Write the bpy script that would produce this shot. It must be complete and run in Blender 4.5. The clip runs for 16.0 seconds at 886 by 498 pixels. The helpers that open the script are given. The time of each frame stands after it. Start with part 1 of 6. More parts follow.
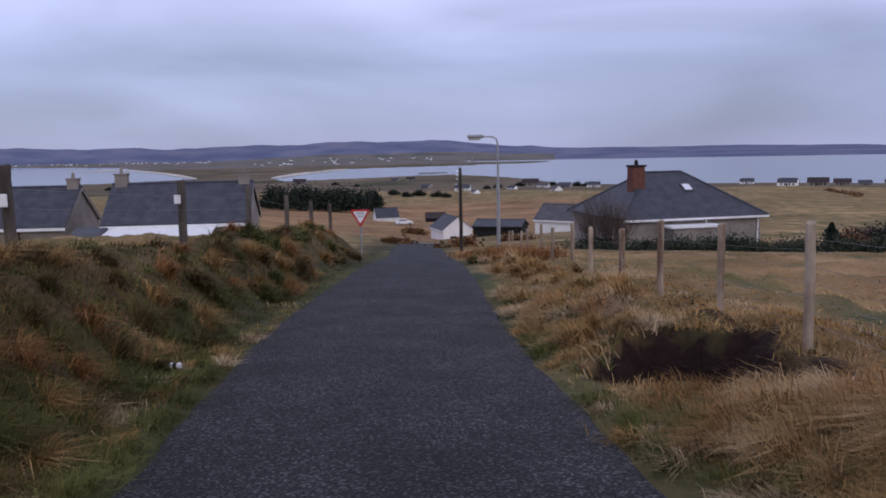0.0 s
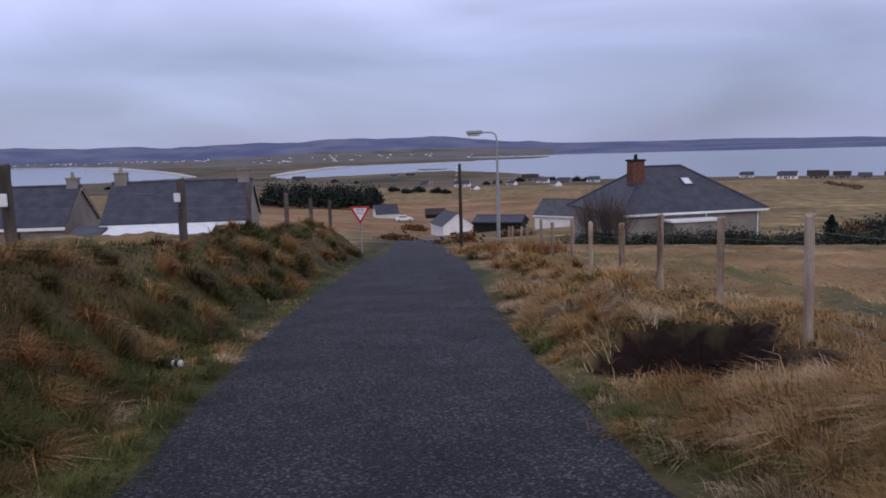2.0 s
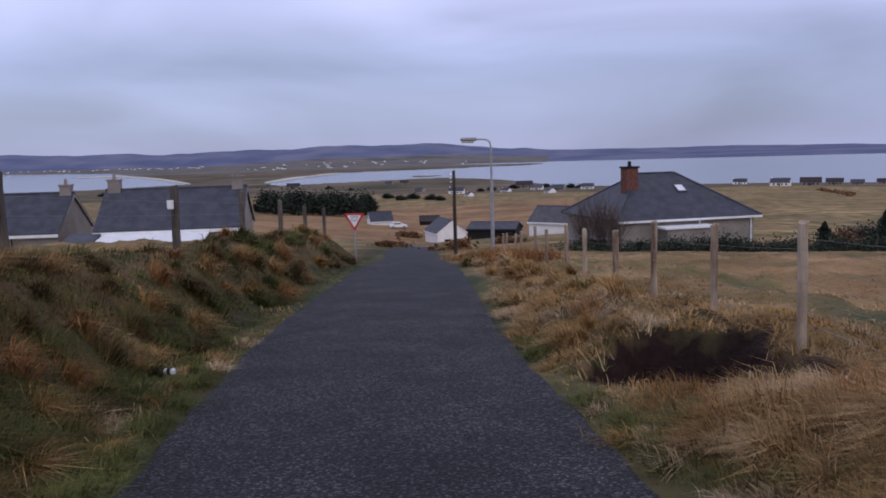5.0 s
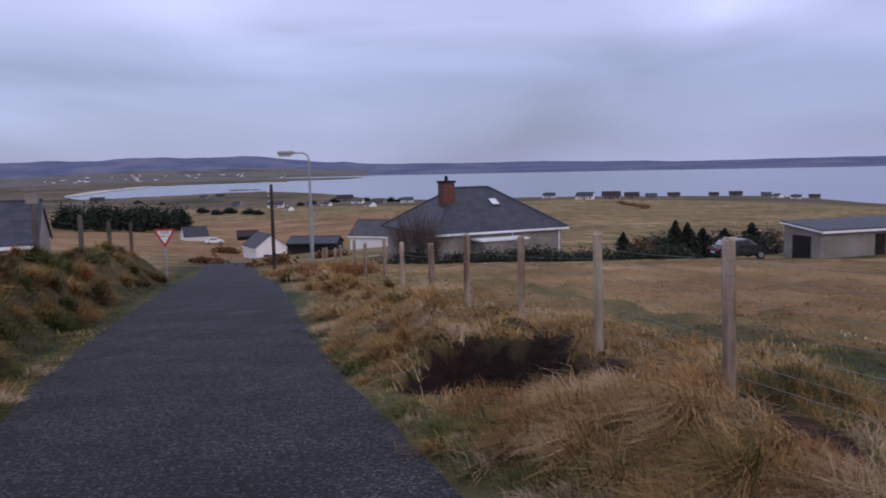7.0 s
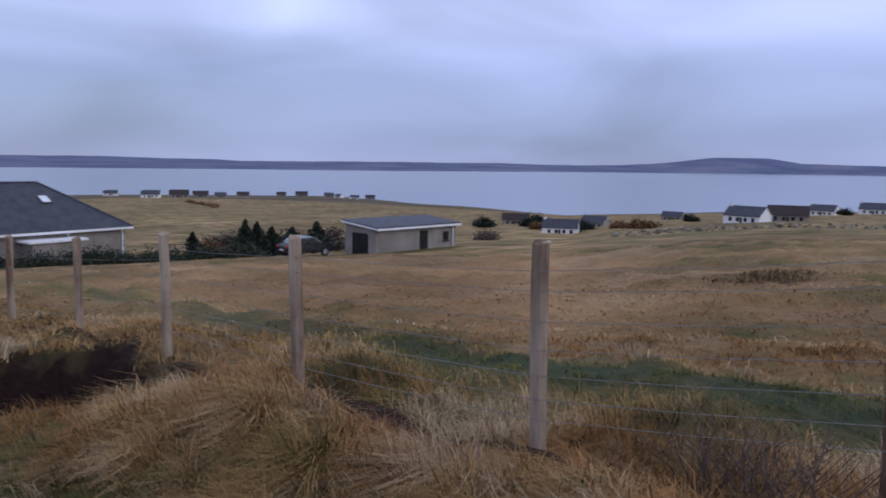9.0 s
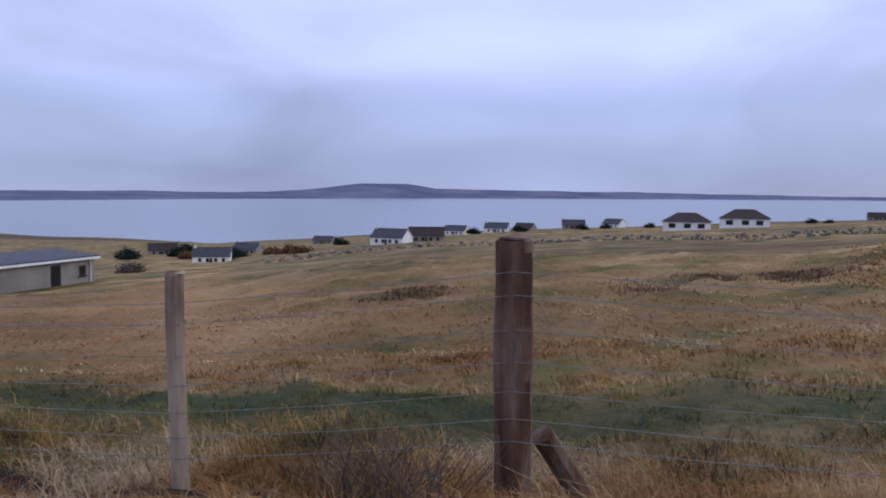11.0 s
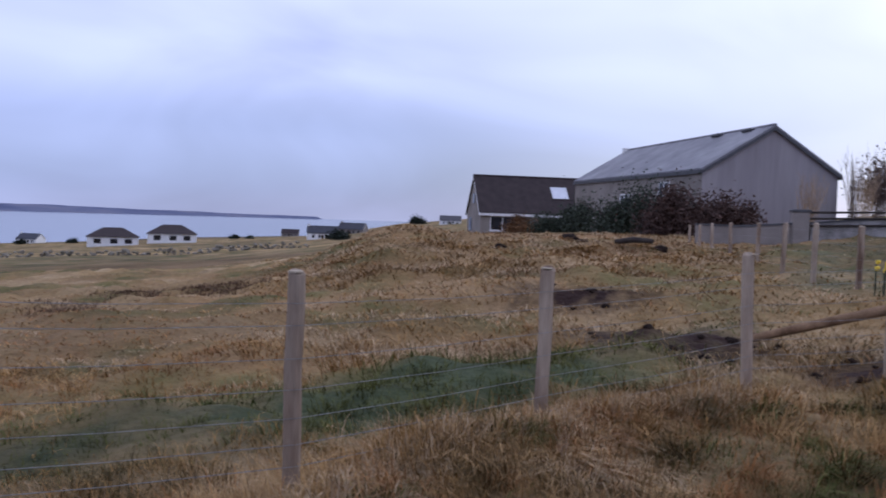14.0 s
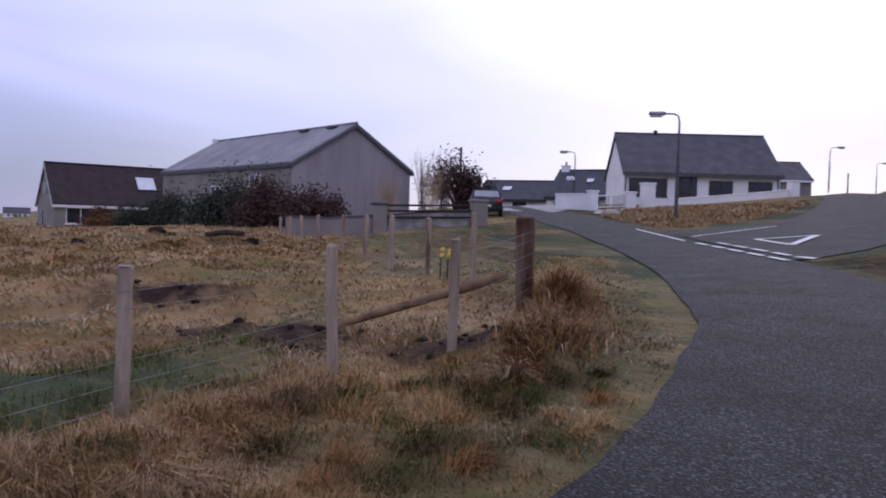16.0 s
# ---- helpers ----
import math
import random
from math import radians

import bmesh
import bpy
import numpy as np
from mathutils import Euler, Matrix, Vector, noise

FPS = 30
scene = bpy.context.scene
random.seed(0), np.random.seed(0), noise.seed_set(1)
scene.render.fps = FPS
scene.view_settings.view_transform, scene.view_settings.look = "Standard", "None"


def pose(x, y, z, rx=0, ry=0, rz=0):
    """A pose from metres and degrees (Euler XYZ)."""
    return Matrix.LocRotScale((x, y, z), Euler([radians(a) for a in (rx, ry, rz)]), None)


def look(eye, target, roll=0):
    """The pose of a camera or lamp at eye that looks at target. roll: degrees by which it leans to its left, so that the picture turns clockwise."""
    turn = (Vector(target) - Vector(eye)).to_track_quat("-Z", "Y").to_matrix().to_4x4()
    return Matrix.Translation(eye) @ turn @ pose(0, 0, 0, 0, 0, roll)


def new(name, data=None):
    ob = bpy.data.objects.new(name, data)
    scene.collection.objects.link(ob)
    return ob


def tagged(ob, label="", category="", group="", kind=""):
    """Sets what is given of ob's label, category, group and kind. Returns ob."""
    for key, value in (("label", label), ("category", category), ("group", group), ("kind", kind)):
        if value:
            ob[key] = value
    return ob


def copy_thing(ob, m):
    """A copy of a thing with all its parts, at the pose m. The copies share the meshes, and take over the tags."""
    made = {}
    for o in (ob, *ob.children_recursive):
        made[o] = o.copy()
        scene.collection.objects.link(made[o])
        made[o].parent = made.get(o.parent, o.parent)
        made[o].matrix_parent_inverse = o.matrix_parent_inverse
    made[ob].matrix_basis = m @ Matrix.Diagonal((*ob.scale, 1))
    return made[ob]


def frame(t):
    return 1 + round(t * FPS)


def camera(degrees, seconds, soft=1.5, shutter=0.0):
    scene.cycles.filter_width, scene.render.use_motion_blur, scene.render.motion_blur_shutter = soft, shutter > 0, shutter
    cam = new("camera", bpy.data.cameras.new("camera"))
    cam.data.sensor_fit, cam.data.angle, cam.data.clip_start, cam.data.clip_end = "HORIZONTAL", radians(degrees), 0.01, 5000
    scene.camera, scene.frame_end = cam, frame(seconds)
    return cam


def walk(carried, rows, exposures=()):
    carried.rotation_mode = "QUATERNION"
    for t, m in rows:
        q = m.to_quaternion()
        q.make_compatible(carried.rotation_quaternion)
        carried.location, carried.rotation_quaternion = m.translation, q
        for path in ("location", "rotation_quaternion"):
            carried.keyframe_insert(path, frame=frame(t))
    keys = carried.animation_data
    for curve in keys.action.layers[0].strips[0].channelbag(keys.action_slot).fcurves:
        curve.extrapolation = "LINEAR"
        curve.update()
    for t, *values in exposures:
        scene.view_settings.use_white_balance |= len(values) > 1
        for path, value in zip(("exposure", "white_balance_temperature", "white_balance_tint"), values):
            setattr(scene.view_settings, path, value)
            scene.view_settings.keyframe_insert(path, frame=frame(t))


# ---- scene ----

EYE = 1.55
# seconds, place, turn clockwise from the road's line, tilt, roll
ROWS = [
    (0, -0.005, -0.002, 1.545, 0.00, -7.01, -1.15),
    (0.5, -0.005, -0.005, 1.543, -0.10, -7.38, -1.05),
    (1, -0.004, -0.010, 1.544, -0.01, -7.60, -1.24),
    (1.5, -0.002, -0.008, 1.544, 0.19, -7.55, -1.39),
    (2, -0.002, -0.014, 1.541, -0.02, -7.28, -1.66),
    (2.5, 0.000, -0.020, 1.546, 0.03, -7.42, -1.97),
    (3, 0.003, -0.007, 1.543, 0.01, -7.32, -1.60),
    (5.5, 0.004, -0.001, 1.544, 0.72, -6.74, -1.74),
    (6, 0.021, 0.000, 1.545, 3.76, -6.57, -1.57),
    (6.5, 0.037, -0.040, 1.551, 7.68, -5.99, -1.55),
    (7, 0.074, -0.032, 1.549, 13.19, -6.13, -1.17),
    (7.5, 0.081, -0.062, 1.552, 19.79, -6.04, -0.94),
    (8, 0.125, -0.033, 1.541, 27.46, -6.47, -0.64),
    (8.5, 0.121, -0.031, 1.544, 35.71, -6.23, 0.29),
    (9, 0.105, -0.001, 1.543, 43.33, -6.28, 0.85),
    (9.5, 0.082, 0.015, 1.545, 50.19, -5.30, 0.70),
    (9.7, 0.080, 0.003, 1.544, 52.95, -4.87, 0.83),
    (12, 0.168, -0.130, 1.557, 78.09, -4.34, 0.21),
    (12.5, 0.162, -0.156, 1.559, 84.05, -3.92, 0.64),
    (13, 0.184, -0.189, 1.556, 91.12, -3.29, 0.87),
    (13.5, 0.165, -0.206, 1.559, 99.02, -2.54, 1.52),
    (14, 0.147, -0.215, 1.558, 106.99, -2.30, 1.85),
    (14.5, 0.141, -0.242, 1.560, 115.81, -2.00, 1.85),
    (15, 0.135, -0.287, 1.559, 123.64, -1.90, 2.59),
    (15.5, 0.145, -0.314, 1.561, 128.89, -1.69, 2.34),
    (16, 0.203, -0.298, 1.567, 135.46, -1.97, 1.69),
]
cam = camera(57.81, 16.0, soft=1.8, shutter=0.2)
walk(cam, [(t, pose(x, y, z, 90 + tilt, 0, -turn) @ pose(0, 0, 0, 0, 0, roll)) for t, x, y, z, turn, tilt, roll in ROWS],
     exposures=((0.0, 0.0, 6500, 9), (5.5, 0.0, 6500, 9), (7.5, 0.0, 6450, 8), (9.0, 0.03, 6050, 4), (9.7, 0.03, 6050, 4), (12.5, 0.22, 6350, 7), (14.5, 0.15, 5950, 8), (16.0, 0.08, 6250, 15)))


def place(az, d, el=None):
    """A spot by its bearing (degrees clockwise from +y) and distance; with el the height that this angle gives."""
    a = radians(az)
    p = (d * math.sin(a), d * math.cos(a))
    return p if el is None else (*p, EYE + d * math.tan(radians(el)))


# ---------------------------------------------------------------- world and sun
world = bpy.data.worlds.new("overcast_sky")
scene.world = world
world.use_nodes = True
wt = world.node_tree
wt.nodes.clear()


def wnode(kind, **values):
    n = wt.nodes.new(kind)
    for k, v in values.items():
        n.inputs[k].default_value = v
    return n


def ramp_set(node, stops, interpolation="EASE"):
    cr = node.color_ramp
    cr.interpolation = interpolation
    while len(cr.elements) < len(stops):
        cr.elements.new(0.5)
    for e, (p, c) in zip(cr.elements, stops):
        e.position, e.color = p, (*c, 1)


w_co = wnode("ShaderNodeTexCoord")
w_sep = wnode("ShaderNodeSeparateXYZ")
wt.links.new(w_co.outputs["Generated"], w_sep.inputs[0])
w_up = wnode("ShaderNodeMapRange", **{"From Min": -0.02, "From Max": 0.55})
wt.links.new(w_sep.outputs["Z"], w_up.inputs["Value"])
w_grad = wnode("ShaderNodeValToRGB")
ramp_set(w_grad, [(0.0, (0.33, 0.35, 0.56)), (0.09, (0.25, 0.285, 0.50)), (0.20, (0.31, 0.34, 0.585)), (0.36, (0.53, 0.55, 0.87)), (0.6, (0.68, 0.69, 1.0)), (1.0, (0.64, 0.65, 0.90))])
wt.links.new(w_up.outputs[0], w_grad.inputs[0])
# cloud layers, drawn out level
w_map = wnode("ShaderNodeMapping", Scale=(1.5, 1.5, 4.6), Location=(0.3, 1.7, 0.2))
wt.links.new(w_co.outputs["Generated"], w_map.inputs[0])
w_n1 = wnode("ShaderNodeTexNoise", Scale=1.7, Detail=4.0, Roughness=0.42, Distortion=0.7)
wt.links.new(w_map.outputs[0], w_n1.inputs["Vector"])
w_r1 = wnode("ShaderNodeMapRange", **{"From Min": 0.3, "From Max": 0.7, "To Min": 0.80, "To Max": 1.24})
wt.links.new(w_n1.outputs[0], w_r1.inputs["Value"])
w_mul = wnode("ShaderNodeMix")
w_mul.data_type, w_mul.blend_type = "RGBA", "MULTIPLY"
w_mul.inputs["Factor"].default_value = 1.0
wt.links.new(w_grad.outputs[0], w_mul.inputs["A"])
wt.links.new(w_r1.outputs[0], w_mul.inputs["B"])
# the cloud is thinner and whiter towards the hidden sun
SUN_AZ, SUN_EL = 158, 26
w_dot = wnode("ShaderNodeVectorMath")
w_dot.operation = "DOT_PRODUCT"
sd = Vector((math.sin(radians(SUN_AZ)) * math.cos(radians(SUN_EL)), math.cos(radians(SUN_AZ)) * math.cos(radians(SUN_EL)), math.sin(radians(SUN_EL))))
w_dot.inputs[1].default_value = sd
wt.links.new(w_co.outputs["Generated"], w_dot.inputs[0])
w_glow = wnode("ShaderNodeMapRange", **{"From Min": 0.5, "From Max": 1.0, "To Min": 0.0, "To Max": 0.36})
w_glow.interpolation_type = "SMOOTHSTEP"
wt.links.new(w_dot.outputs["Value"], w_glow.inputs["Value"])
w_mix = wnode("ShaderNodeMix")
w_mix.data_type = "RGBA"
wt.links.new(w_glow.outputs[0], w_mix.inputs["Factor"])
wt.links.new(w_mul.outputs["Result"], w_mix.inputs["A"])
w_mix.inputs["B"].default_value = (0.98, 0.95, 1.16, 1)
w_bg = wnode("ShaderNodeBackground", Strength=1.0)
wt.links.new(w_mix.outputs["Result"], w_bg.inputs["Color"])
w_sky = wt.nodes.new("ShaderNodeTexSky")
w_sky.sky_type, w_sky.sun_disc = "NISHITA", False
w_sky.sun_elevation, w_sky.sun_rotation = radians(SUN_EL), radians(SUN_AZ)
w_bg2 = wnode("ShaderNodeBackground", Strength=0.02)
wt.links.new(w_sky.outputs[0], w_bg2.inputs["Color"])
w_add = wt.nodes.new("ShaderNodeAddShader")
wt.links.new(w_bg.outputs[0], w_add.inputs[0])
wt.links.new(w_bg2.outputs[0], w_add.inputs[1])
w_out = wt.nodes.new("ShaderNodeOutputWorld")
wt.links.new(w_add.outputs[0], w_out.inputs[0])

sun = new("sun", bpy.data.lights.new("sun", "SUN"))
sun.data.energy, sun.data.angle, sun.data.color = 0.35, radians(25), (1.0, 0.95, 0.9)
sun.matrix_world = look(sd * 100, (0, 0, 0))


# ---------------------------------------------------------------- materials
def material(name, stops, scale=4.0, detail=6.0, rough=0.85, metal=0.0, bump=0.0, bump_scale=40.0, fine=None, island=0.0, stretch=(1, 1, 1), object_random=0.0, spec=0.3, distance=0.02, extra=None):
    """stops: colour ramp over a broad noise; fine: (scale, amount) of a second, small noise; island / object_random: brightness spread."""
    m = bpy.data.materials.new(name)
    m.use_nodes = True
    t = m.node_tree
    b = t.nodes["Principled BSDF"]
    b.inputs["Roughness"].default_value, b.inputs["Metallic"].default_value = rough, metal
    b.inputs["Specular IOR Level"].default_value = spec
    co = t.nodes.new("ShaderNodeTexCoord")
    mp = t.nodes.new("ShaderNodeMapping")
    mp.inputs["Scale"].default_value = stretch
    t.links.new(co.outputs["Object"], mp.inputs[0])
    n = t.nodes.new("ShaderNodeTexNoise")
    n.inputs["Scale"].default_value, n.inputs["Detail"].default_value = scale, detail
    t.links.new(mp.outputs[0], n.inputs["Vector"])
    r = t.nodes.new("ShaderNodeValToRGB")
    ramp_set(r, stops, "LINEAR")
    t.links.new(n.outputs[0], r.inputs[0])
    last = r.outputs[0]

    def times(value):
        nonlocal last
        x = t.nodes.new("ShaderNodeMix")
        x.data_type, x.blend_type = "RGBA", "MULTIPLY"
        x.inputs["Factor"].default_value = 1.0
        t.links.new(last, x.inputs["A"])
        t.links.new(value, x.inputs["B"])
        last = x.outputs["Result"]

    def spread(value, amount):
        q = t.nodes.new("ShaderNodeMapRange")
        q.inputs["To Min"].default_value, q.inputs["To Max"].default_value = 1 - amount, 1 + amount
        t.links.new(value, q.inputs["Value"])
        return q.outputs[0]
    if fine:
        n2 = t.nodes.new("ShaderNodeTexNoise")
        n2.inputs["Scale"].default_value, n2.inputs["Detail"].default_value = fine[0], 4.0
        t.links.new(mp.outputs[0], n2.inputs["Vector"])
        times(spread(n2.outputs[0], fine[1]))
    if island:
        g = t.nodes.new("ShaderNodeNewGeometry")
        times(spread(g.outputs["Random Per Island"], island))
    if object_random:
        o = t.nodes.new("ShaderNodeObjectInfo")
        times(spread(o.outputs["Random"], object_random))
    t.links.new(last, b.inputs["Base Color"])
    if bump:
        n3 = t.nodes.new("ShaderNodeTexNoise")
        n3.inputs["Scale"].default_value, n3.inputs["Detail"].default_value = bump_scale, 6.0
        t.links.new(mp.outputs[0], n3.inputs["Vector"])
        bp = t.nodes.new("ShaderNodeBump")
        bp.inputs["Strength"].default_value, bp.inputs["Distance"].default_value = bump, distance
        t.links.new(n3.outputs[0], bp.inputs["Height"])
        t.links.new(bp.outputs[0], b.inputs["Normal"])
    return m


def tones(a, b, lo=0.35, hi=0.65):
    return [(lo, a), (hi, b)]

GRASS = [(0.30, (0.07, 0.075, 0.026)), (0.42, (0.15, 0.125, 0.05)), (0.52, (0.25, 0.165, 0.075)), (0.64, (0.33, 0.235, 0.125)), (0.78, (0.38, 0.29, 0.18))]
M_asphalt = material("asphalt", tones((0.029, 0.029, 0.032), (0.054, 0.053, 0.058)), scale=1.2, rough=0.75, bump=1.0, bump_scale=55, fine=(70, 0.75), distance=0.03, spec=0.2)


def asphalt_chips(m):
    """Coarse surface dressing: stone chips, each with its own grey, in dark binder."""
    t = m.node_tree
    b = t.nodes["Principled BSDF"]
    base = b.inputs["Base Color"].links[0].from_socket
    co = t.nodes.new("ShaderNodeTexCoord")
    v = t.nodes.new("ShaderNodeTexVoronoi")
    v.inputs["Scale"].default_value = 56
    t.links.new(co.outputs["Object"], v.inputs["Vector"])
    sep = t.nodes.new("ShaderNodeSeparateColor")
    t.links.new(v.outputs["Color"], sep.inputs[0])
    r = t.nodes.new("ShaderNodeValToRGB")
    ramp_set(r, [(0.0, (0.32, 0.32, 0.33)), (0.5, (0.72, 0.72, 0.74)), (0.80, (1.3, 1.28, 1.3)), (0.95, (2.9, 2.8, 2.75))], "LINEAR")
    t.links.new(sep.outputs["Red"], r.inputs[0])
    gap = t.nodes.new("ShaderNodeMapRange")
    gap.inputs["From Min"].default_value, gap.inputs["From Max"].default_value = 0.25, 0.75
    gap.inputs["To Min"].default_value, gap.inputs["To Max"].default_value = 1.2, 0.35
    t.links.new(v.outputs["Distance"], gap.inputs["Value"])
    for value in (r.outputs[0], gap.outputs[0]):
        x = t.nodes.new("ShaderNodeMix")
        x.data_type, x.blend_type = "RGBA", "MULTIPLY"
        x.inputs["Factor"].default_value = 1.0
        t.links.new(base, x.inputs["A"])
        t.links.new(value, x.inputs["B"])
        base = x.outputs["Result"]
    t.links.new(base, b.inputs["Base Color"])
    bp = t.nodes.new("ShaderNodeBump")
    bp.inputs["Strength"].default_value, bp.inputs["Distance"].default_value = 0.9, 0.012
    bp.invert = True
    t.links.new(v.outputs["Distance"], bp.inputs["Height"])
    t.links.new(b.inputs["Normal"].links[0].from_socket, bp.inputs["Normal"])
    t.links.new(bp.outputs[0], b.inputs["Normal"])


asphalt_chips(M_asphalt)
M_sea = material("sea_water", tones((0.09, 0.11, 0.15), (0.13, 0.15, 0.19)), scale=0.004, rough=0.16, bump=0.2, bump_scale=0.25, distance=0.4, spec=0.5)
M_slate = material("slate", tones((0.030, 0.033, 0.045), (0.055, 0.057, 0.072)), scale=1.5, rough=0.6, fine=(14, 0.3), bump=0.5, bump_scale=9, object_random=0.12)
M_brown_tile = material("brown_roof_tile", tones((0.022, 0.014, 0.014), (0.04, 0.026, 0.026)), scale=1.5, rough=0.7, fine=(14, 0.3), bump=0.5, bump_scale=9)
M_grey_tile = material("grey_roof_tile", tones((0.065, 0.062, 0.07), (0.095, 0.09, 0.10)), scale=1.2, rough=0.75, fine=(12, 0.25), bump=0.5, bump_scale=9)
M_white = material("white_render", tones((0.74, 0.73, 0.71), (0.83, 0.82, 0.80)), scale=0.7, rough=0.9, fine=(20, 0.08), bump=0.3, bump_scale=60)
M_trim = material("white_paint", tones((0.70, 0.70, 0.70), (0.78, 0.78, 0.78)), scale=3, rough=0.5)
M_dash = material("grey_pebbledash", tones((0.21, 0.185, 0.165), (0.29, 0.26, 0.235)), scale=0.8, rough=0.95, fine=(30, 0.2), bump=0.6, bump_scale=70)
M_glass = material("dark_window_glass", tones((0.012, 0.013, 0.016), (0.03, 0.03, 0.036)), scale=1.0, rough=0.12, spec=0.5)
M_darkwood = material("dark_brown_window_frame", tones((0.035, 0.025, 0.02), (0.055, 0.04, 0.03)), scale=6, rough=0.55)
M_black = material("black_parts_and_doorway", tones((0.012, 0.011, 0.011), (0.02, 0.018, 0.018)), scale=2, rough=0.9)
M_brick = material("red_brick", tones((0.10, 0.042, 0.032), (0.17, 0.07, 0.05)), scale=5, rough=0.9, fine=(30, 0.25), bump=0.5, bump_scale=30)


def ground_material():
    """Rough grazing: rust, straw and green, in patches of several sizes, with peat where it is laid bare and as painted
    shade in the verges.
    """
    m = material("grass_ground", GRASS, scale=0.33, detail=9, rough=0.95, bump=0.9, bump_scale=6, fine=(5, 0.38), distance=0.12, spec=0.1)
    t = m.node_tree
    b = t.nodes["Principled BSDF"]
    base = b.inputs["Base Color"].links[0].from_socket
    a = t.nodes.new("ShaderNodeAttribute")
    a.attribute_name = "cover"
    sep = t.nodes.new("ShaderNodeSeparateColor")
    t.links.new(a.outputs["Color"], sep.inputs[0])
    for channel, colour in (("Red", (0.052, 0.064, 0.033)), ("Green", (0.27, 0.16, 0.08)), ("Blue", (0.026, 0.0145, 0.012))):
        x = t.nodes.new("ShaderNodeMix")
        x.data_type = "RGBA"
        n = t.nodes.new("ShaderNodeTexNoise")
        n.inputs["Scale"].default_value, n.inputs["Detail"].default_value = (3.5 if channel == "Blue" else 1.3), 6
        co = t.nodes.new("ShaderNodeTexCoord")
        t.links.new(co.outputs["Object"], n.inputs["Vector"])
        k = t.nodes.new("ShaderNodeMath")
        k.operation = "MULTIPLY_ADD"
        t.links.new(sep.outputs[channel], k.inputs[0])
        k.inputs[1].default_value = 1.9
        mr = t.nodes.new("ShaderNodeMapRange")
        mr.inputs["From Min"].default_value, mr.inputs["From Max"].default_value = 0.25, 0.75
        mr.inputs["To Min"].default_value, mr.inputs["To Max"].default_value = -0.75, 0.0
        t.links.new(n.outputs[0], mr.inputs["Value"])
        t.links.new(mr.outputs[0], k.inputs[2])
        k.use_clamp = True
        n5 = t.nodes.new("ShaderNodeTexNoise")
        n5.inputs["Scale"].default_value, n5.inputs["Detail"].default_value = 9.0, 5
        t.links.new(co.outputs["Object"], n5.inputs["Vector"])
        r5 = t.nodes.new("ShaderNodeMapRange")
        r5.inputs["To Min"].default_value, r5.inputs["To Max"].default_value = 0.6, 1.4
        t.links.new(n5.outputs[0], r5.inputs["Value"])
        x5 = t.nodes.new("ShaderNodeMix")
        x5.data_type, x5.blend_type = "RGBA", "MULTIPLY"
        x5.inputs["Factor"].default_value = 1.0
        x5.inputs["A"].default_value = (*colour, 1)
        t.links.new(r5.outputs[0], x5.inputs["B"])
        t.links.new(k.outputs[0], x.inputs["Factor"])
        t.links.new(base, x.inputs["A"])
        t.links.new(x5.outputs["Result"], x.inputs["B"])
        base = x.outputs["Result"]
    # broad drifts of paler and darker pasture
    co = t.nodes.new("ShaderNodeTexCoord")
    for scale, amount in ((0.045, 0.35), (0.22, 0.3)):
        n = t.nodes.new("ShaderNodeTexNoise")
        n.inputs["Scale"].default_value, n.inputs["Detail"].default_value = scale, 5
        t.links.new(co.outputs["Object"], n.inputs["Vector"])
        mr = t.nodes.new("ShaderNodeMapRange")
        mr.inputs["From Min"].default_value, mr.inputs["From Max"].default_value = 0.3, 0.7
        mr.inputs["To Min"].default_value, mr.inputs["To Max"].default_value = 1 - amount, 1 + amount * 0.8
        t.links.new(n.outputs[0], mr.inputs["Value"])
        x = t.nodes.new("ShaderNodeMix")
        x.data_type, x.blend_type = "RGBA", "MULTIPLY"
        x.inputs["Factor"].default_value = 1.0
        t.links.new(base, x.inputs["A"])
        t.links.new(mr.outputs[0], x.inputs["B"])
        base = x.outputs["Result"]
    t.links.new(base, b.inputs["Base Color"])
    return m


M_ground = ground_material()

# ---------------------------------------------------------------- the lie of the land
SEA = -36.0
DIST = (12, 25, 60, 150, 350, 800)
LAND = {  # bearing: heights at those distances
    -60: (-.47, -1, -3, -9, -16, -25), -30: (-.82, -1.7, -4.3, -9, -17, -30), -15: (-.92, -1.9, -4.6, -11, -19, -32),
    -1: (-.95, -1.97, -5.75, -15.3, -22, -33), 12: (-.9, -1.9, -5.9, -12, -20, -35), 22: (-.85, -1.75, -6.1, -11.5, -19.5, -34.5),
    36: (-.7, -1.6, -5.7, -12, -21, -35.5), 52: (-.45, -1.6, -4.6, -12, -23.5, -48), 65: (-.25, -1, -3.2, -9.2, -18.3, -41), 78: (-.15, -.8, -2.6, -7, -14.8, -35.3),
    90: (-.05, -.6, -2.2, -6, -11.5, -26), 98: (.1, 0, -1.3, -4, -8.8, -22), 104: (.25, .9, -.3, -2, -1.5, -20),
    110: (.4, 1, .2, -.5, 2.5, -10), 118: (.5, 1.05, .6, .5, 2, 0), 128: (.5, .8, 1.4, 2, 3, 3)}
LAND.update({136: (.6, 1.05, 2.6, 4, 5, 5), 150: (.57, 1.15, 3.3, 6, 7, 7), 162: (.6, 1.3, 4.2, 6.2, 6, 5), 180: (.66, 1.4, 4, 6, 7, 8), 240: (.4, .8, 2, 4, 6, 8)})
L_AZ = np.array([*LAND, 300.0])
L_Z = np.array([*LAND.values(), LAND[-60]])

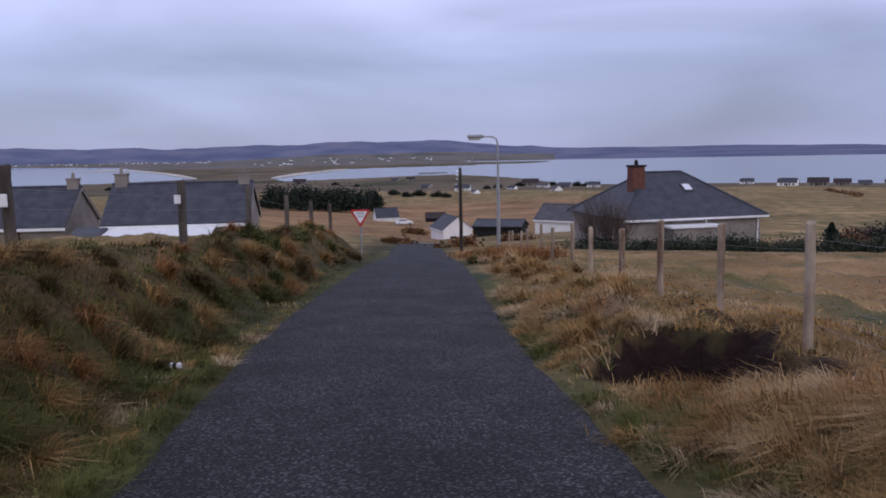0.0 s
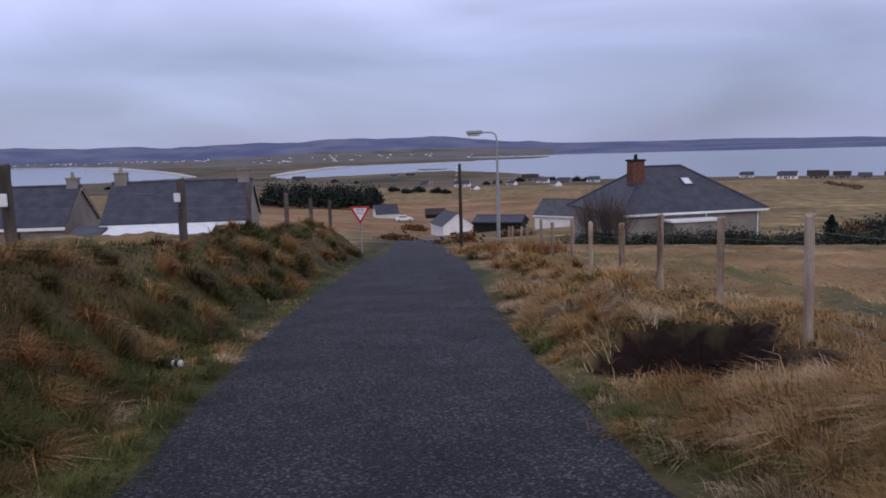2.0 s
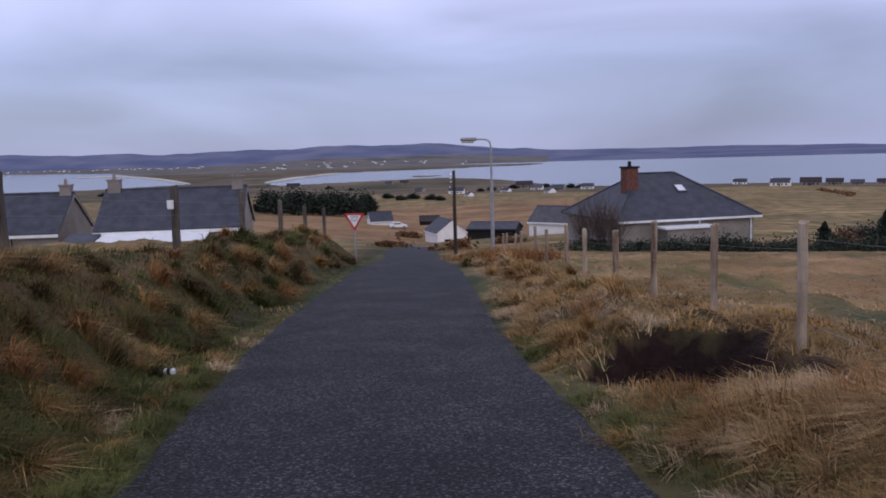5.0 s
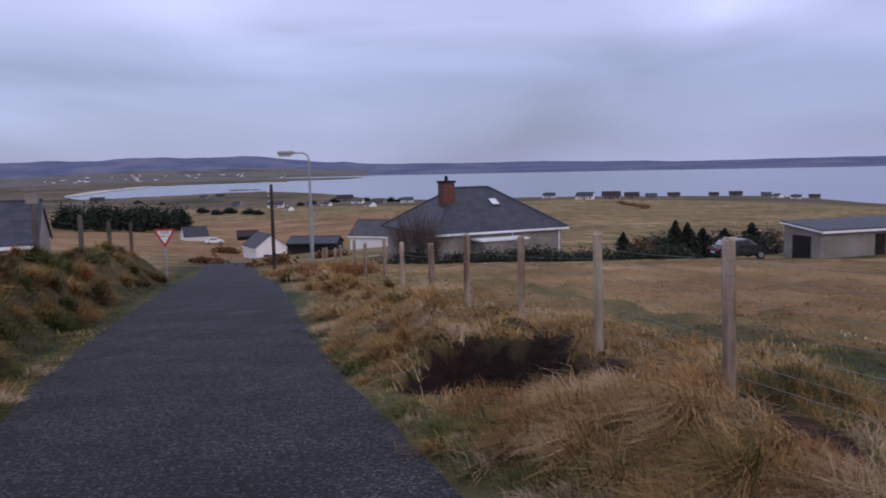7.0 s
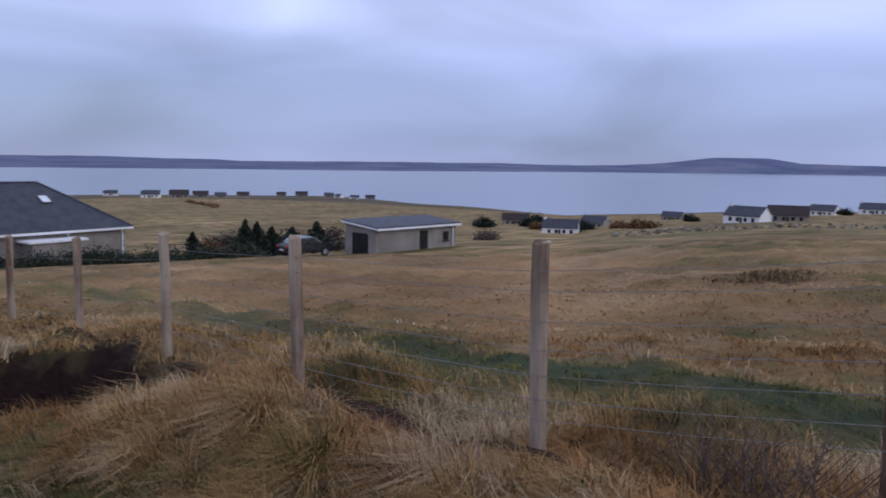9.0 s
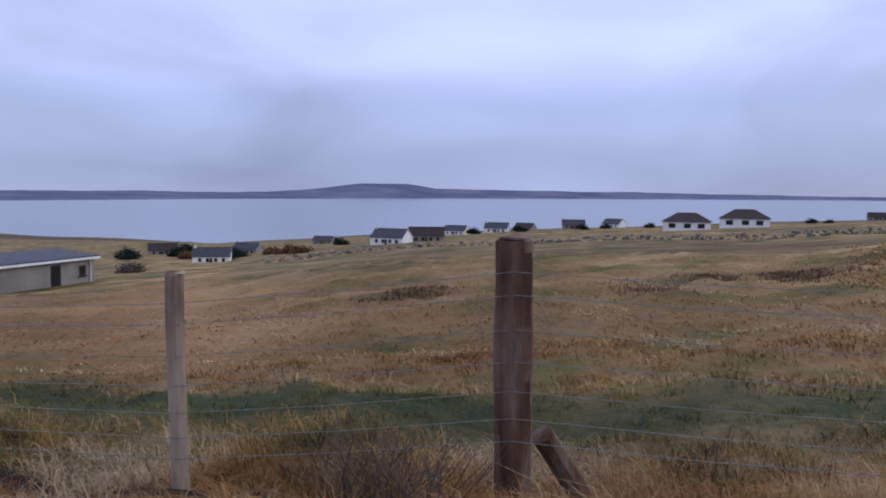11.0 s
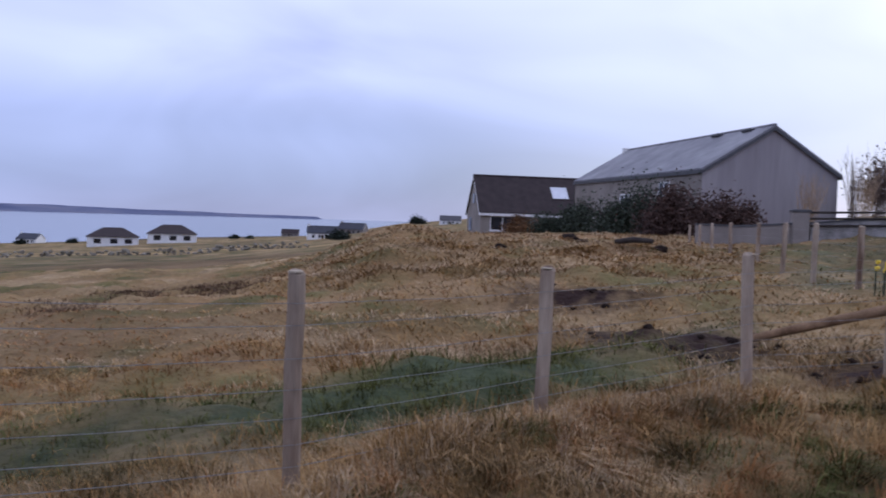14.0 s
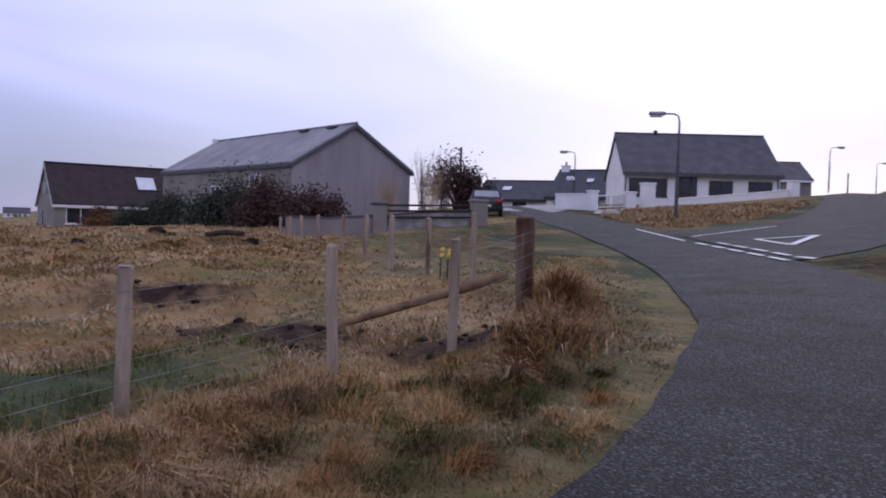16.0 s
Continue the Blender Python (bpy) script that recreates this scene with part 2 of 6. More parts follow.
# both edges of the lane, from its far junction to the bend behind the camera: east x, y, west x, y
LANE = np.array([(0.5, 98, -7, 96), (-0.6, 80, -4.6, 80), (-0.3, 60, -3.6, 60), (0.1, 42, -2.8, 42), (0.3, 30, -2.25, 32), (0.67, 21.3, -2.4, 22), (0.78, 11.8, -2.38, 12.5),
                 (0.92, 7.8, -2.2, 8.4), (1.17, 4.12, -1.87, 4.3), (1.4, 1, -1.8, 1), (1.8, -1.5, -1.7, -2), (2.44, -3.2, -1.4, -4.5), (2.84, -4.57, -0.9, -6.6),
                 (3.74, -7.04, 0.6, -9.6), (5.1, -9.8, 3.2, -13.2), (9.2, -15.4, 7, -17.9)])
LANE2 = np.array([(9.2, -15.4, 7, -17.9), (15.9, -22.7, 14, -25.2), (22.7, -29.1, 20.5, -31.5), (40, -45, 37.5, -47.5), (60, -62, 57.5, -65)])
SIDE = np.array([(15, -26.1, 6.8, -17.7), (12.9, -29.6, 6.7, -22.6), (13.6, -36, 8, -32), (17.6, -50, 13.5, -50), (27, -77, 23.6, -77), (43, -120, 39.2, -120)])


def dense(edges, n=6):
    """More rows between those of a road, along a smooth curve."""
    k = len(edges)
    out = []
    for i in range(k - 1):
        p0, p1, p2, p3 = edges[max(i - 1, 0)], edges[i], edges[i + 1], edges[min(i + 2, k - 1)]
        for j in range(n):
            s = j / n
            out.append(0.5 * (2 * p1 + (p2 - p0) * s + (2 * p0 - 5 * p1 + 4 * p2 - p3) * s * s + (3 * p1 - p0 - 3 * p2 + p3) * s ** 3))
    return np.array([*out, edges[-1]])


LANE_D = dense(np.vstack([LANE, LANE2[1:]]), 4)
SIDE_D = dense(SIDE, 4)


def smooth(a, b, x):
    s = np.clip((x - a) / (b - a), 0, 1)
    return s * s * (3 - 2 * s)


def hills(x, y, scale, seed=0.0):
    """Cheap rolling noise made of sines."""
    v = 0
    for i, (a, b) in enumerate(((1.0, 0.3), (-0.5, 0.9), (0.8, -0.7), (0.2, 1.3), (1.7, 0.9), (-1.4, 1.6))):
        v = v + np.sin((a * x + b * y) / scale + seed + 1.7 * i) / (1 + 0.35 * i)
    return v / 3


def off_road(x, y):
    """Distance outside the tarmac (0 on it), and which side: -1 west of the lane, +1 east."""
    best, side = np.full(x.shape, 1e6), np.ones(x.shape)
    for rows in (LANE_D, SIDE_D):
        cx, cy = (rows[:, 0] + rows[:, 2]) / 2, (rows[:, 1] + rows[:, 3]) / 2
        hw = np.hypot(rows[:, 0] - rows[:, 2], rows[:, 1] - rows[:, 3]) / 2
        for i in range(len(rows) - 1):
            dx, dy = cx[i + 1] - cx[i], cy[i + 1] - cy[i]
            s = np.clip(((x - cx[i]) * dx + (y - cy[i]) * dy) / (dx * dx + dy * dy), 0, 1)
            d = np.hypot(x - cx[i] - s * dx, y - cy[i] - s * dy) - (hw[i] + s * (hw[i + 1] - hw[i]))
            near = d < best
            best = np.where(near, d, best)
            side = np.where(near, np.where((x - cx[i]) * dy - (y - cy[i]) * dx > 0, -1, 1), side)
    return np.maximum(best, 0), side


def far_land(az, d):
    """Bays, spits and the hills across the water."""
    top = np.interp(az, (-60, -28, -24, -13.7, -7.2, -3.2, 0.4, 4, 8, 20, 29, 42, 55.7, 59.5, 62, 65.2, 67.2, 72, 85, 98, 99, 130, 300), (.5, .6, .5, .52, .67, .71, .76, .29, .02, -.04, -.2, -.15, -.14, .1, .41, .46, .14, .06, -.12, -.3, -1.2, -1.2, .5))
    shore = np.interp(az, (-60, -17, -8, 3, 8, 12, 40, 65, 90, 99), (3600, 3300, 2300, 2300, 2700, 2650, 2750, 3700, 4400, 4700))
    ztop = 1.55 + 4700 * np.tan(np.radians(top)) + 0.0
    inland = (d - shore) / np.maximum(4700 - shore, 50)
    ztop = ztop + (9 * hills(az * 55, 0 * az, 60, 2.0) + 4 * hills(az * 55, 0 * az, 21, 4.0)) * np.where(az < 8, 1, 0.3) * (az < 97)
    # to the west a broad low plain lies before the hills
    climb = np.where(az < 8.3, 0.16 * np.clip(inland, 0, 1) + 0.84 * smooth(0.6, 1, inland), smooth(0, 1, inland))
    z = np.where(d > shore, SEA + 1 + (ztop - SEA - 1) * climb + 5 * hills(az * 90, d, 260) * smooth(0, 0.3, inland), SEA - 8)
    el = np.degrees(np.arctan2(SEA - 1.55, d))
    # low land between the two bays, west of bearing 8
    low = SEA + 0.6 + 2.0 * smooth(-0.3, 1, hills(az * 40, d, 150))
    west = az < 8.3
    islet = ((az + 0.7) / 1.25) ** 2 + ((el + 1.60) / 0.035) ** 2 < 1
    bay1 = (az < -17.0) & (el > np.interp(az, (-40, -24, -17), (-1.85, -1.78, -1.63))) & (el < np.interp(az, (-40, -28, -22, -19, -17), (-.55, -.57, -.73, -1.2, -1.63)))
    bay2 = (az > -11.9) & (el > np.interp(az, (-11.9, -11, 0.7, 5, 8.3), (-1.70, -1.96, -1.80, -2.05, -2.5))) & (el < np.interp(az, (-11.9, -7.2, 2.5, 2.6, 6.5, 8.3), (-1.67, -1.18, -1.09, -1.06, -1.02, -.9)))
    beyond = (az > 1.0) & (el > np.interp(az, (1, 3, 8.3), (-.84, -.88, -.92))) & (d < 2650)
    z = np.where(west & (d < shore + 400), np.where((bay1 | bay2 | beyond) & ~islet, SEA - 8, np.maximum(low, z)), z)
    return z


RIM = [(100, 3.55, .03), (109, 4.1, .09), (116, 4.75, .12), (122, 5.5, .1), (127, 6.0, .05), (131, 6.1, .02), (138, 6.8, .0), (142.6, 7.4, .16), (144.4, 8.8, .34), (144, 10.6, .36), (143.6, 13, .1)]
RIM_P = np.array([(*place(a, d), h) for a, d, h in RIM])


def rim(x, y):
    """Height of the bank of old grass that follows the fence round the bend."""
    best = np.zeros(x.shape)
    for p, q in zip(RIM_P, RIM_P[1:]):
        dx, dy = q[0] - p[0], q[1] - p[1]
        t = np.clip(((x - p[0]) * dx + (y - p[1]) * dy) / (dx * dx + dy * dy), 0, 1)
        r = np.hypot(x - p[0] - t * dx, y - p[1] - t * dy)
        best = np.maximum(best, (p[2] + (q[2] - p[2]) * t) * np.exp(-(r / 0.42) ** 2))
    return best


def hole(x, y):
    """Under 1 inside the ragged hole dug beside the fence."""
    u, v = (x - 2.25) / 0.74, (y - 7.3) / 0.85
    return (u * u + v * v) * (1 + 0.45 * hills(x, y, 0.16, 1.0) + 0.25 * hills(x, y, 0.07, 3.0))


def height(x, y, rough=True):
    """The ground's height (metres) at arrays x, y."""
    x, y = np.asarray(x, float), np.asarray(y, float)
    d = np.hypot(x, y)
    az = (np.degrees(np.arctan2(x, y)) + 60) % 360 - 60
    near = np.where(y > 0, -0.079, -0.055) * y
    zt = np.stack([np.interp(az, L_AZ, L_Z[:, i]) for i in range(6)], -1)
    z = near
    for i in range(5):
        s = (d - DIST[i]) / (DIST[i + 1] - DIST[i])
        z = np.where(d >= DIST[i], zt[..., i] + (zt[..., i + 1] - zt[..., i]) * s, z)
    z = near + (z - near) * smooth(5, 12, d)
    z = np.where(d < 800, z, 0)
    far = far_land(az, d)
    end = zt[..., 5]
    beach = np.where((az < 8.3), np.maximum(far, SEA + 0.6 + (end - SEA - 0.6) * (1 - smooth(800, 1150, d))), end + (SEA - 8 - end) * smooth(800, 960, d))
    beach = np.where((az < 8.3) & (far < SEA - 5), far, beach)
    z = np.where(d >= 800, np.where(d < 1150, beach, far), z)
    off, side = off_road(x, y)
    # hedge bank along the west side, rough verge along the east
    along = smooth(-14, -4, y) * (1 - smooth(31, 36, y))
    rise = smooth(0.45, 2.0, off) * 1.1 * ((side < 0) & (x < 0.5)) * along * (1 - 0.17 * smooth(2.4, 5, off)) * (1 - 0.85 * smooth(9, 30, off))
    z = z + np.where(off < 40, rise, 0)
    east = side > 0
    verge = smooth(0.1, 1.8, off) * east * np.interp(y, (-14, -8, -4, -2, -0.6, 1, 3, 11, 30), (0, 0.02, 0.05, 0.14, 0.18, 0.2, 0.3, 0.31, 0.1)) * (1 - smooth(2.4, 7, off))
    z = z + np.where(y > -14, verge, 0)
    # hump of matted grass between the lane and the fence, and the grown-over rim round the bend
    z = z + 0.13 * np.exp(-((off - 1.1) / 0.45) ** 2) * east * smooth(-1.5, 1, y) * (1 - smooth(12, 20, y)) * (1 - np.exp(-((x - 2.1) / 0.7) ** 2 - ((y - 6.3) / 1.1) ** 2))
    z = z + rim(x, y)
    # grown-over bank along the far side of the side road
    z = z + 0.9 * smooth(0.2, 2.2, off) * smooth(32, 46, d) * (1 - smooth(95, 110, d)) * ((x < np.interp(y, SIDE[::-1, 3], SIDE[::-1, 2])) & (az > 158) & (az < 185))
    # rounded grass mound between the two roads
    z = z + 0.42 * np.exp(-((x - 4.6) ** 2 + (y + 19.6) ** 2) / 7) * smooth(0.1, 1.4, off)
    # mound of spoil by the byre and the long mound before it
    z = z + 0.35 * np.exp(-((az - 103) / 6) ** 2 - ((d - 26) / 7) ** 2)
    if rough:
        z = z + 0.2 * (hills(x, y, 0.8, 5.0) + 0.6 * hills(x, y, 0.37, 2.5)) * smooth(14, 19, d) * (1 - smooth(28, 36, d)) * smooth(94, 102, az) * (1 - smooth(120, 128, az))
    if rough:
        lump = 0.13 * hills(x, y, 0.42) + 0.10 * np.abs(hills(x, y, 0.2, 2.0)) - 0.05
        z = z + lump * smooth(0.15, 1.2, off) * (1 - smooth(30, 60, d)) + 0.25 * hills(x, y, 5.0, 1.0) * smooth(3, 14, off) * (1 - smooth(100, 200, d)) + 1.2 * hills(x, y, 37, 3.0) * smooth(90, 260, d) * (1 - smooth(700, 800, d))
        # hole dug beside the fence
        z = z - 0.72 * np.exp(-np.clip(hole(x, y), 0, 4) ** 3) + 0.05 * hills(x, y, 0.09, 5.0) * (hole(x, y) < 1.1)
    z = z - 0.025 * (1 - smooth(-0.1, 0.25, off)) * (d < 150)
    return z


def hz(x, y):
    return float(height(np.array([x]), np.array([y]), False)[0])


def mesh_grid(name, pts, closed=False):
    """A quad sheet from a rows x columns x 3 array."""
    r, c = pts.shape[:2]
    i = np.arange(r - 1)[:, None] * c
    j = np.arange(c if closed else c - 1)[None, :]
    k = (j + 1) % c
    q = np.stack([i + j, i + k, i + c + k, i + c + j], -1).reshape(-1, 4)
    me = bpy.data.meshes.new(name)
    me.vertices.add(r * c)
    me.vertices.foreach_set("co", pts.reshape(-1).astype(np.float32))
    me.loops.add(len(q) * 4)
    me.loops.foreach_set("vertex_index", q.reshape(-1).astype(np.int32))
    me.polygons.add(len(q))
    me.polygons.foreach_set("loop_start", np.arange(0, len(q) * 4, 4, dtype=np.int32))
    me.polygons.foreach_set("use_smooth", np.ones(len(q), bool))
    me.update(calc_edges=True)
    me.validate()
    return me


def put(name, me, mat, label="", category="", kind="", parent=None, group=""):
    ob = new(name, me)
    if mat:
        me.materials.append(mat)
    if parent:
        ob.parent = parent
    return tagged(ob, label, category, group, kind)


# ground: one sheet, finest near the camera and in the bearings that are seen
azs = np.concatenate([np.arange(-34, 170, 0.4), np.arange(170, 326, 3.0)])
rad = np.concatenate([[0.05], np.geomspace(0.35, 14, 140), np.geomspace(14.1, 34, 110), np.geomspace(34.5, 820, 130), np.geomspace(830, 4900, 120)])
AZ, RD = np.meshgrid(np.radians(azs), rad)
GX, GY = RD * np.sin(AZ), RD * np.cos(AZ)
GZ = height(GX, GY)
ground_me = mesh_grid("ground", np.stack([GX, GY, GZ], -1)[:, ::-1], closed=True)


def cover(x, y):
    """Green, rust and bare-peat amounts over the ground; the peat also paints shade in the verges."""
    off, side = off_road(x, y)
    d = np.hypot(x, y)
    az = (np.degrees(np.arctan2(x, y)) + 60) % 360 - 60
    n1, n2 = hills(x, y, 1.1, 4.0), hills(x, y, 6.0, 5.0)
    green = 0.5 * (1 - smooth(0.15, 0.7, off)) + 0.55 * smooth(-0.1, 0.7, n1) * (1 - smooth(np.where(y < -0.8, 0.9, 0.35), np.where(y < -0.8, 2.4, 1.15), off))
    green = np.maximum(green, np.where((side < 0) & (off < 2.2), 0.42 + 0.2 * (1 - smooth(0.8, 1.7, off)), np.where((y < -3) & (y > -14), 0.5 * (1 - smooth(0.7, 1.3, off)), 0)))
    strip = (side > 0) * smooth(15, 28, az) * (1 - smooth(122, 136, az))
    green = np.maximum(green, np.where(side > 0, strip * 0.7 * np.exp(-((off - np.interp(az, (20, 50, 90, 130), (4.4, 4.0, 3.9, 4.0))) / 1.0) ** 2) * (1.05 + 0.5 * n1), 0))
    green = np.maximum(green, 0.35 * smooth(0.1, 0.7, hills(x, y, 14, 7.0)) * (d > 22))
    green = np.maximum(green, 0.5 * smooth(126, 133, az) * (1 - smooth(139, 144, az)) * smooth(11, 15, d) * (1 - smooth(32, 42, d)))
    green = np.maximum(green, 0.45 * smooth(48, 58, az) * (1 - smooth(96, 104, az)) * smooth(20, 32, d) * (1 - smooth(85, 100, d)) * (0.8 + 0.5 * n2))
    rust = 0.1 + smooth(4, 7, off) * (side > 0) * (1 - smooth(45, 75, d)) * (0.25 + 0.25 * n2)
    rust = np.maximum(rust, 0.75 * smooth(-26, -14, az) * (1 - smooth(8, 20, az)) * smooth(110, 150, d) * (1 - smooth(300, 420, d)))
    rust = np.maximum(rust, np.where((side < 0) & (off > 0.9) & (d < 40), 0.3, 0))
    peat = 1.0 * np.exp(-(np.clip(hole(x, y), 0, 6) / 1.75) ** 4)
    peat = np.maximum(peat, (np.interp(y, (5.5, 7), (0.85, 0.6)) + 0.4 * n1) * np.exp(-((x - 3.05 - 0.08 * n2) / np.interp(y, (2, 6.5, 8, 11), (0.27, 0.3, 0.48, 0.42))) ** 2) * smooth(0.5, 2, y) * (1 - smooth(11, 14, y)))
    # peat colour here paints the shade between grass stems on verge and bank
    peat = np.maximum(peat, np.where(side < 0, 0.42, 0.3) * (1 - smooth(2.2, 3.2, off)) * smooth(0.1, 0.4, off) * (d < 60))
    for a, r, s in ((117.5, 12.5, 1.1), (121, 9.3, 0.9), (126, 9.0, 0.9), (136.5, 8.0, 0.7), (139, 8.6, 0.6)):
        px, py = place(a, r)
        peat = np.maximum(peat, (0.8 + 0.25 * n1) * np.exp(-((x - px) ** 2 + (y - py) ** 2) / (1.25 * s) ** 2))
    return np.clip(np.stack([green, rust, peat], -1), 0, 1)


def add_cover(me, x, y):
    a = me.color_attributes.new("cover", "FLOAT_COLOR", "POINT")
    c = cover(x, y)
    a.data.foreach_set("color", np.concatenate([c, np.ones((len(c), 1))], 1).reshape(-1).astype(np.float32))


add_cover(ground_me, GX[:, ::-1].reshape(-1), GY[:, ::-1].reshape(-1))
# distance haze is mixed into the base colours of the far moor and plain
M_far = material("haze_tinted_moor", [(0.36, (0.105, 0.118, 0.19)), (0.5, (0.135, 0.148, 0.222)), (0.62, (0.17, 0.175, 0.235))], scale=0.004, detail=8, rough=1.0, spec=0.0, stretch=(1, 1, 3))
M_plain = material("haze_tinted_plain", [(0.36, (0.105, 0.105, 0.105)), (0.48, (0.15, 0.14, 0.125)), (0.56, (0.175, 0.155, 0.14)), (0.66, (0.14, 0.15, 0.16))], scale=0.006, detail=9, rough=1.0, spec=0.0, fine=(0.03, 0.3))
ground_me.materials.append(M_ground)
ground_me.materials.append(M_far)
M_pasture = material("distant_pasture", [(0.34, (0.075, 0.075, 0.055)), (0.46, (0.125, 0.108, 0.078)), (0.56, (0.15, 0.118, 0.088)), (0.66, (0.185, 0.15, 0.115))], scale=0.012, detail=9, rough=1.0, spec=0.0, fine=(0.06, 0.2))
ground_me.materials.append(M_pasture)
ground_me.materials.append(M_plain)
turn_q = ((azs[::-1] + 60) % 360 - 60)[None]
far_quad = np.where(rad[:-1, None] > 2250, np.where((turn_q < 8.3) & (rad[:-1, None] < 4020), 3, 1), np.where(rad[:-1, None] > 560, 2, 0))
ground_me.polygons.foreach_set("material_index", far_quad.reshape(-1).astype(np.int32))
ground = put("ground", ground_me, None, "rough grazing land in rust, straw and green down to the shore", "ground", "structure")

ra = np.radians(np.arange(0, 360, 3.0))
sea_pts = np.stack([np.stack([r * np.sin(ra), r * np.cos(ra), np.full(len(ra), SEA)], -1) for r in (300, 700, 1500, 3000, 4960)])
sea = put("water", mesh_grid("water", sea_pts[:, ::-1], closed=True), M_sea, "calm grey-blue sea bay under an overcast sky", "sea", "structure")


def road_sheet(name, rows, mat, label, lift, n=13):
    s = np.linspace(0, 1, n)
    x = rows[:, 0:1] * (1 - s) + rows[:, 2:3] * s
    y = rows[:, 1:2] * (1 - s) + rows[:, 3:4] * s
    wob = 0.02 * np.sin(y * 2.1 + x) + 0.015 * np.sin(y * 5.3 + 1)
    x = x + wob * ((s == 0) | (s == 1))
    z = height(x, y, False) + 0.03 + lift + 0.035 * (1 - (2 * s - 1) ** 2)
    return put(name, mesh_grid(name, np.stack([x, y, z], -1)[:, ::-1]), mat, label, "road", "structure")


LANE_F = dense(np.vstack([LANE, LANE2[1:]]), 24)
road_sheet("road", LANE_F, M_asphalt, "narrow single-track lane of coarse grey chipped tarmac", 0.0)
road_sheet("road_side", dense(SIDE, 16), M_asphalt, "side road of grey tarmac climbing to a crest", -0.006)


# ---------------------------------------------------------------- builders
def finish(name, bm, mat, parent=None, label="", smooth_faces=False):
    me = bpy.data.meshes.new(name)
    bmesh.ops.recalc_face_normals(bm, faces=bm.faces)
    bm.to_mesh(me)
    bm.free()
    if smooth_faces:
        me.polygons.foreach_set("use_smooth", np.ones(len(me.polygons), bool))
    me.materials.append(mat)
    ob = new(name, me)
    if parent:
        ob.parent = parent
    return tagged(ob, label)


def part(name, bm, mat, parent, label=""):
    """Links a bmesh as one mesh object under a thing or a part."""
    return finish(name, bm, mat, parent, label)


def box(bm, x0, y0, z0, x1, y1, z1, bevel=0.0):
    v = bmesh.ops.create_cube(bm, size=1)["verts"]
    for p in v:
        p.co = ((x0 + x1) / 2 + p.co.x * (x1 - x0), (y0 + y1) / 2 + p.co.y * (y1 - y0), (z0 + z1) / 2 + p.co.z * (z1 - z0))
    if bevel:
        e = {e for p in v for e in p.link_edges}
        bmesh.ops.bevel(bm, geom=list(e), offset=bevel, segments=1, affect="EDGES")
    return bm


def boxed(*a, **k):
    return box(bmesh.new(), *a, **k)


def prism(bm, outline, axis_from, axis_to):
    """Extrudes a closed outline of (x, z) along y."""
    a = [bm.verts.new((x, axis_from, z)) for x, z in outline]
    b = [bm.verts.new((x, axis_to, z)) for x, z in outline]
    bm.faces.new(a)
    bm.faces.new(b[::-1])
    n = len(a)
    for i in range(n):
        bm.faces.new((a[i], b[i], b[(i + 1) % n], a[(i + 1) % n]))
    return bm


def tube(bm, points, radii, sides=8):
    """A round bar through points, with a radius at each."""
    rings = []
    for i, p in enumerate(points):
        p = Vector(p)
        d = (Vector(points[min(i + 1, len(points) - 1)]) - Vector(points[max(i - 1, 0)])).normalized()
        u = d.orthogonal().normalized() if i == 0 else (rings_u - d * rings_u.dot(d)).normalized()
        rings_u = u
        w = d.cross(u)
        r = radii[i] if hasattr(radii, "__len__") else radii
        rings.append([bm.verts.new(p + (u * math.cos(k * math.tau / sides) + w * math.sin(k * math.tau / sides)) * r) for k in range(sides)])
    for a, b in zip(rings, rings[1:]):
        for k in range(sides):
            bm.faces.new((a[k], a[(k + 1) % sides], b[(k + 1) % sides], b[k]))
    bm.faces.new(rings[0][::-1])
    bm.faces.new(rings[-1])
    return bm


def thing(name, x, y, z, turn, label, category, group=""):
    """An Empty at a thing's base. turn: degrees, clockwise from above."""
    ob = new(name)
    ob.empty_display_size = 0.2
    ob.matrix_world = pose(x, y, z, 0, 0, -turn)
    return tagged(ob, label, category, group)


def window(parent, x, y, z, w, h, out, frame_mat, panes=2, sill=True, name="window"):
    """A window on a wall that faces -y (out=-1), +y (out=1), set at the wall's outer face."""
    o = out
    def span(a, b):
        return (y + min(a * o, b * o), y + max(a * o, b * o))
    f = 0.07
    bm = bmesh.new()
    y0, y1 = span(0.0, 0.05)
    box(bm, x - w / 2, y0, z, x + w / 2, y1, z + f)
    box(bm, x - w / 2, y0, z + h - f, x + w / 2, y1, z + h)
    for k in range(panes + 1):
        cx = x - w / 2 + f / 2 + k * (w - f) / panes
        box(bm, cx - f / 2, y0 + 0.002, z + f, cx + f / 2, y1 - 0.002, z + h - f)
    win = part(name, bm, frame_mat, parent)
    pw = (w - f) / panes
    g0, g1 = span(0.005, 0.025)
    for k in range(panes):
        cx = x - w / 2 + f / 2 + (k + 0.5) * pw
        part("pane", boxed(cx - pw / 2 + f / 2, g0, z + f, cx + pw / 2 - f / 2, g1, z + h - f), M_glass, win)
    if sill:
        s0, s1 = span(0.0, 0.12)
        part("sill", boxed(x - w / 2 - 0.08, s0, z - 0.08, x + w / 2 + 0.08, s1, z - 0.005), frame_mat, win)
    return win


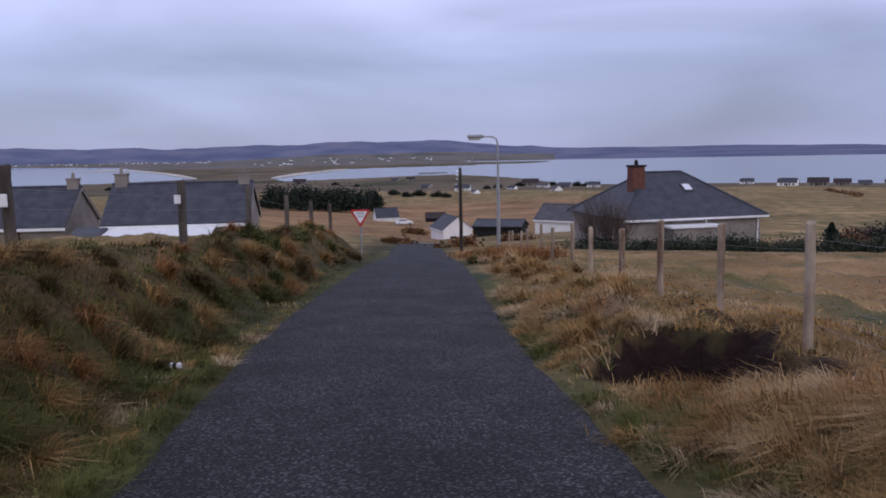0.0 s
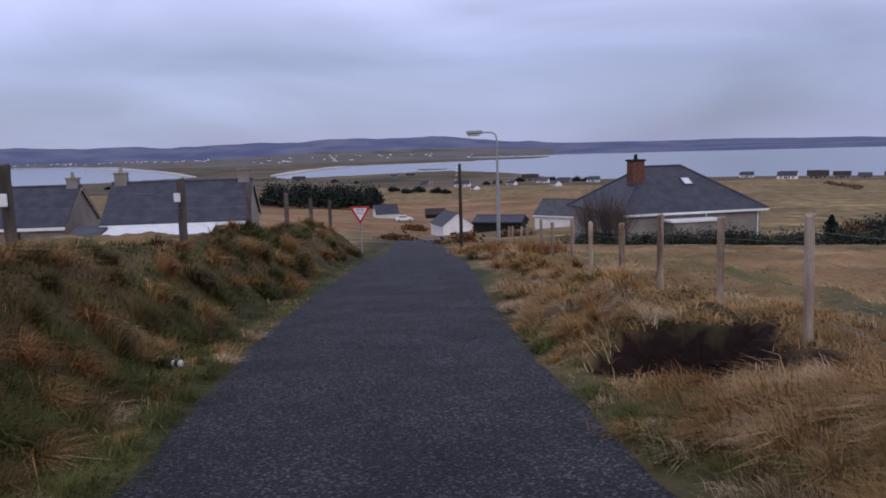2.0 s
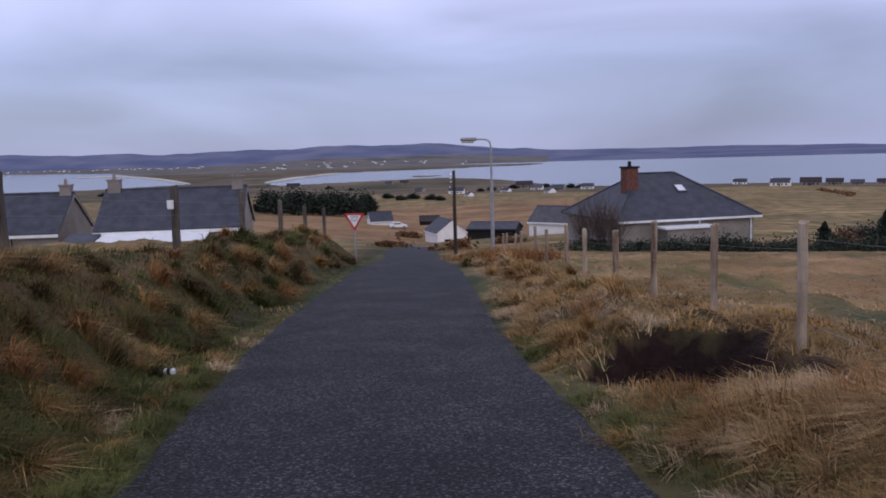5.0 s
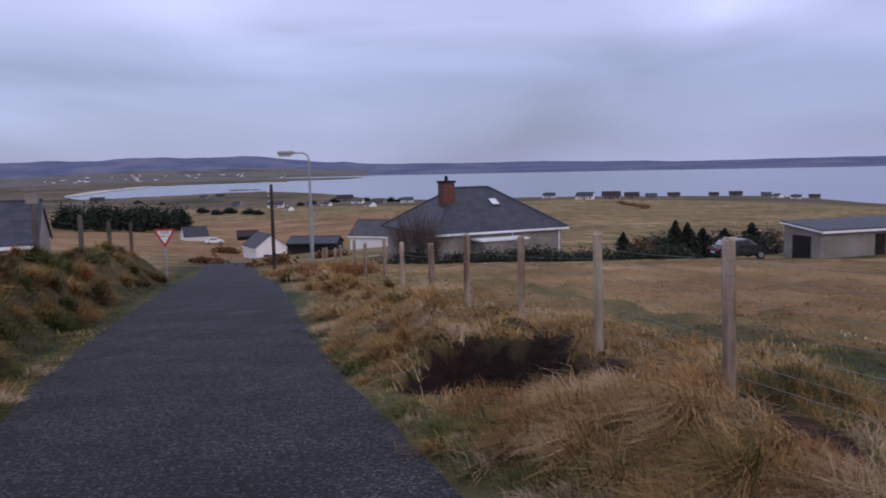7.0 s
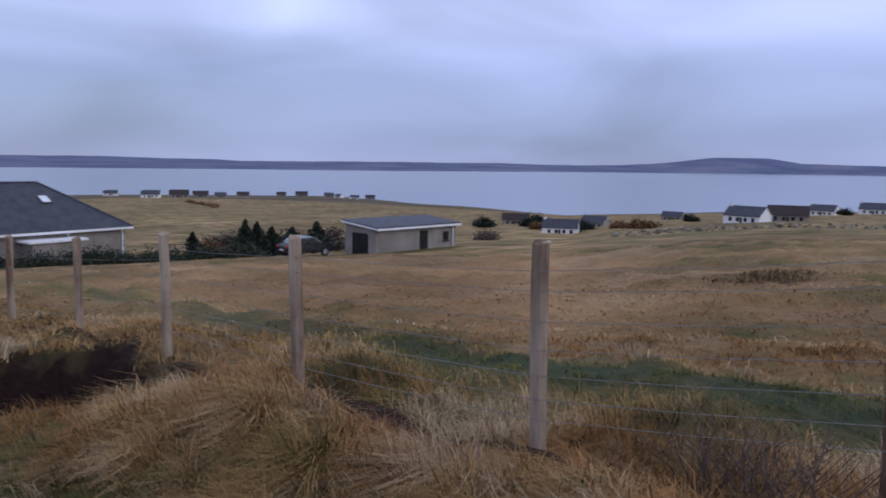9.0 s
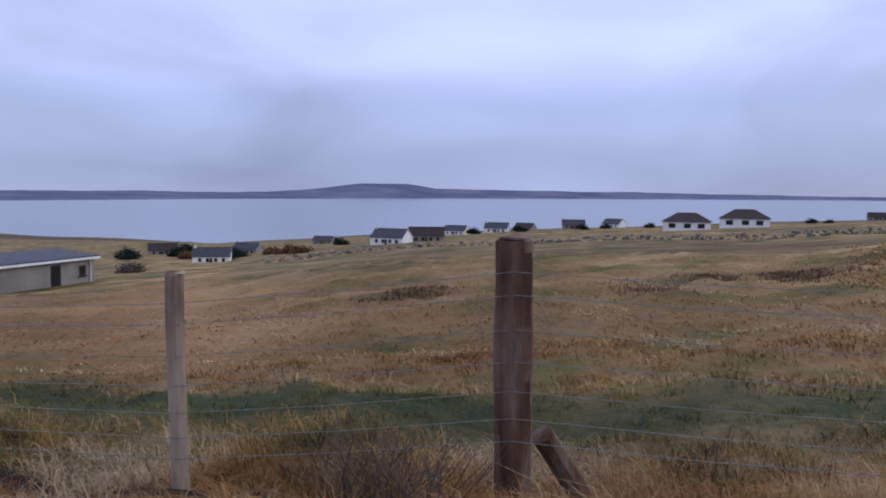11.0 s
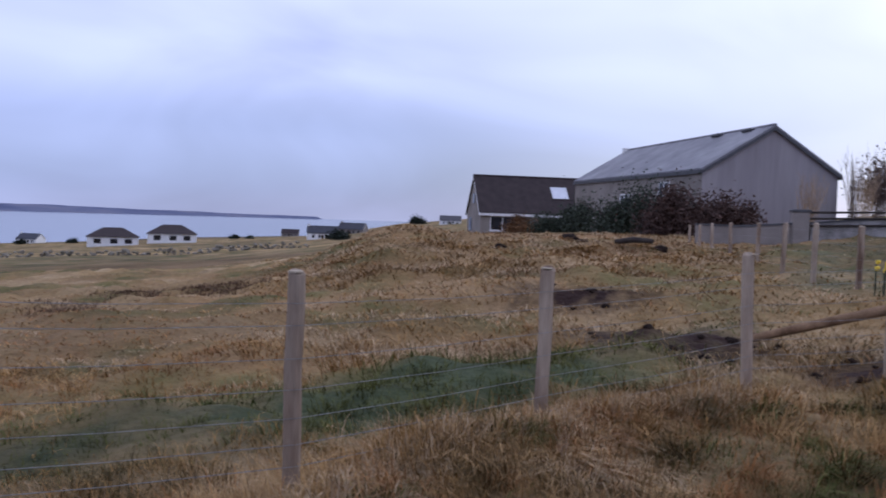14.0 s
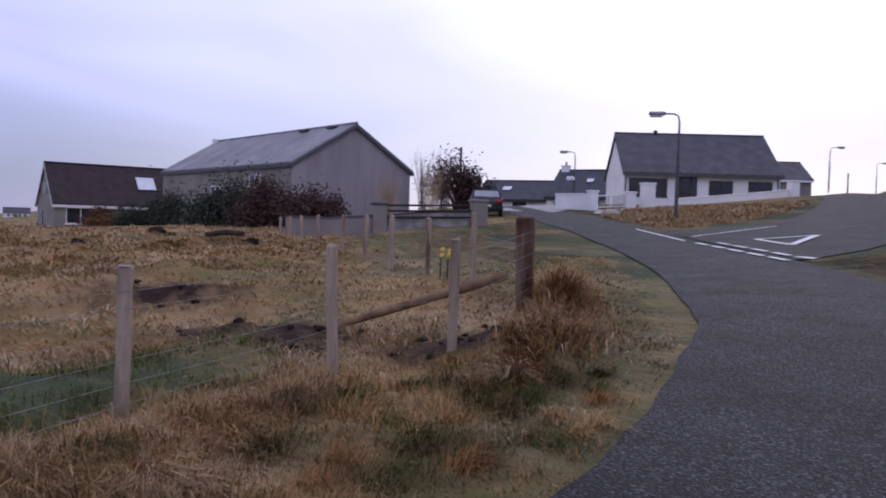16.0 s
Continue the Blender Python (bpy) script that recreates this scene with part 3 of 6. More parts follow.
def gable_house(name, x, y, z, turn, length, width, eave, ridge, wall_mat, roof_mat, label, over=0.3, verge=0.15, chimneys=(), fascia=M_trim, sink=1.5, gutter=True, category="house", barge=None):
    """Ridge along local x, fronts at local -y and +y. Returns the thing."""
    h = thing(name, x, y, z, turn, label, category)
    hl, hw = length / 2, width / 2
    bm = bmesh.new()
    prism(bm, [(-hw, -sink), (hw, -sink), (hw, eave), (0, ridge - 0.05), (-hw, eave)], -hl, hl)
    bmesh.ops.rotate(bm, verts=bm.verts, matrix=Matrix.Rotation(radians(-90), 3, "Z"))
    part("wall", bm, wall_mat, h)
    drop = (ridge - eave) / hw
    for s in (-1, 1):
        bm = bmesh.new()
        t = 0.12
        ey, ez = s * (hw + over), eave - drop * over
        prism(bm, [(0, ridge + 0.02), (ey, ez + 0.02), (ey, ez + t + 0.02), (0, ridge + t + 0.02)], -hl - verge, hl + verge)
        bmesh.ops.rotate(bm, verts=bm.verts, matrix=Matrix(((0, 1, 0), (1, 0, 0), (0, 0, 1))))
        part("roof_slope", bm, roof_mat, h)
        if gutter:
            part("fascia", boxed(-hl - verge, ey - 0.03 + s * 0.03, ez - 0.16, hl + verge, ey + 0.03 + s * 0.03, ez + 0.05), fascia, h)
    bm = bmesh.new()
    tube(bm, [(-hl - verge, 0, ridge + 0.12), (hl + verge, 0, ridge + 0.12)], 0.1, 8)
    part("ridge_tiles", bm, roof_mat, h)
    for s in (-1, 1):
        bm = bmesh.new()
        for q in (-1, 1):
            e = s * (hl + verge)
            vs = []
            for yy, zz in ((0, ridge + 0.02), (q * (hw + over), eave - drop * over + 0.02), (q * (hw + over), eave - drop * over - 0.16), (0, ridge - 0.16)):
                vs += [bm.verts.new((e - 0.02, yy, zz)), bm.verts.new((e + 0.02, yy, zz))]
            for i in range(4):
                a, b, c2, d2 = vs[2 * i], vs[2 * i + 1], vs[(2 * i + 3) % 8], vs[(2 * i + 2) % 8]
                bm.faces.new((a, b, c2, d2))
            bm.faces.new(vs[0::2])
            bm.faces.new(vs[1::2][::-1])
        part("bargeboard", bm, barge or fascia, h)
    for cx, cw, ch, mat, pots in chimneys:
        bm = boxed(cx - cw / 2, -cw * 0.4, ridge - 0.6, cx + cw / 2, cw * 0.4, ridge + ch)
        box(bm, cx - cw / 2 - 0.06, -cw * 0.4 - 0.06, ridge + ch, cx + cw / 2 + 0.06, cw * 0.4 + 0.06, ridge + ch + 0.1)
        c = part("chimney", bm, mat, h)
        for k in range(pots):
            px = cx + (k - (pots - 1) / 2) * 0.35
            part("chimney_pot", tube(bmesh.new(), [(px, 0, ridge + ch + 0.1), (px, 0, ridge + ch + 0.5)], [0.13, 0.1], 8), M_dash, c)
    return h


def front(az_l, d_l, az_r, d_r, depth):
    """Centre, turn and length of a building by the two ends of the front that faces the lane."""
    a, b = Vector(place(az_l, d_l)), Vector(place(az_r, d_r))
    u = (b - a).normalized()
    n = Vector((-u.y, u.x))
    if n.dot(a) < 0:
        n = -n
    c = (a + b) / 2 + n * depth / 2
    return c.x, c.y, -math.degrees(math.atan2(u.y, u.x)), (b - a).length


def on_ground(az, el, nearest=90, farthest=1140):
    """The spot at that bearing where the ground comes up to the angle el."""
    d = np.geomspace(nearest, farthest, 400)
    x, y = d * math.sin(radians(az)), d * math.cos(radians(az))
    e = np.degrees(np.arctan2(height(x, y) - EYE, d))
    k = np.argmax(e >= el) if (e >= el).any() else int(np.argmax(e))
    return float(x[k]), float(y[k]), float(height(x[k:k + 1], y[k:k + 1])[0]), float(d[k])


M_sheet = material("grey_sheet_cladding", tones((0.23, 0.205, 0.215), (0.35, 0.32, 0.32)), scale=0.35, rough=0.7, fine=(2.2, 0.25), stretch=(1.0, 1.0, 0.15), bump=0.4, bump_scale=5)
M_sheet_roof = material("weathered_sheet_roof", tones((0.15, 0.145, 0.16), (0.24, 0.235, 0.245)), scale=0.5, rough=0.6, fine=(1.8, 0.25), stretch=(1, 1, 1))
M_wood = material("sawn_fence_timber", [(0.33, (0.13, 0.08, 0.052)), (0.44, (0.27, 0.20, 0.145)), (0.66, (0.43, 0.345, 0.26))], scale=7, rough=0.9, fine=(30, 0.35), stretch=(1, 1, 0.18), bump=0.6, bump_scale=50, object_random=0.18)
M_oldwood = material("old_grey_post", tones((0.055, 0.045, 0.038), (0.12, 0.10, 0.085)), scale=7, rough=0.95, fine=(30, 0.3), stretch=(1, 1, 0.2), bump=0.6, bump_scale=40, object_random=0.2)
M_strainer = material("red_brown_strainer", [(0.38, (0.06, 0.026, 0.016)), (0.47, (0.12, 0.065, 0.042)), (0.6, (0.20, 0.15, 0.12))], scale=3.5, rough=0.9, fine=(35, 0.35), stretch=(1.5, 1.5, 0.35), bump=0.7, bump_scale=45)
M_log = material("weathered_orange_pole", tones((0.12, 0.068, 0.035), (0.24, 0.15, 0.085)), scale=6, rough=0.9, fine=(40, 0.3), bump=0.5, bump_scale=40)
M_cut = material("pale_cut_end", tones((0.34, 0.28, 0.20), (0.46, 0.39, 0.29)), scale=20, rough=0.9)
M_wire = material("galvanised_wire", tones((0.15, 0.15, 0.145), (0.25, 0.25, 0.24)), scale=20, rough=0.5, metal=0.2)
M_steel = material("galvanised_steel", tones((0.26, 0.26, 0.27), (0.36, 0.36, 0.37)), scale=4, rough=0.5, metal=0.3)
M_darksteel = material("dark_lamp_column", tones((0.06, 0.06, 0.065), (0.09, 0.09, 0.095)), scale=4, rough=0.6)
M_lens = material("lamp_lens", tones((0.42, 0.42, 0.38), (0.5, 0.5, 0.46)), scale=8, rough=0.25)
M_pole = material("creosoted_pole", tones((0.028, 0.022, 0.019), (0.05, 0.04, 0.034)), scale=6, rough=0.9, stretch=(1, 1, 0.2))
M_red = material("sign_red", tones((0.42, 0.03, 0.03), (0.5, 0.04, 0.04)), scale=5, rough=0.4)
M_line = material("road_paint", tones((0.5, 0.5, 0.5), (0.74, 0.74, 0.73)), scale=5, rough=0.7, fine=(40, 0.2))
M_bark = material("bark", tones((0.05, 0.04, 0.032), (0.09, 0.075, 0.06)), scale=9, rough=0.95, stretch=(1, 1, 0.3), bump=0.5)
M_conifer = material("conifer_needles", tones((0.010, 0.016, 0.011), (0.022, 0.032, 0.02)), scale=2.5, rough=0.8, island=0.5)
M_hedge = material("dark_hedge_leaves", tones((0.02, 0.029, 0.018), (0.044, 0.054, 0.032)), scale=2.0, rough=0.75, island=0.5)
M_redbush = material("wine_red_shrub_leaves", tones((0.05, 0.029, 0.024), (0.095, 0.056, 0.043)), scale=1.5, rough=0.8, island=0.5)
M_twig = material("bare_brown_twigs", tones((0.075, 0.052, 0.042), (0.13, 0.095, 0.078)), scale=2.0, rough=0.9, island=0.35)
M_gorse = material("rusty_gorse", tones((0.10, 0.05, 0.022), (0.17, 0.085, 0.035)), scale=2.0, rough=0.9, island=0.5)
M_plume = material("pampas_straw", tones((0.30, 0.21, 0.13), (0.42, 0.31, 0.21)), scale=3, rough=0.95, island=0.35)
M_yellow = material("yellow_flower", tones((0.65, 0.45, 0.03), (0.75, 0.55, 0.06)), scale=9, rough=0.7)
M_carblack = material("dark_car_paint", tones((0.012, 0.013, 0.017), (0.018, 0.02, 0.025)), scale=2, rough=0.25, spec=0.6)
M_tyre = material("tyre_rubber", tones((0.015, 0.015, 0.015), (0.025, 0.025, 0.025)), scale=9, rough=0.9)
M_stone = material("lichened_stone", tones((0.16, 0.15, 0.14), (0.30, 0.28, 0.265)), scale=3, rough=0.95, fine=(14, 0.3), bump=0.8, bump_scale=14, object_random=0.2)
M_earth = material("turned_peat", tones((0.016, 0.011, 0.009), (0.036, 0.025, 0.02)), scale=5, rough=1.0, bump=1.0, bump_scale=16, spec=0.05)
# sky mirrored in rooflights and rear windows, painted as a pale base colour
M_skylight = material("sky_pale_glass", tones((0.6, 0.62, 0.66), (0.68, 0.7, 0.74)), scale=2, rough=0.1, spec=0.8)


def slab_on_roof(parent, hw, eave, ridge, x, up, w, h, side=-1, mat=M_skylight, name="roof_window"):
    """A rooflight lying on the slope at local y = side * ..., 'up' of the way to the ridge."""
    slope = math.atan2(ridge - eave, hw)
    y, z = side * hw * (1 - up), eave + (ridge - eave) * up + 0.19
    m = Matrix.Translation((x, y, z)) @ Matrix.Rotation(-side * slope, 4, "X")
    bm = boxed(-w / 2 - 0.08, -h / 2 - 0.08, -0.03, w / 2 + 0.08, h / 2 + 0.08, 0.03)
    bm.transform(m)
    f = part(name, bm, M_darkwood, parent)
    bm = boxed(-w / 2, -h / 2, 0.032, w / 2, h / 2, 0.045)
    bm.transform(m)
    part("pane", bm, mat, f)


# ---------------------------------------------------------------- houses and sheds
byre = gable_house("byre", 45.7, -30.6, 0.8, 5, 18.2, 8.2, 3.72, 6.15, M_sheet, M_sheet_roof, "large weathered grey agricultural shed with sheet cladding and roof", over=0.12, fascia=M_darksteel, category="shed")
part("side_wall_render", boxed(-9.05, 4.1, -1, 9.05, 4.16, 3.55), M_dash, byre, "pale rendered side wall")
for xx, hh in ((-5.0, 1.5), (0.3, 0.9)):
    window(byre, xx, 4.16, 1.7, 1.3, hh, 1, M_trim, 2)
for xx in (-7.6, -4.4):
    part("ridge_vent", boxed(xx, 0.12, 6.08, xx + 0.9, 0.5, 6.24, bevel=0.03), M_darksteel, byre)
part("gable_skew", boxed(8.98, -0.45, 5.8, 9.22, 0.45, 6.42, bevel=0.04), M_white, byre, "pale raised end of the roof")

bx, by, bt, bl = front(109.7, 71, 119.4, 74.6, 6.4)
brown_house = gable_house("brown_roof_house", bx, by, -0.5, bt, bl, 6.4, 2.7, 5.85, M_dash, M_brown_tile, "house with steep dark brown tiled roof and pale gable", over=0.25)
slab_on_roof(brown_house, 3.2, 2.7, 5.85, 1.2, 0.52, 1.5, 1.5)
part("attic_window", boxed(-bl / 2 - 0.05, -0.5, 3.4, -bl / 2 + 0.02, 0.5, 4.3), M_glass, brown_house)
part("ground_window", boxed(-bl / 2 - 0.05, 0.9, 0.9, -bl / 2 + 0.02, 2.0, 2.1), M_glass, brown_house)
window(brown_house, -bl / 2 + 2.0, -3.2, 1.0, 2.2, 1.3, -1, M_trim, 2)

ux, uy, ut, ul = front(148, 63.5, 158, 66.5, 9)
bungalow = gable_house("white_bungalow", ux, uy, 3.35, ut, ul, 9, 2.6, 5.75, M_white, M_grey_tile, "white rendered bungalow with steep grey tiled roof and brown windows", fascia=M_darksteel, over=0.45)
window(bungalow, -4.05, -4.5, 0.62, 2.9, 1.35, -1, M_darkwood, 3)
window(bungalow, 1.45, -4.5, 0.75, 1.8, 1.15, -1, M_darkwood, 2)
window(bungalow, 4.4, -4.5, 0.7, 1.8, 1.2, -1, M_darkwood, 2)
d0 = part("door", boxed(-1.75, -4.57, 0.05, -0.75, -4.5, 2.2), M_darkwood, bungalow, "dark brown front door")
part("pane", boxed(-1.6, -4.59, 0.9, -0.9, -4.572, 2.05), M_glass, d0)
part("sidelight", boxed(-0.72, -4.56, 0.05, -0.35, -4.5, 2.2), M_glass, bungalow)
part("flue", tube(bmesh.new(), [(-2.7, 0, 5.7), (-2.7, 0, 6.15)], [0.2, 0.16], 10), M_black, bungalow)
for xx in (-5.75, 5.7):
    part("downpipe", tube(bmesh.new(), [(xx, -4.55, 0), (xx, -4.55, 2.4)], 0.05, 6), M_darksteel, bungalow)

# dark-roofed house with two wings, and one behind the bungalow
x0, y0, t0, l0 = front(137.9, 86, 143.4, 84, 7)
wing = gable_house("dark_roof_house", x0, y0, 1.9, t0, l0, 7, 2.25, 4.2, M_white, M_slate, "white house with low dark slate roof and rooflights", fascia=M_darkwood)
slab_on_roof(wing, 3.5, 2.25, 4.2, -1.5, 0.5, 0.9, 0.8)
for xx in (-2.4, 0.3):
    window(wing, xx, -3.5, 0.9, 1.5, 1.1, -1, M_darkwood, 2)
x0, y0, t0, l0 = front(142.7, 81, 147.0, 79, 8)
wing2 = gable_house("dark_roof_house", x0, y0, 2.0, t0, l0, 8, 2.4, 5.1, M_white, M_slate, "white house with steep dark slate roof and one chimney", chimneys=((-2.6, 0.8, 0.5, M_white, 1),), fascia=M_darkwood)
slab_on_roof(wing2, 4, 2.4, 5.1, 0.6, 0.55, 0.7, 0.6)
window(wing2, -1.6, -4, 0.2, 1.5, 1.9, -1, M_darkwood, 2)
window(wing2, 1.4, -4, 0.9, 1.6, 1.1, -1, M_darkwood, 2)
x0, y0, t0, l0 = front(156.6, 97, 159.9, 99, 8)
gable_house("grey_house", x0, y0, 4.9, t0, l0, 8, 2.5, 4.6, M_dash, M_grey_tile, "grey rendered house with tiled roof behind the bungalow")

# slate cottages below the bank
x0, y0, t0, l0 = front(-23, 57, -13.7, 55.0, 6.4)
cott = gable_house("slate_cottage", x0, y0, -5.4, t0, l0, 6.4, 2.6, 4.95, M_dash, M_slate, barge=M_dash, label="grey cottage with dark slate roof, end chimneys and lean-to", chimneys=((-l0 / 2 + 0.5, 0.8, 0.75, M_dash, 1), (l0 / 2 - 0.5, 0.75, 0.75, M_dash, 1)))
bm = boxed(-5.6, -5.9, -1, -0.6 + 3.0, -3.25, 1.75)
part("lean_to", bm, M_white, cott)
bm = boxed(-4.2, -6.0, 0, 2.6, -3.25, 0.07)
for v in bm.verts:
    v.co.z += 1.82 + (v.co.y + 6.0) * 0.14
part("lean_to_roof", bm, M_trim, cott, "white flat roof of the lean-to")
bm = boxed(-6.2, -6.0, 0, -4.25, -3.25, 0.09)
for v in bm.verts:
    v.co.z += 1.8 + (v.co.y + 6.0) * 0.2
part("porch_roof", bm, M_slate, cott)
part("lean_to_window", boxed(-5.35, -5.94, 0.9, -4.85, -5.9, 1.45), M_glass, cott)
x0, y0, t0, l0 = front(-36, 66, -25.3, 60, 6.4)
cott1 = gable_house("slate_cottage", x0, y0, -5.5, t0, l0, 6.4, 2.55, 4.9, M_dash, M_slate, barge=M_dash, label="grey cottage with dark slate roof and stone chimney at its gable", chimneys=((l0 / 2 - 0.4, 0.75, 0.6, M_dash, 1),))
for xx in (1.0, 3.6):
    part("downpipe", tube(bmesh.new(), [(xx, -3.3, -1), (xx, -3.3, 2.3)], 0.06, 6), M_black, cott1)

# hip-roofed house among hedges
hx, hy, ht, hl = front(12.9, 59.5, 21.7, 65.0, 10)
hip = thing("hip_roof_house", hx, hy, -6.1, ht, "pebbledashed house with blue slate hip roof and brick chimney", "house")
a, b = hl / 2, 5.0
part("wall", boxed(-a, -b, -2, a, b, 2.35), M_dash, hip)
oa, ob_, ez, rz, ra2 = a + 0.4, b + 0.4, 2.3, 5.5, 1.6
corners = [(-oa, -ob_, ez), (oa, -ob_, ez), (oa, ob_, ez), (-oa, ob_, ez)]
r1, r2 = (-ra2, 0, rz), (ra2, 0, rz)
for pts in ((corners[0], corners[1], r2, r1), (corners[1], corners[2], r2), (corners[2], corners[3], r1, r2), (corners[3], corners[0], r1)):
    bm = bmesh.new()
    lo = [bm.verts.new(p) for p in pts]
    hi = [bm.verts.new((p[0], p[1], p[2] + 0.1)) for p in pts]
    bm.faces.new(lo[::-1])
    bm.faces.new(hi)
    for i in range(len(pts)):
        j = (i + 1) % len(pts)
        bm.faces.new((lo[i], lo[j], hi[j], hi[i]))
    part("roof_slope", bm, M_slate, hip)
for p, q in ((r1, r2), (corners[0], r1), (corners[3], r1), (corners[1], r2), (corners[2], r2)):
    part("hip_tiles", tube(bmesh.new(), [(p[0], p[1], p[2] + 0.1), (q[0], q[1], q[2] + 0.1)], 0.09, 6), M_slate, hip)
part("gutter", boxed(-oa, -ob_ - 0.08, ez - 0.1, oa, -ob_ + 0.02, ez + 0.06), M_trim, hip, "white gutter")
part("gutter", boxed(oa - 0.02, -ob_, ez - 0.1, oa + 0.08, ob_, ez + 0.06), M_trim, hip, "white gutter")
for xx in (a - 0.3, a - 4.6):
    part("downpipe", tube(bmesh.new(), [(xx, -b - 0.1, -1), (xx, -b - 0.1, 2.25)], 0.07, 6), M_trim, hip, "white downpipe")
ch = part("chimney", boxed(-3.5, -2.0, 3.0, -2.5, -1.0, 6.1, bevel=0.02), M_brick, hip, "red brick chimney stack")
part("capping", boxed(-3.58, -2.08, 6.1, -2.42, -0.92, 6.23), M_black, ch)
part("chimney_pot", tube(bmesh.new(), [(-3.0, -1.5, 6.23), (-3.0, -1.5, 6.62)], [0.16, 0.13], 8), M_black, ch)
slope = math.atan2(rz - ez, ob_)
m = Matrix.Translation((1.0, -ob_ * 0.38, ez + (rz - ez) * 0.62 + 0.16)) @ Matrix.Rotation(slope, 4, "X")
bm = boxed(-0.4, -0.5, -0.05, 0.4, 0.5, 0.03)
bm.transform(m)
rw = part("roof_window", bm, M_darksteel, hip)
bm = boxed(-0.3, -0.4, 0.032, 0.3, 0.4, 0.045)
bm.transform(m)
part("pane", bm, M_skylight, rw)
part("back_porch", boxed(-2.5, -b - 1.6, -2, 1.2, -b - 0.005, 1.75), M_dash, hip)
part("porch_roof", boxed(-2.8, -b - 1.8, 1.755, 1.4, -b - 0.005, 1.9), M_trim, hip, "white flat porch roof")

# long low mono-pitched shed
sx, sy, st, sl = front(38.6, 61.4, 44.3, 68.0, 3.6)
shed = thing("field_shed", sx, sy, -6.1, st, "long grey-rendered shed with dark mono-pitched roof", "shed")
bm = prism(bmesh.new(), [(-1.8, -1.5), (1.8, -1.5), (1.8, 2.75), (-1.8, 2.4)], -sl / 2, sl / 2)
bmesh.ops.rotate(bm, verts=bm.verts, matrix=Matrix(((0, 1, 0), (1, 0, 0), (0, 0, 1))))
part("wall", bm, M_dash, shed)
bm = prism(bmesh.new(), [(-2.1, 2.38), (2.0, 2.8), (2.0, 2.92), (-2.1, 2.5)], -sl / 2 - 0.2, sl / 2 + 0.2)
bmesh.ops.rotate(bm, verts=bm.verts, matrix=Matrix(((0, 1, 0), (1, 0, 0), (0, 0, 1))))
part("roof", bm, M_slate, shed)
part("gutter", boxed(-sl / 2 - 0.2, -2.22, 2.24, sl / 2 + 0.2, -2.1, 2.4), M_trim, shed, "white gutter")
bm = boxed(-sl / 2 - 0.26, -2.1, 2.3, -sl / 2 - 0.2, 2.0, 2.42)
for v in bm.verts:
    v.co.z += (v.co.y + 2.1) * 0.1
part("fascia", bm, M_trim, shed, "white verge board")
# unlit inside of the doorway, painted as a black panel on the closed wall
part("door_opening", boxed(-sl / 2 - 0.04, -0.9, -0.2, -sl / 2 + 0.02, 0.9, 1.95), M_black, shed, "wide open doorway, its dark inside a flat black panel")
part("door", boxed(0.2, -1.86, -0.1, 1.1, -1.79, 2.0), M_black, shed, "dark plank door")
window(shed, 3.3, -1.8, 1.0, 0.7, 0.8, -1, M_darkwood, 1)
part("downpipe", tube(bmesh.new(), [(sl / 2 - 0.5, -1.9, -1), (sl / 2 - 0.5, -1.9, 2.3)], 0.06, 6), M_trim, shed, "white downpipe")

# houses at the foot of the lane
jx, jy = place(0.6, 152)
jh = gable_house("gabled_white_house", jx, jy, -16.6, -106, 8.5, 5.6, 3.6, 5.7, M_white, M_slate, "white two-window gabled house beside the road junction")
for yy in (-1.2, 0.9):
    part("window", boxed(-4.32, yy - 0.55, 0.9, -4.24, yy + 0.55, 2.3), M_glass, jh)
x0, y0, t0, l0 = front(6.6, 113, 9.3, 110, 5)
gable_house("grey_roof_cottage", x0, y0, -10.6, t0, l0, 5, 2.4, 4.2, M_white, M_grey_tile, "low white cottage with grey roof below the lane")
# solid roofed block put in place of a fence of dark upright panels
x0, y0, t0, l0 = front(2.2, 128, 5.6, 126, 5)
gable_house("dark_shed", x0, y0, -13.2, t0, l0, 5, 2.6, 3.4, M_black, M_slate, "low dark roofed block in place of a panel fence", category="shed", fascia=M_black)
x0, y0, t0, l0 = front(-4.7, 205, -3.1, 206, 6)
gable_house("blue_roof_house", x0, y0, 1.55 - 205 * 0.093, t0, l0, 6, 2.3, 4.4, M_white, M_slate, "small white house with blue slate roof")
x0, y0, t0, l0 = front(-1.2, 215, 0.2, 215, 5)
gable_house("dark_shed", x0, y0, 1.55 - 215 * 0.094, t0, l0, 5, 2.2, 3.4, M_black, M_brown_tile, "low dark shed with brown roof", category="shed", fascia=M_black)

# ---------------------------------------------------------------- houses along the shore and beyond
PROTO = {}


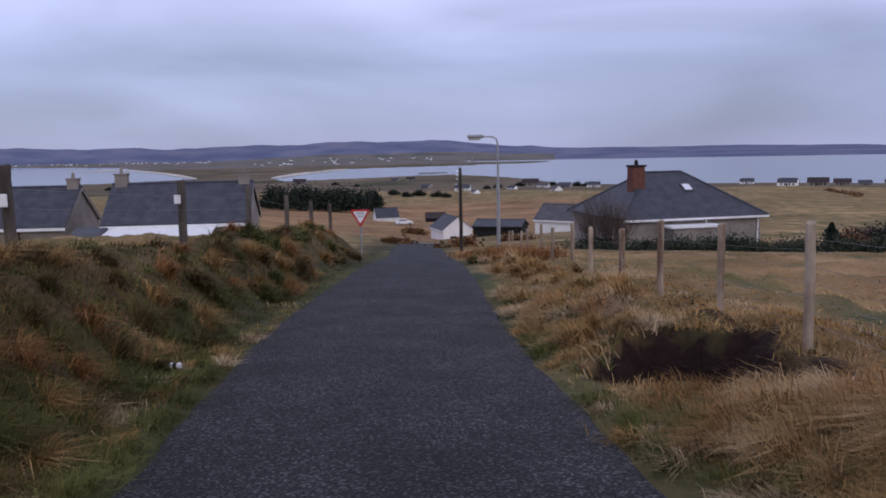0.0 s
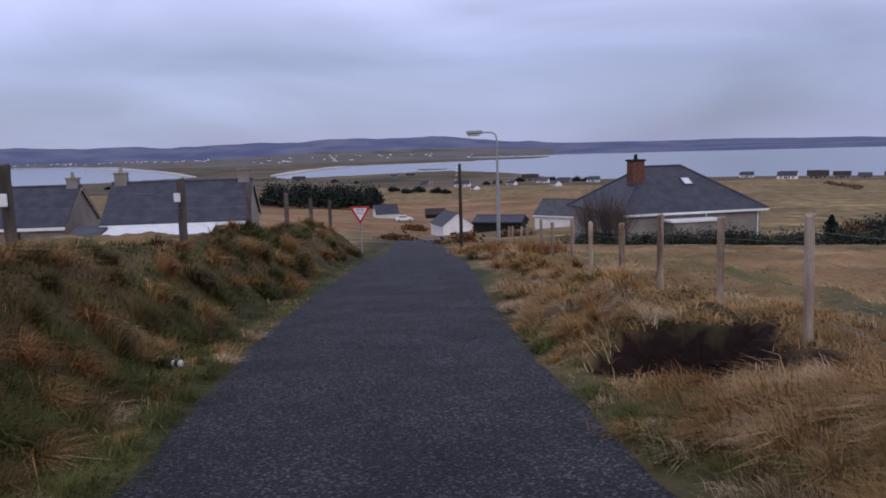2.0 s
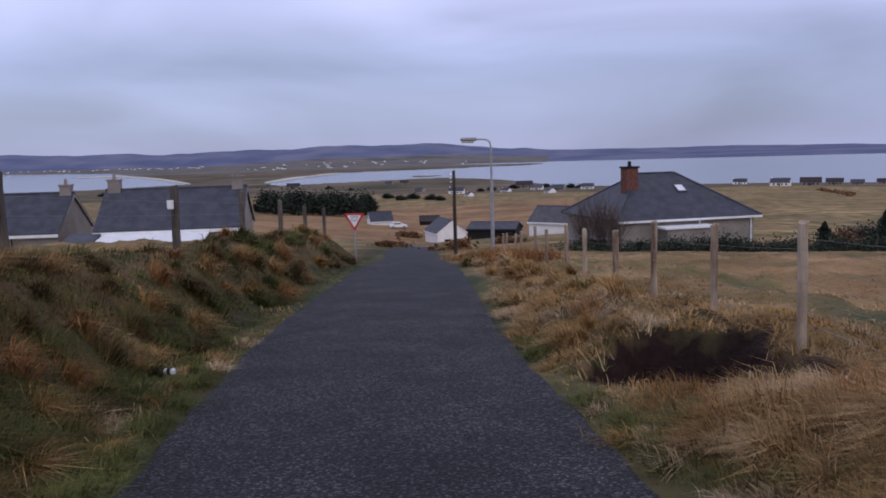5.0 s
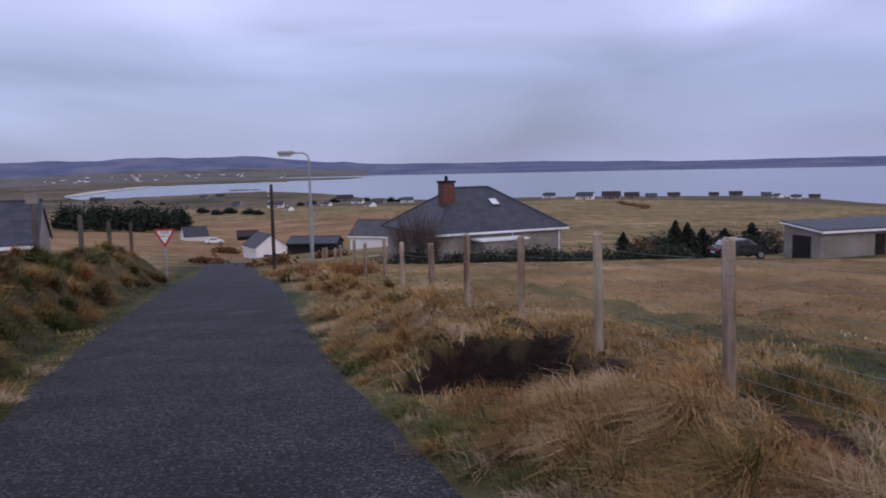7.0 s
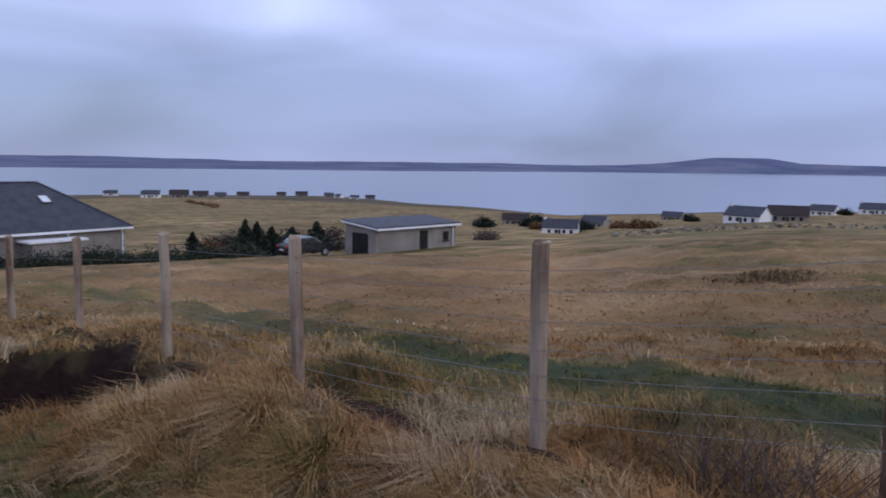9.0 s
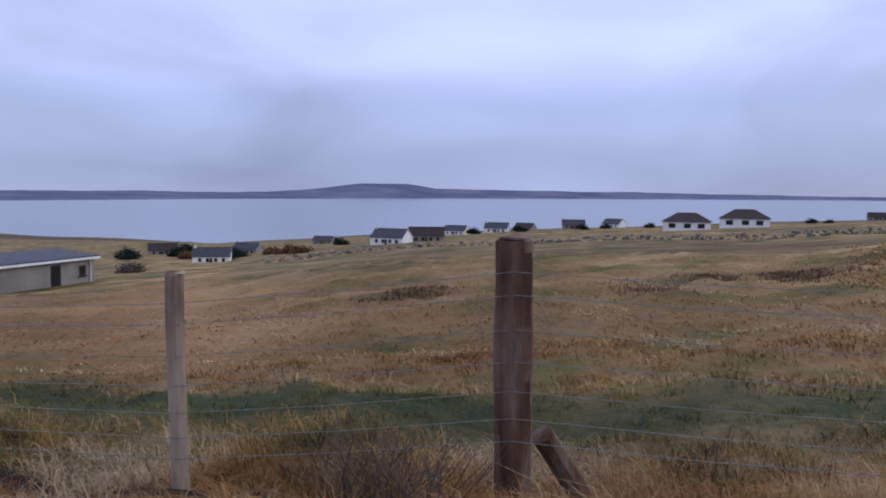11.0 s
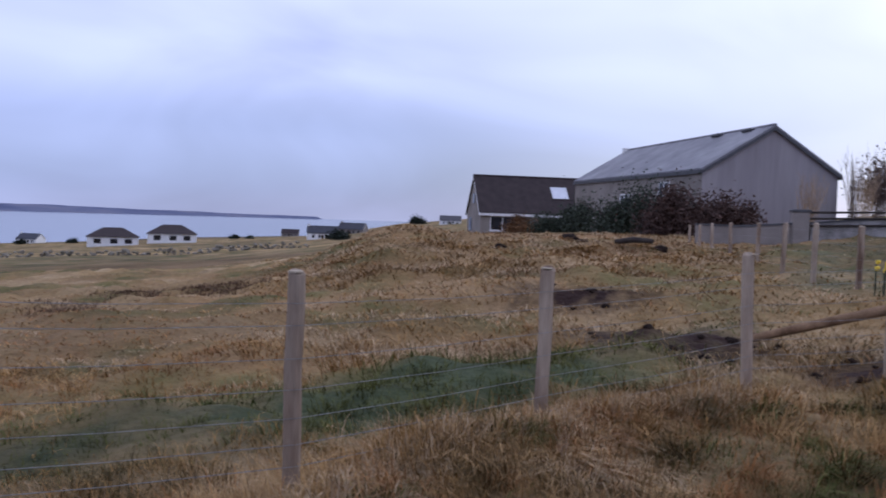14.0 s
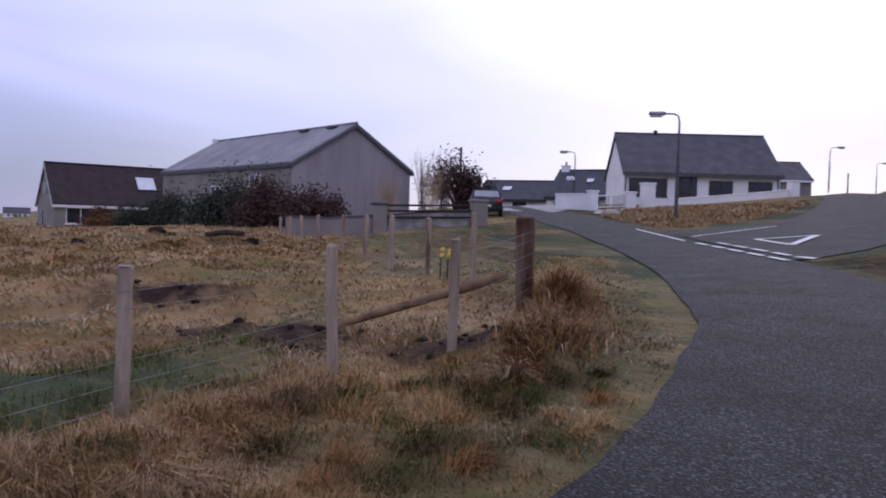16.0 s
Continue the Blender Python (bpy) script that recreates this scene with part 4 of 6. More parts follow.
def far_house(kind, az, el, scale=1.0, turn=0.0, nearest=90, length=12.0):
    x, y, z, d = on_ground(az, el, nearest)
    walls, roof, text = {"white": (M_white, M_slate, "white cottage with dark slate roof by the shore"), "grey": (M_dash, M_slate, "grey rendered cottage with dark slate roof by the shore"),
                         "dark": (M_dash, M_brown_tile, "low house with long dark roof by the shore"), "cream": (M_white, M_grey_tile, "pale bungalow with grey roof by the shore")}[kind]
    m = pose(x, y, z - 0.3, 0, 0, -az - turn) @ Matrix.Diagonal((scale, scale, scale, 1))
    if kind not in PROTO:
        h = gable_house(kind + "_shore_house", 0, 0, 0, 0, length, 7, 2.6, 5.2, walls, roof, text, chimneys=((-length / 2 + 0.6, 0.8, 0.6, walls, 1),) if kind in ("white", "grey") else (), gutter=False, fascia=M_white if kind != "dark" else M_darkwood)
        for xx in (-3.6, -1.2, 1.4, 3.8):
            part("window", boxed(xx - 0.5, -3.56, 0.8, xx + 0.5, -3.49, 2.0), M_glass, h)
        part("door", boxed(-0.1 - 0.45, -3.55, 0, -0.1 + 0.45, -3.49, 2.0), M_darkwood, h)
        tagged(h, group="shore houses")
        PROTO[kind] = h
        h.matrix_world = m
        return h
    c = copy_thing(PROTO[kind], m)
    c.scale = (scale, scale, scale)
    return c


SHORE = [("dark", -10.0, -2.18, 1.2, 10), ("grey", -3.3, -2.1, .8, 20), ("dark", -2.2, -2.1, .9, 0), ("grey", -1.1, -2.68, .7, 40), ("white", 1.5, -2.89, .9, 10), ("white", 2.4, -3.1, .55, 70),
         ("dark", 6.3, -2.6, 1.3, 0), ("cream", 8.1, -3.0, .7, 65), ("grey", 8.7, -2.8, .9, 20), ("white", 10.7, -2.76, .9, 0), ("white", 5.0, -2.85, .6, 40), ("cream", 7.2, -2.75, .8, 15),
         ("white", 20.8, -2.62, 1, 0), ("white", 23.3, -2.75, 1, 8), ("dark", 25.1, -2.75, 1.1, 0), ("dark", 26.5, -2.72, 1, 0), ("grey", 27.8, -2.71, .8, 0), ("dark", 29.3, -2.68, .9, 0),
         ("dark", 31.9, -2.62, .8, 0), ("dark", 33.3, -2.64, 1, 0), ("grey", 35.2, -2.64, .8, 0), ("white", 35.9, -2.72, .7, 50), ("white", 37.0, -2.78, .7, 0), ("dark", 38.1, -2.78, .8, 0),
         ("dark", 48.5, -4.4, .6, 0), ("white", 51.7, -4.98, .6, 5), ("grey", 54.1, -4.44, .55, 30), ("grey", 59.3, -3.8, .6, 15), ("white", 64.1, -3.8, .72, 30), ("dark", 66.6, -3.62, .7, 0),
         ("white", 68.7, -3.13, .8, 20), ("white", 71.6, -2.94, .85, 10), ("dark", 73.6, -2.82, .7, 30), ("white", 74.9, -2.56, .6, 0), ("grey", 77.0, -2.65, .8, 0), ("dark", 78.2, -2.5, .8, 0), ("white", 79.8, -2.51, .75, 40), ("cream", 80.9, -2.42, .7, 0),
         ("dark", 96.2, -1.72, 1.1, 5), ("white", 98.5, -1.8, .6, 0), ("grey", 100.6, -1.4, .55, 20), ("cream", 107.5, -0.5, .45, 0)]
for kind, az, el, sc, tn in SHORE:
    far_house(kind, az, el, sc, tn)

# two hip-roofed bungalows beyond the field
for az_l, az_r, el, name in ((83.0, 86.3, -2.62, "hip_bungalow"), (86.7, 90.0, -2.35, "hip_bungalow")):
    x, y, z, d = on_ground((az_l + az_r) / 2, el)
    w = d * radians(az_r - az_l) / 2
    hb = thing(name, x, y, z - 0.2, (az_l + az_r) / 2, "pale bungalow with dark hipped roof beyond the field", "house", "hip bungalows")
    k = w / 6
    part("wall", boxed(-5.6 * k, -4 * k, -1, 5.6 * k, 4 * k, 2.5 * k), M_white, hb)
    bm = bmesh.new()
    c4 = [bm.verts.new(p) for p in ((-6 * k, -4.4 * k, 2.4 * k), (6 * k, -4.4 * k, 2.4 * k), (6 * k, 4.4 * k, 2.4 * k), (-6 * k, 4.4 * k, 2.4 * k))]
    t2 = [bm.verts.new((-2.2 * k, 0, 4.6 * k)), bm.verts.new((2.2 * k, 0, 4.6 * k))]
    for f in ((c4[0], c4[1], t2[1], t2[0]), (c4[1], c4[2], t2[1]), (c4[2], c4[3], t2[0], t2[1]), (c4[3], c4[0], t2[0]), c4[::-1]):
        bm.faces.new(f)
    part("roof", bm, M_brown_tile, hb)
    for xx in (-3.4, 0.2, 3.4):
        part("window", boxed((xx - 0.8) * k, -4.06 * k, 0.9 * k, (xx + 0.8) * k, -3.99 * k, 2.0 * k), M_glass, hb)

# the far village, each house a few metres of white or grey
rng = random.Random(5)
proto = gable_house("distant_house", 0, 0, 0, 0, 13, 8, 3.2, 6, M_white, M_slate, "white distant house across the bay", gutter=False)
tagged(proto, group="far village")
first = True
for k in range(84):
    az = rng.uniform(-29, -16) if k < 50 else rng.uniform(-13, -4) if k < 76 else rng.uniform(-4, 3)
    d = rng.uniform(3620, 4050) if k < 50 else rng.uniform(2450, 3500)
    x, y = place(az, d)
    z = hz(x, y)
    if z < SEA + 0.8:
        continue
    s = rng.uniform(0.4, 1.05)
    m = pose(x, y, z, 0, 0, rng.uniform(0, 180)) @ Matrix.Diagonal((s, s, s, 1))
    if first:
        proto.matrix_world, first = m, False
    else:
        copy_thing(proto, m).scale = (s, s, s)
# sandy strands of the bays
M_sand = material("pale_sand", tones((0.42, 0.38, 0.33), (0.52, 0.48, 0.42)), scale=0.02, rough=1.0)


def strand(az0, el0, az1, el1, width, bow=0.0):
    pts = []
    for k in range(25):
        s = k / 24
        az, el = az0 + (az1 - az0) * s, el0 + (el1 - el0) * s + bow * math.sin(s * math.pi)
        d = (EYE - SEA) / math.tan(radians(-el))
        w = width * (0.25 + math.sin(s * math.pi)) * (1 + 0.3 * math.sin(9 * s))
        pts.append([(*place(az, d - w / 2), SEA + 0.5), (*place(az, d + w / 2), SEA + 1.0)])
    put("strand", mesh_grid("strand", np.array(pts)[:, ::-1]), M_sand, "pale sand beach at the edge of the bay", "beach", "structure")


strand(-24, -0.95, -16.9, -1.62, 160, 0.28)
strand(-11.9, -1.70, -6.6, -1.20, 120, 0.05)


# ---------------------------------------------------------------- fences
def ground_at(x, y):
    return float(height(np.array([x]), np.array([y]))[0])


def post_mesh(r, h, bury=0.4, sides=10, lean=0.0, seed=0):
    """A round peeled post with a slightly domed, bevelled top and uneven girth."""
    q = random.Random(seed)
    zs = [-bury, 0, h * 0.3, h * 0.6, h * 0.85, h - 0.012, h]
    return tube(bmesh.new(), [(q.uniform(-.006, .006), q.uniform(-.006, .006), z) for z in zs], [r * q.uniform(0.96, 1.05) for _ in zs[:-1]] + [r * 0.86], sides)


def fence(label, posts, strands, wire_r, mat, stays=0.0, sag=0.01, back=0.0):
    """posts: rows of x, y, top z, radius, kind. strands: depths below the tops. Returns the thing."""
    x0, y0 = posts[0][:2]
    z0 = ground_at(x0, y0)
    f = thing("fence", x0, y0, z0, 0, label, "fence")
    for i, (x, y, top, r, kind) in enumerate(posts):
        g = ground_at(x, y) - 0.05
        q = random.Random(i * 7 + int(abs(x) * 100))
        bm = post_mesh(r, max(top - g, 0.3), seed=i + 3)
        bm.transform(Matrix.Translation((x - x0, y - y0, g - z0)) @ Euler((q.uniform(-.02, .02), q.uniform(-.02, .02), 0)).to_matrix().to_4x4())
        po = part("strainer_post" if kind == "strainer" else "post", bm, M_strainer if kind == "strainer" else mat, f, "thick red-brown strainer post" if kind == "strainer" else "")
        if mat is M_wood:
            part("cut_end", tube(bmesh.new(), [(x - x0, y - y0, top - z0 - 0.004), (x - x0, y - y0, top - z0 + 0.004)], [r * 0.84, r * 0.8], 10), M_cut if kind != "strainer" else M_strainer, po)
    for s in strands:
        pts = []
        for i, (x, y, top, r, kind) in enumerate(posts):
            side = 1 if i == 0 else math.copysign(1, 1)
            nx, ny = (posts[min(i + 1, len(posts) - 1)][1] - posts[max(i - 1, 0)][1]), -(posts[min(i + 1, len(posts) - 1)][0] - posts[max(i - 1, 0)][0])
            n = math.hypot(nx, ny) or 1
            off = r + 0.003
            # wires are stapled to the side that faces the lane
            sx, sy = nx / n * off, ny / n * off
            if sx * x + sy * y > 0:
                sx, sy = -sx, -sy
            p = Vector((x - x0 + sx, y - y0 + sy, top - z0 - s))
            if pts:
                pts.append((pts[-1] + p) / 2 - Vector((0, 0, sag)))
            pts.append(p)
        part("wire", tube(bmesh.new(), pts, wire_r, 4), M_wire, f)
    return f


P_AZ = [(51.5, 4.0, -5.6), (33.87, 5.5, -5.43), (24.84, 7.75, -5.15), (19.31, 9.7, -5.32), (15.29, 11.3, -5.12)]
Q_AZ = [(115.9, 5.2, -3.17), (128.75, 6.9, -1.7), (136.74, 7.6, -1.07)]
east = []
for y in (38, 35, 32, 28.8, 25.5, 22.3, 19.4, 16.6, 13.7):
    east.append((3.1 + 0.05 * math.sin(y * 3), y, ground_at(3.1, y) + 0.95 + 0.06 * math.sin(y), 0.05, "post"))
for az, d, el in P_AZ[::-1]:
    east.append((*place(az, d, el), 0.043, "post"))
corner = (*place(74.78, 3.62, -3.25), 0.082, "strainer")
gate_post = (*place(141.5, 9.6, 0.5), 0.1, "strainer")
south = [corner, (*place(99.54, 3.85, -3.87), 0.04, "post")] + [(*place(az, d, el), 0.045, "post") for az, d, el in Q_AZ] + [gate_post]
STRANDS = (0.14, 0.24, 0.39, 0.53, 0.66, 0.78, 0.88)
fence("new timber post and wire stock fence beside the lane", east + [corner], STRANDS, 0.002, M_wood)
fence("new timber post and wire stock fence round the bend", south, STRANDS, 0.002, M_wood)
# strut behind the strainer
cx, cy, cz = corner[0], corner[1], ground_at(*corner[:2])
strut = finish("fence_strut", tube(bmesh.new(), [(cx + 0.12, cy - 0.10, cz + 0.34), (cx + 0.42, cy - 0.30, cz - 0.15)], [0.055, 0.055], 8), M_strainer)
tagged(strut, "round timber strut leaning against the strainer post", "strut")
back = []
for az, d, el in ((137.9, 12.6, .74), (134.7, 13.7, .26), (132.05, 15.6, .37), (130.2, 17.4, .32), (128.6, 20, .27), (126.9, 23, .22), (125.7, 26, .12), (124.9, 28.5, .05), (124.2, 31, 0)):
    back.append((*place(az, d, el), 0.047, "post"))
fence("pale timber post and wire fence across the rough ground", [gate_post] + back, (0.1, 0.3, 0.5, 0.68, 0.82), 0.0022, M_wood)
left = []
for az, d, el in ((-28.4, 11.4, -.39), (-18.0, 15.7, -1.68), (-13.6, 20.6, -2.2), (-11.0, 25.5, -2.95), (-9.3, 30, -3.45), (-8.0, 34, -3.6)):
    left.append((*place(az, d, el), 0.075 if d < 20 else 0.07, "post"))
left_fence = fence("old dark post and wire fence on the grass bank", left, (0.3, 0.55, 0.8), 0.002, M_oldwood)
for az, d, el in ((-18.25, 15.5, -2.95), (-28.7, 11.2, -2.6)):
    x, y, z = place(az, d, el)
    tag = finish("white_tag", boxed(x - 0.06, y - 0.02, z - 0.08, x + 0.06, y + 0.0, z + 0.08, bevel=0.006), M_trim)
    tagged(tag, "small white plastic tag fixed to a fence post", "tag")

# pole leaning on the corner strainer
a, b = Vector(place(128.4, 9.0)), Vector(place(140.2, 9.4))
log = finish("timber_pole", tube(bmesh.new(), [(*(a * (1 - s) + b * s), 0.40 + s * 0.58) for s in (0, .2, .4, .6, .8, 1)], [.04, .045, .049, .052, .056, .054], 12), M_log)
tagged(log, "long peeled timber pole lying against the corner post", "pole")


# ---------------------------------------------------------------- lamps, pole, sign, markings
def street_lamp(az, d, base, h, arm_turn, mat, label):
    """arm_turn: the bearing that the arm points to."""
    x, y = place(az, d)
    L = thing("street_lamp", x, y, base, arm_turn, label, "street lamp", "street lamps")
    part("base_column", tube(bmesh.new(), [(0, 0, -0.6), (0, 0, 1.4), (0, 0, h * 0.62)], [0.085, 0.085, 0.08], 10), mat, L)
    part("column", tube(bmesh.new(), [(0, 0, h * 0.62), (0, 0, h - 0.35)], [0.052, 0.045], 10), mat, L)
    part("arm", tube(bmesh.new(), [(0, 0, h - 0.35), (0, 0.05, h - 0.12), (0, 0.2, h - 0.02), (0, 0.45, h), (0, 0.7, h)], 0.035, 8), mat, L)
    bm = boxed(-0.14, 0.6, h - 0.07, 0.14, 1.35, h + 0.09, bevel=0.05)
    head = part("lantern", bm, M_steel, L)
    part("lens", boxed(-0.11, 0.75, h - 0.15, 0.11, 1.3, h - 0.07, bevel=0.03), M_lens, head)


street_lamp(4.0, 36, 1.55 - 36 * math.tan(radians(7.03)), 5.0, -88, M_steel, "grey steel street lamp with curved arm beside the lane")
street_lamp(151.5, 38, 1.75, 4.95, 58, M_darksteel, "dark street lamp with curved arm on the grass verge")
street_lamp(144.6, 72, 2.9, 5.1, 50, M_darksteel, "dark street lamp beside the junction road")
street_lamp(160.9, 92, 6.3, 4.0, 254, M_steel, "grey street lamp at the crest of the side road")
street_lamp(163.6, 130, 7.0, 4.6, 254, M_steel, "grey street lamp beyond the crest")
x, y = place(144.5, 52)
L = thing("garden_lamp", x, y, 2.2, 60, "short lamp post with white lantern by the gate", "garden lamp")
part("column", tube(bmesh.new(), [(0, 0, -0.5), (0, 0, 2.2)], 0.05, 8), M_darksteel, L)
part("lantern", boxed(-0.2, -0.1, 2.2, 0.25, 0.4, 2.45, bevel=0.06), M_trim, L)

x, y = place(1.32, 42)
zb = 1.55 - 42 * math.tan(radians(7.48))
P = thing("telegraph_pole", x, y, zb, 0, "dark creosoted wooden telegraph pole beside the lane", "telegraph pole")
part("shaft", tube(bmesh.new(), [(0, 0, -1), (0, 0, 2), (0, 0, 4.55)], [0.1, 0.095, 0.075], 10), M_pole, P)
part("cap", tube(bmesh.new(), [(0, 0, 4.55), (0, 0, 4.6)], [0.09, 0.05], 10), M_pole, P)
for k in range(3):
    part("insulator", tube(bmesh.new(), [(-0.12, 0, 4.4 - k * 0.2), (-0.2, 0, 4.42 - k * 0.2)], 0.03, 6), M_trim, P)
x, y = place(136.6, 60)
P = thing("telegraph_pole", x, y, 2.0, 0, "thin wooden telegraph pole behind the bushes", "telegraph pole")
part("shaft", tube(bmesh.new(), [(0, 0, -1), (0, 0, 5.1)], [0.12, 0.09], 8), M_pole, P)
part("crossarm", boxed(0, -0.03, 4.9, 0.4, 0.03, 5.0), M_pole, P)
x, y = place(162.0, 110)
P = thing("telegraph_pole", x, y, 6.0, 0, "thin wooden telegraph pole beyond the crest", "telegraph pole")
part("shaft", tube(bmesh.new(), [(0, 0, -1), (0, 0, 2.9)], [0.1, 0.08], 8), M_pole, P)

x, y, z = place(-5.86, 31, -5.13)
S = thing("give_way_sign", x, y, ground_at(x, y), 0, "red-bordered triangular give way sign on a grey post", "road sign")
dz = z - ground_at(x, y)
part("post", tube(bmesh.new(), [(0.0, 0.05, -0.4), (0.0, 0.05, dz + 0.5)], 0.038, 8), M_steel, S)


def triangle(r, y0, y1, lift):
    pts = [(-0.31 * r, lift + 0.535 / 2 + 0.18 * r), (0.31 * r, lift + 0.535 / 2 + 0.18 * r), (0, lift + 0.535 / 2 - 0.357 * r)]
    bm = prism(bmesh.new(), pts, y0, y1)
    bmesh.ops.bevel(bm, geom=[e for e in bm.edges if abs(e.verts[0].co.y - e.verts[1].co.y) > 0.001], offset=0.03 * r, segments=3, affect="EDGES")
    return bm


plate = part("plate", triangle(1.3, -0.004, 0.012, dz + 0.08), M_red, S, "red-bordered triangular plate")
part("face", triangle(0.9, -0.007, -0.0045, dz + 0.08), M_trim, plate)
for word, size, zz in (("GIVE", 0.15, dz + 0.39), ("WAY", 0.12, dz + 0.27)):
    cu = bpy.data.curves.new("text", "FONT")
    cu.body, cu.size, cu.align_x, cu.extrude = word, size, "CENTER", 0.0015
    tmp = bpy.data.objects.new("text", cu)
    me = bpy.data.meshes.new_from_object(tmp)
    bpy.data.objects.remove(tmp)
    me.transform(Matrix.Translation((0, -0.010, zz)) @ Matrix.Rotation(radians(90), 4, "X"))
    me.materials.append(M_black)
    o = new("lettering", me)
    o.parent = plate


def paint(name, quads, label):
    """Road paint, 5 mm thick, draped on the tarmac."""
    bm = bmesh.new()
    for q in quads:
        lo = []
        for x, y in q:
            lo.append((x, y, hz(x, y) + 0.03 + 0.038))
        a = [bm.verts.new(p) for p in lo]
        b = [bm.verts.new((p[0], p[1], p[2] + 0.005)) for p in lo]
        bm.faces.new(a[::-1])
        bm.faces.new(b)
        for i in range(4):
            bm.faces.new((a[i], a[(i + 1) % 4], b[(i + 1) % 4], b[i]))
    ob = finish(name, bm, M_line)
    return tagged(ob, label, "road marking", "", "structure")


def bar(p, q, w):
    p, q = Vector(p), Vector(q)
    u = (q - p).normalized()
    n = Vector((-u.y, u.x)) * w / 2
    return [tuple(p - n), tuple(q - n), tuple(q + n), tuple(p + n)]


def dashes(p, q, w, length, gap):
    p, q = Vector(p), Vector(q)
    u, total = (q - p).normalized(), (q - p).length
    out, s = [], 0.0
    while s + length <= total + 0.01:
        out.append(bar(p + u * s, p + u * (s + length), w))
        s += length + gap
    return out


m0, m1 = Vector((6.8, -17.2)), Vector((15.6, -25.8))
inw = Vector((m1 - m0).yx).normalized() * Vector((-1, 1)).x
u = (m1 - m0).normalized()
n = Vector((u.y, -u.x))
if n.y > 0:
    n = -n
paint("trim_markings", dashes(m0, m0 + u * 6.6, 0.15, 0.85, 0.35) + dashes(m0 + n * 0.6, m0 + n * 0.6 + u * 6.6, 0.15, 0.85, 0.35) + [bar(m0 + u * (6.7 + 0.9 * k), m0 + u * (7.6 + 0.9 * k), 0.1) for k in range(6)], "worn white double dashed give way line at the side road")
t1, t2, t3 = Vector(place(156.6, 25.5)), Vector(place(160.2, 27.0)), Vector(place(158.7, 23.4))
paint("trim_triangle", [bar(t1, t2, 0.12), bar(t2, t3, 0.2), bar(t1, t3, 0.18), bar(place(152.6, 26.5), place(157.8, 31), 0.07)], "worn white give way triangle on the tarmac")
jz = [(-1.9, 92), (-2.6, 95), (-1.3, 97), (-3.2, 97)]
paint("trim_far_markings", [bar((x, y), (x + 0.9, y), 0.7) for x, y in jz], "white dashes at the far junction")


# ---------------------------------------------------------------- planting
def quads_mesh(name, centres, normals, sizes, aspect=1.6):
    """Many small leaf quads in one mesh."""
    n = len(centres)
    up = np.random.normal(size=(n, 3))
    t = np.cross(normals, up)
    t /= np.linalg.norm(t, axis=1, keepdims=True) + 1e-9
    b = np.cross(normals, t)
    s = sizes[:, None]
    co = np.stack([centres - t * s * 0.5, centres - b * s * aspect * 0.5, centres + t * s * 0.5, centres + b * s * aspect * 0.5], 1).reshape(-1, 3)
    me = bpy.data.meshes.new(name)
    me.vertices.add(4 * n)
    me.vertices.foreach_set("co", co.reshape(-1).astype(np.float32))
    me.loops.add(4 * n)
    me.loops.foreach_set("vertex_index", np.arange(4 * n, dtype=np.int32))
    me.polygons.add(n)
    me.polygons.foreach_set("loop_start", np.arange(0, 4 * n, 4, dtype=np.int32))
    me.update(calc_edges=True)
    return me


def crown(rx, ry, rz, n, leaf, seed, cone=False, lumps=9):
    """Leaf quads gathered in lumps, with gaps and an uneven outline."""
    r = np.random.RandomState(seed)
    c = r.normal(size=(lumps, 3))
    c /= np.linalg.norm(c, axis=1, keepdims=True)
    c *= r.uniform(0.35, 0.8, (lumps, 1))
    c[:, 2] = np.abs(c[:, 2]) * 1.0
    k = r.randint(0, lumps, n)
    p = c[k] + r.normal(size=(n, 3)) * r.uniform(0.12, 0.23, lumps)[k][:, None]
    p[:, 2] = np.maximum(p[:, 2], -0.05 + 0.1 * r.rand(n))
    if cone:
        hgt = r.rand(n) ** 1.4
        a = r.rand(n) * math.tau
        rr = (1 - hgt) ** 0.75 * (0.35 + 0.75 * r.rand(n)) * (0.8 + 0.2 * np.sin(hgt * 21 + 2 * a) + 0.3 * np.sin(3 * a + 7 * hgt))
        p = np.stack([rr * np.cos(a), rr * np.sin(a), hgt], -1)
    nn = r.normal(size=(n, 3))
    nn /= np.linalg.norm(nn, axis=1, keepdims=True)
    return quads_mesh("crown", p * np.array([rx, ry, rz]), nn, leaf * r.uniform(0.6, 1.4, n))


def tree(name, x, y, z, rx, ry, rz, n, leaf, mat, label, category, seed, trunk=0.0, cone=False, group="", lumps=9, limbs=5, sink=0.25):
    t = thing(name, x, y, z, 0, label, category, group)
    me = crown(rx, ry, rz, n, leaf, seed, cone, lumps)
    me.transform(Matrix.Translation((0, 0, trunk - sink)))
    put("crown", me, mat, parent=t, kind="stuff")
    q = random.Random(seed)
    bm = tube(bmesh.new(), [(0, 0, -0.4), (q.uniform(-.05, .05), 0, trunk * 0.5 + 0.2), (0, 0, trunk + rz * 0.55)], [0.035 * rz + 0.04, 0.03 * rz + 0.03, 0.01 * rz + 0.01], 7)
    for k in range(limbs):
        a = q.uniform(0, math.tau)
        h = trunk * 0.6 + q.uniform(0.05, 0.3) * rz
        tube(bm, [(0, 0, h), (math.cos(a) * rx * 0.35, math.sin(a) * ry * 0.35, h + rz * 0.22), (math.cos(a) * rx * 0.7, math.sin(a) * ry * 0.7, h + rz * 0.4)], [0.02 * rz + 0.015, 0.012 * rz + 0.01, 0.006], 5)
    part("trunk", bm, M_bark, t)
    return t


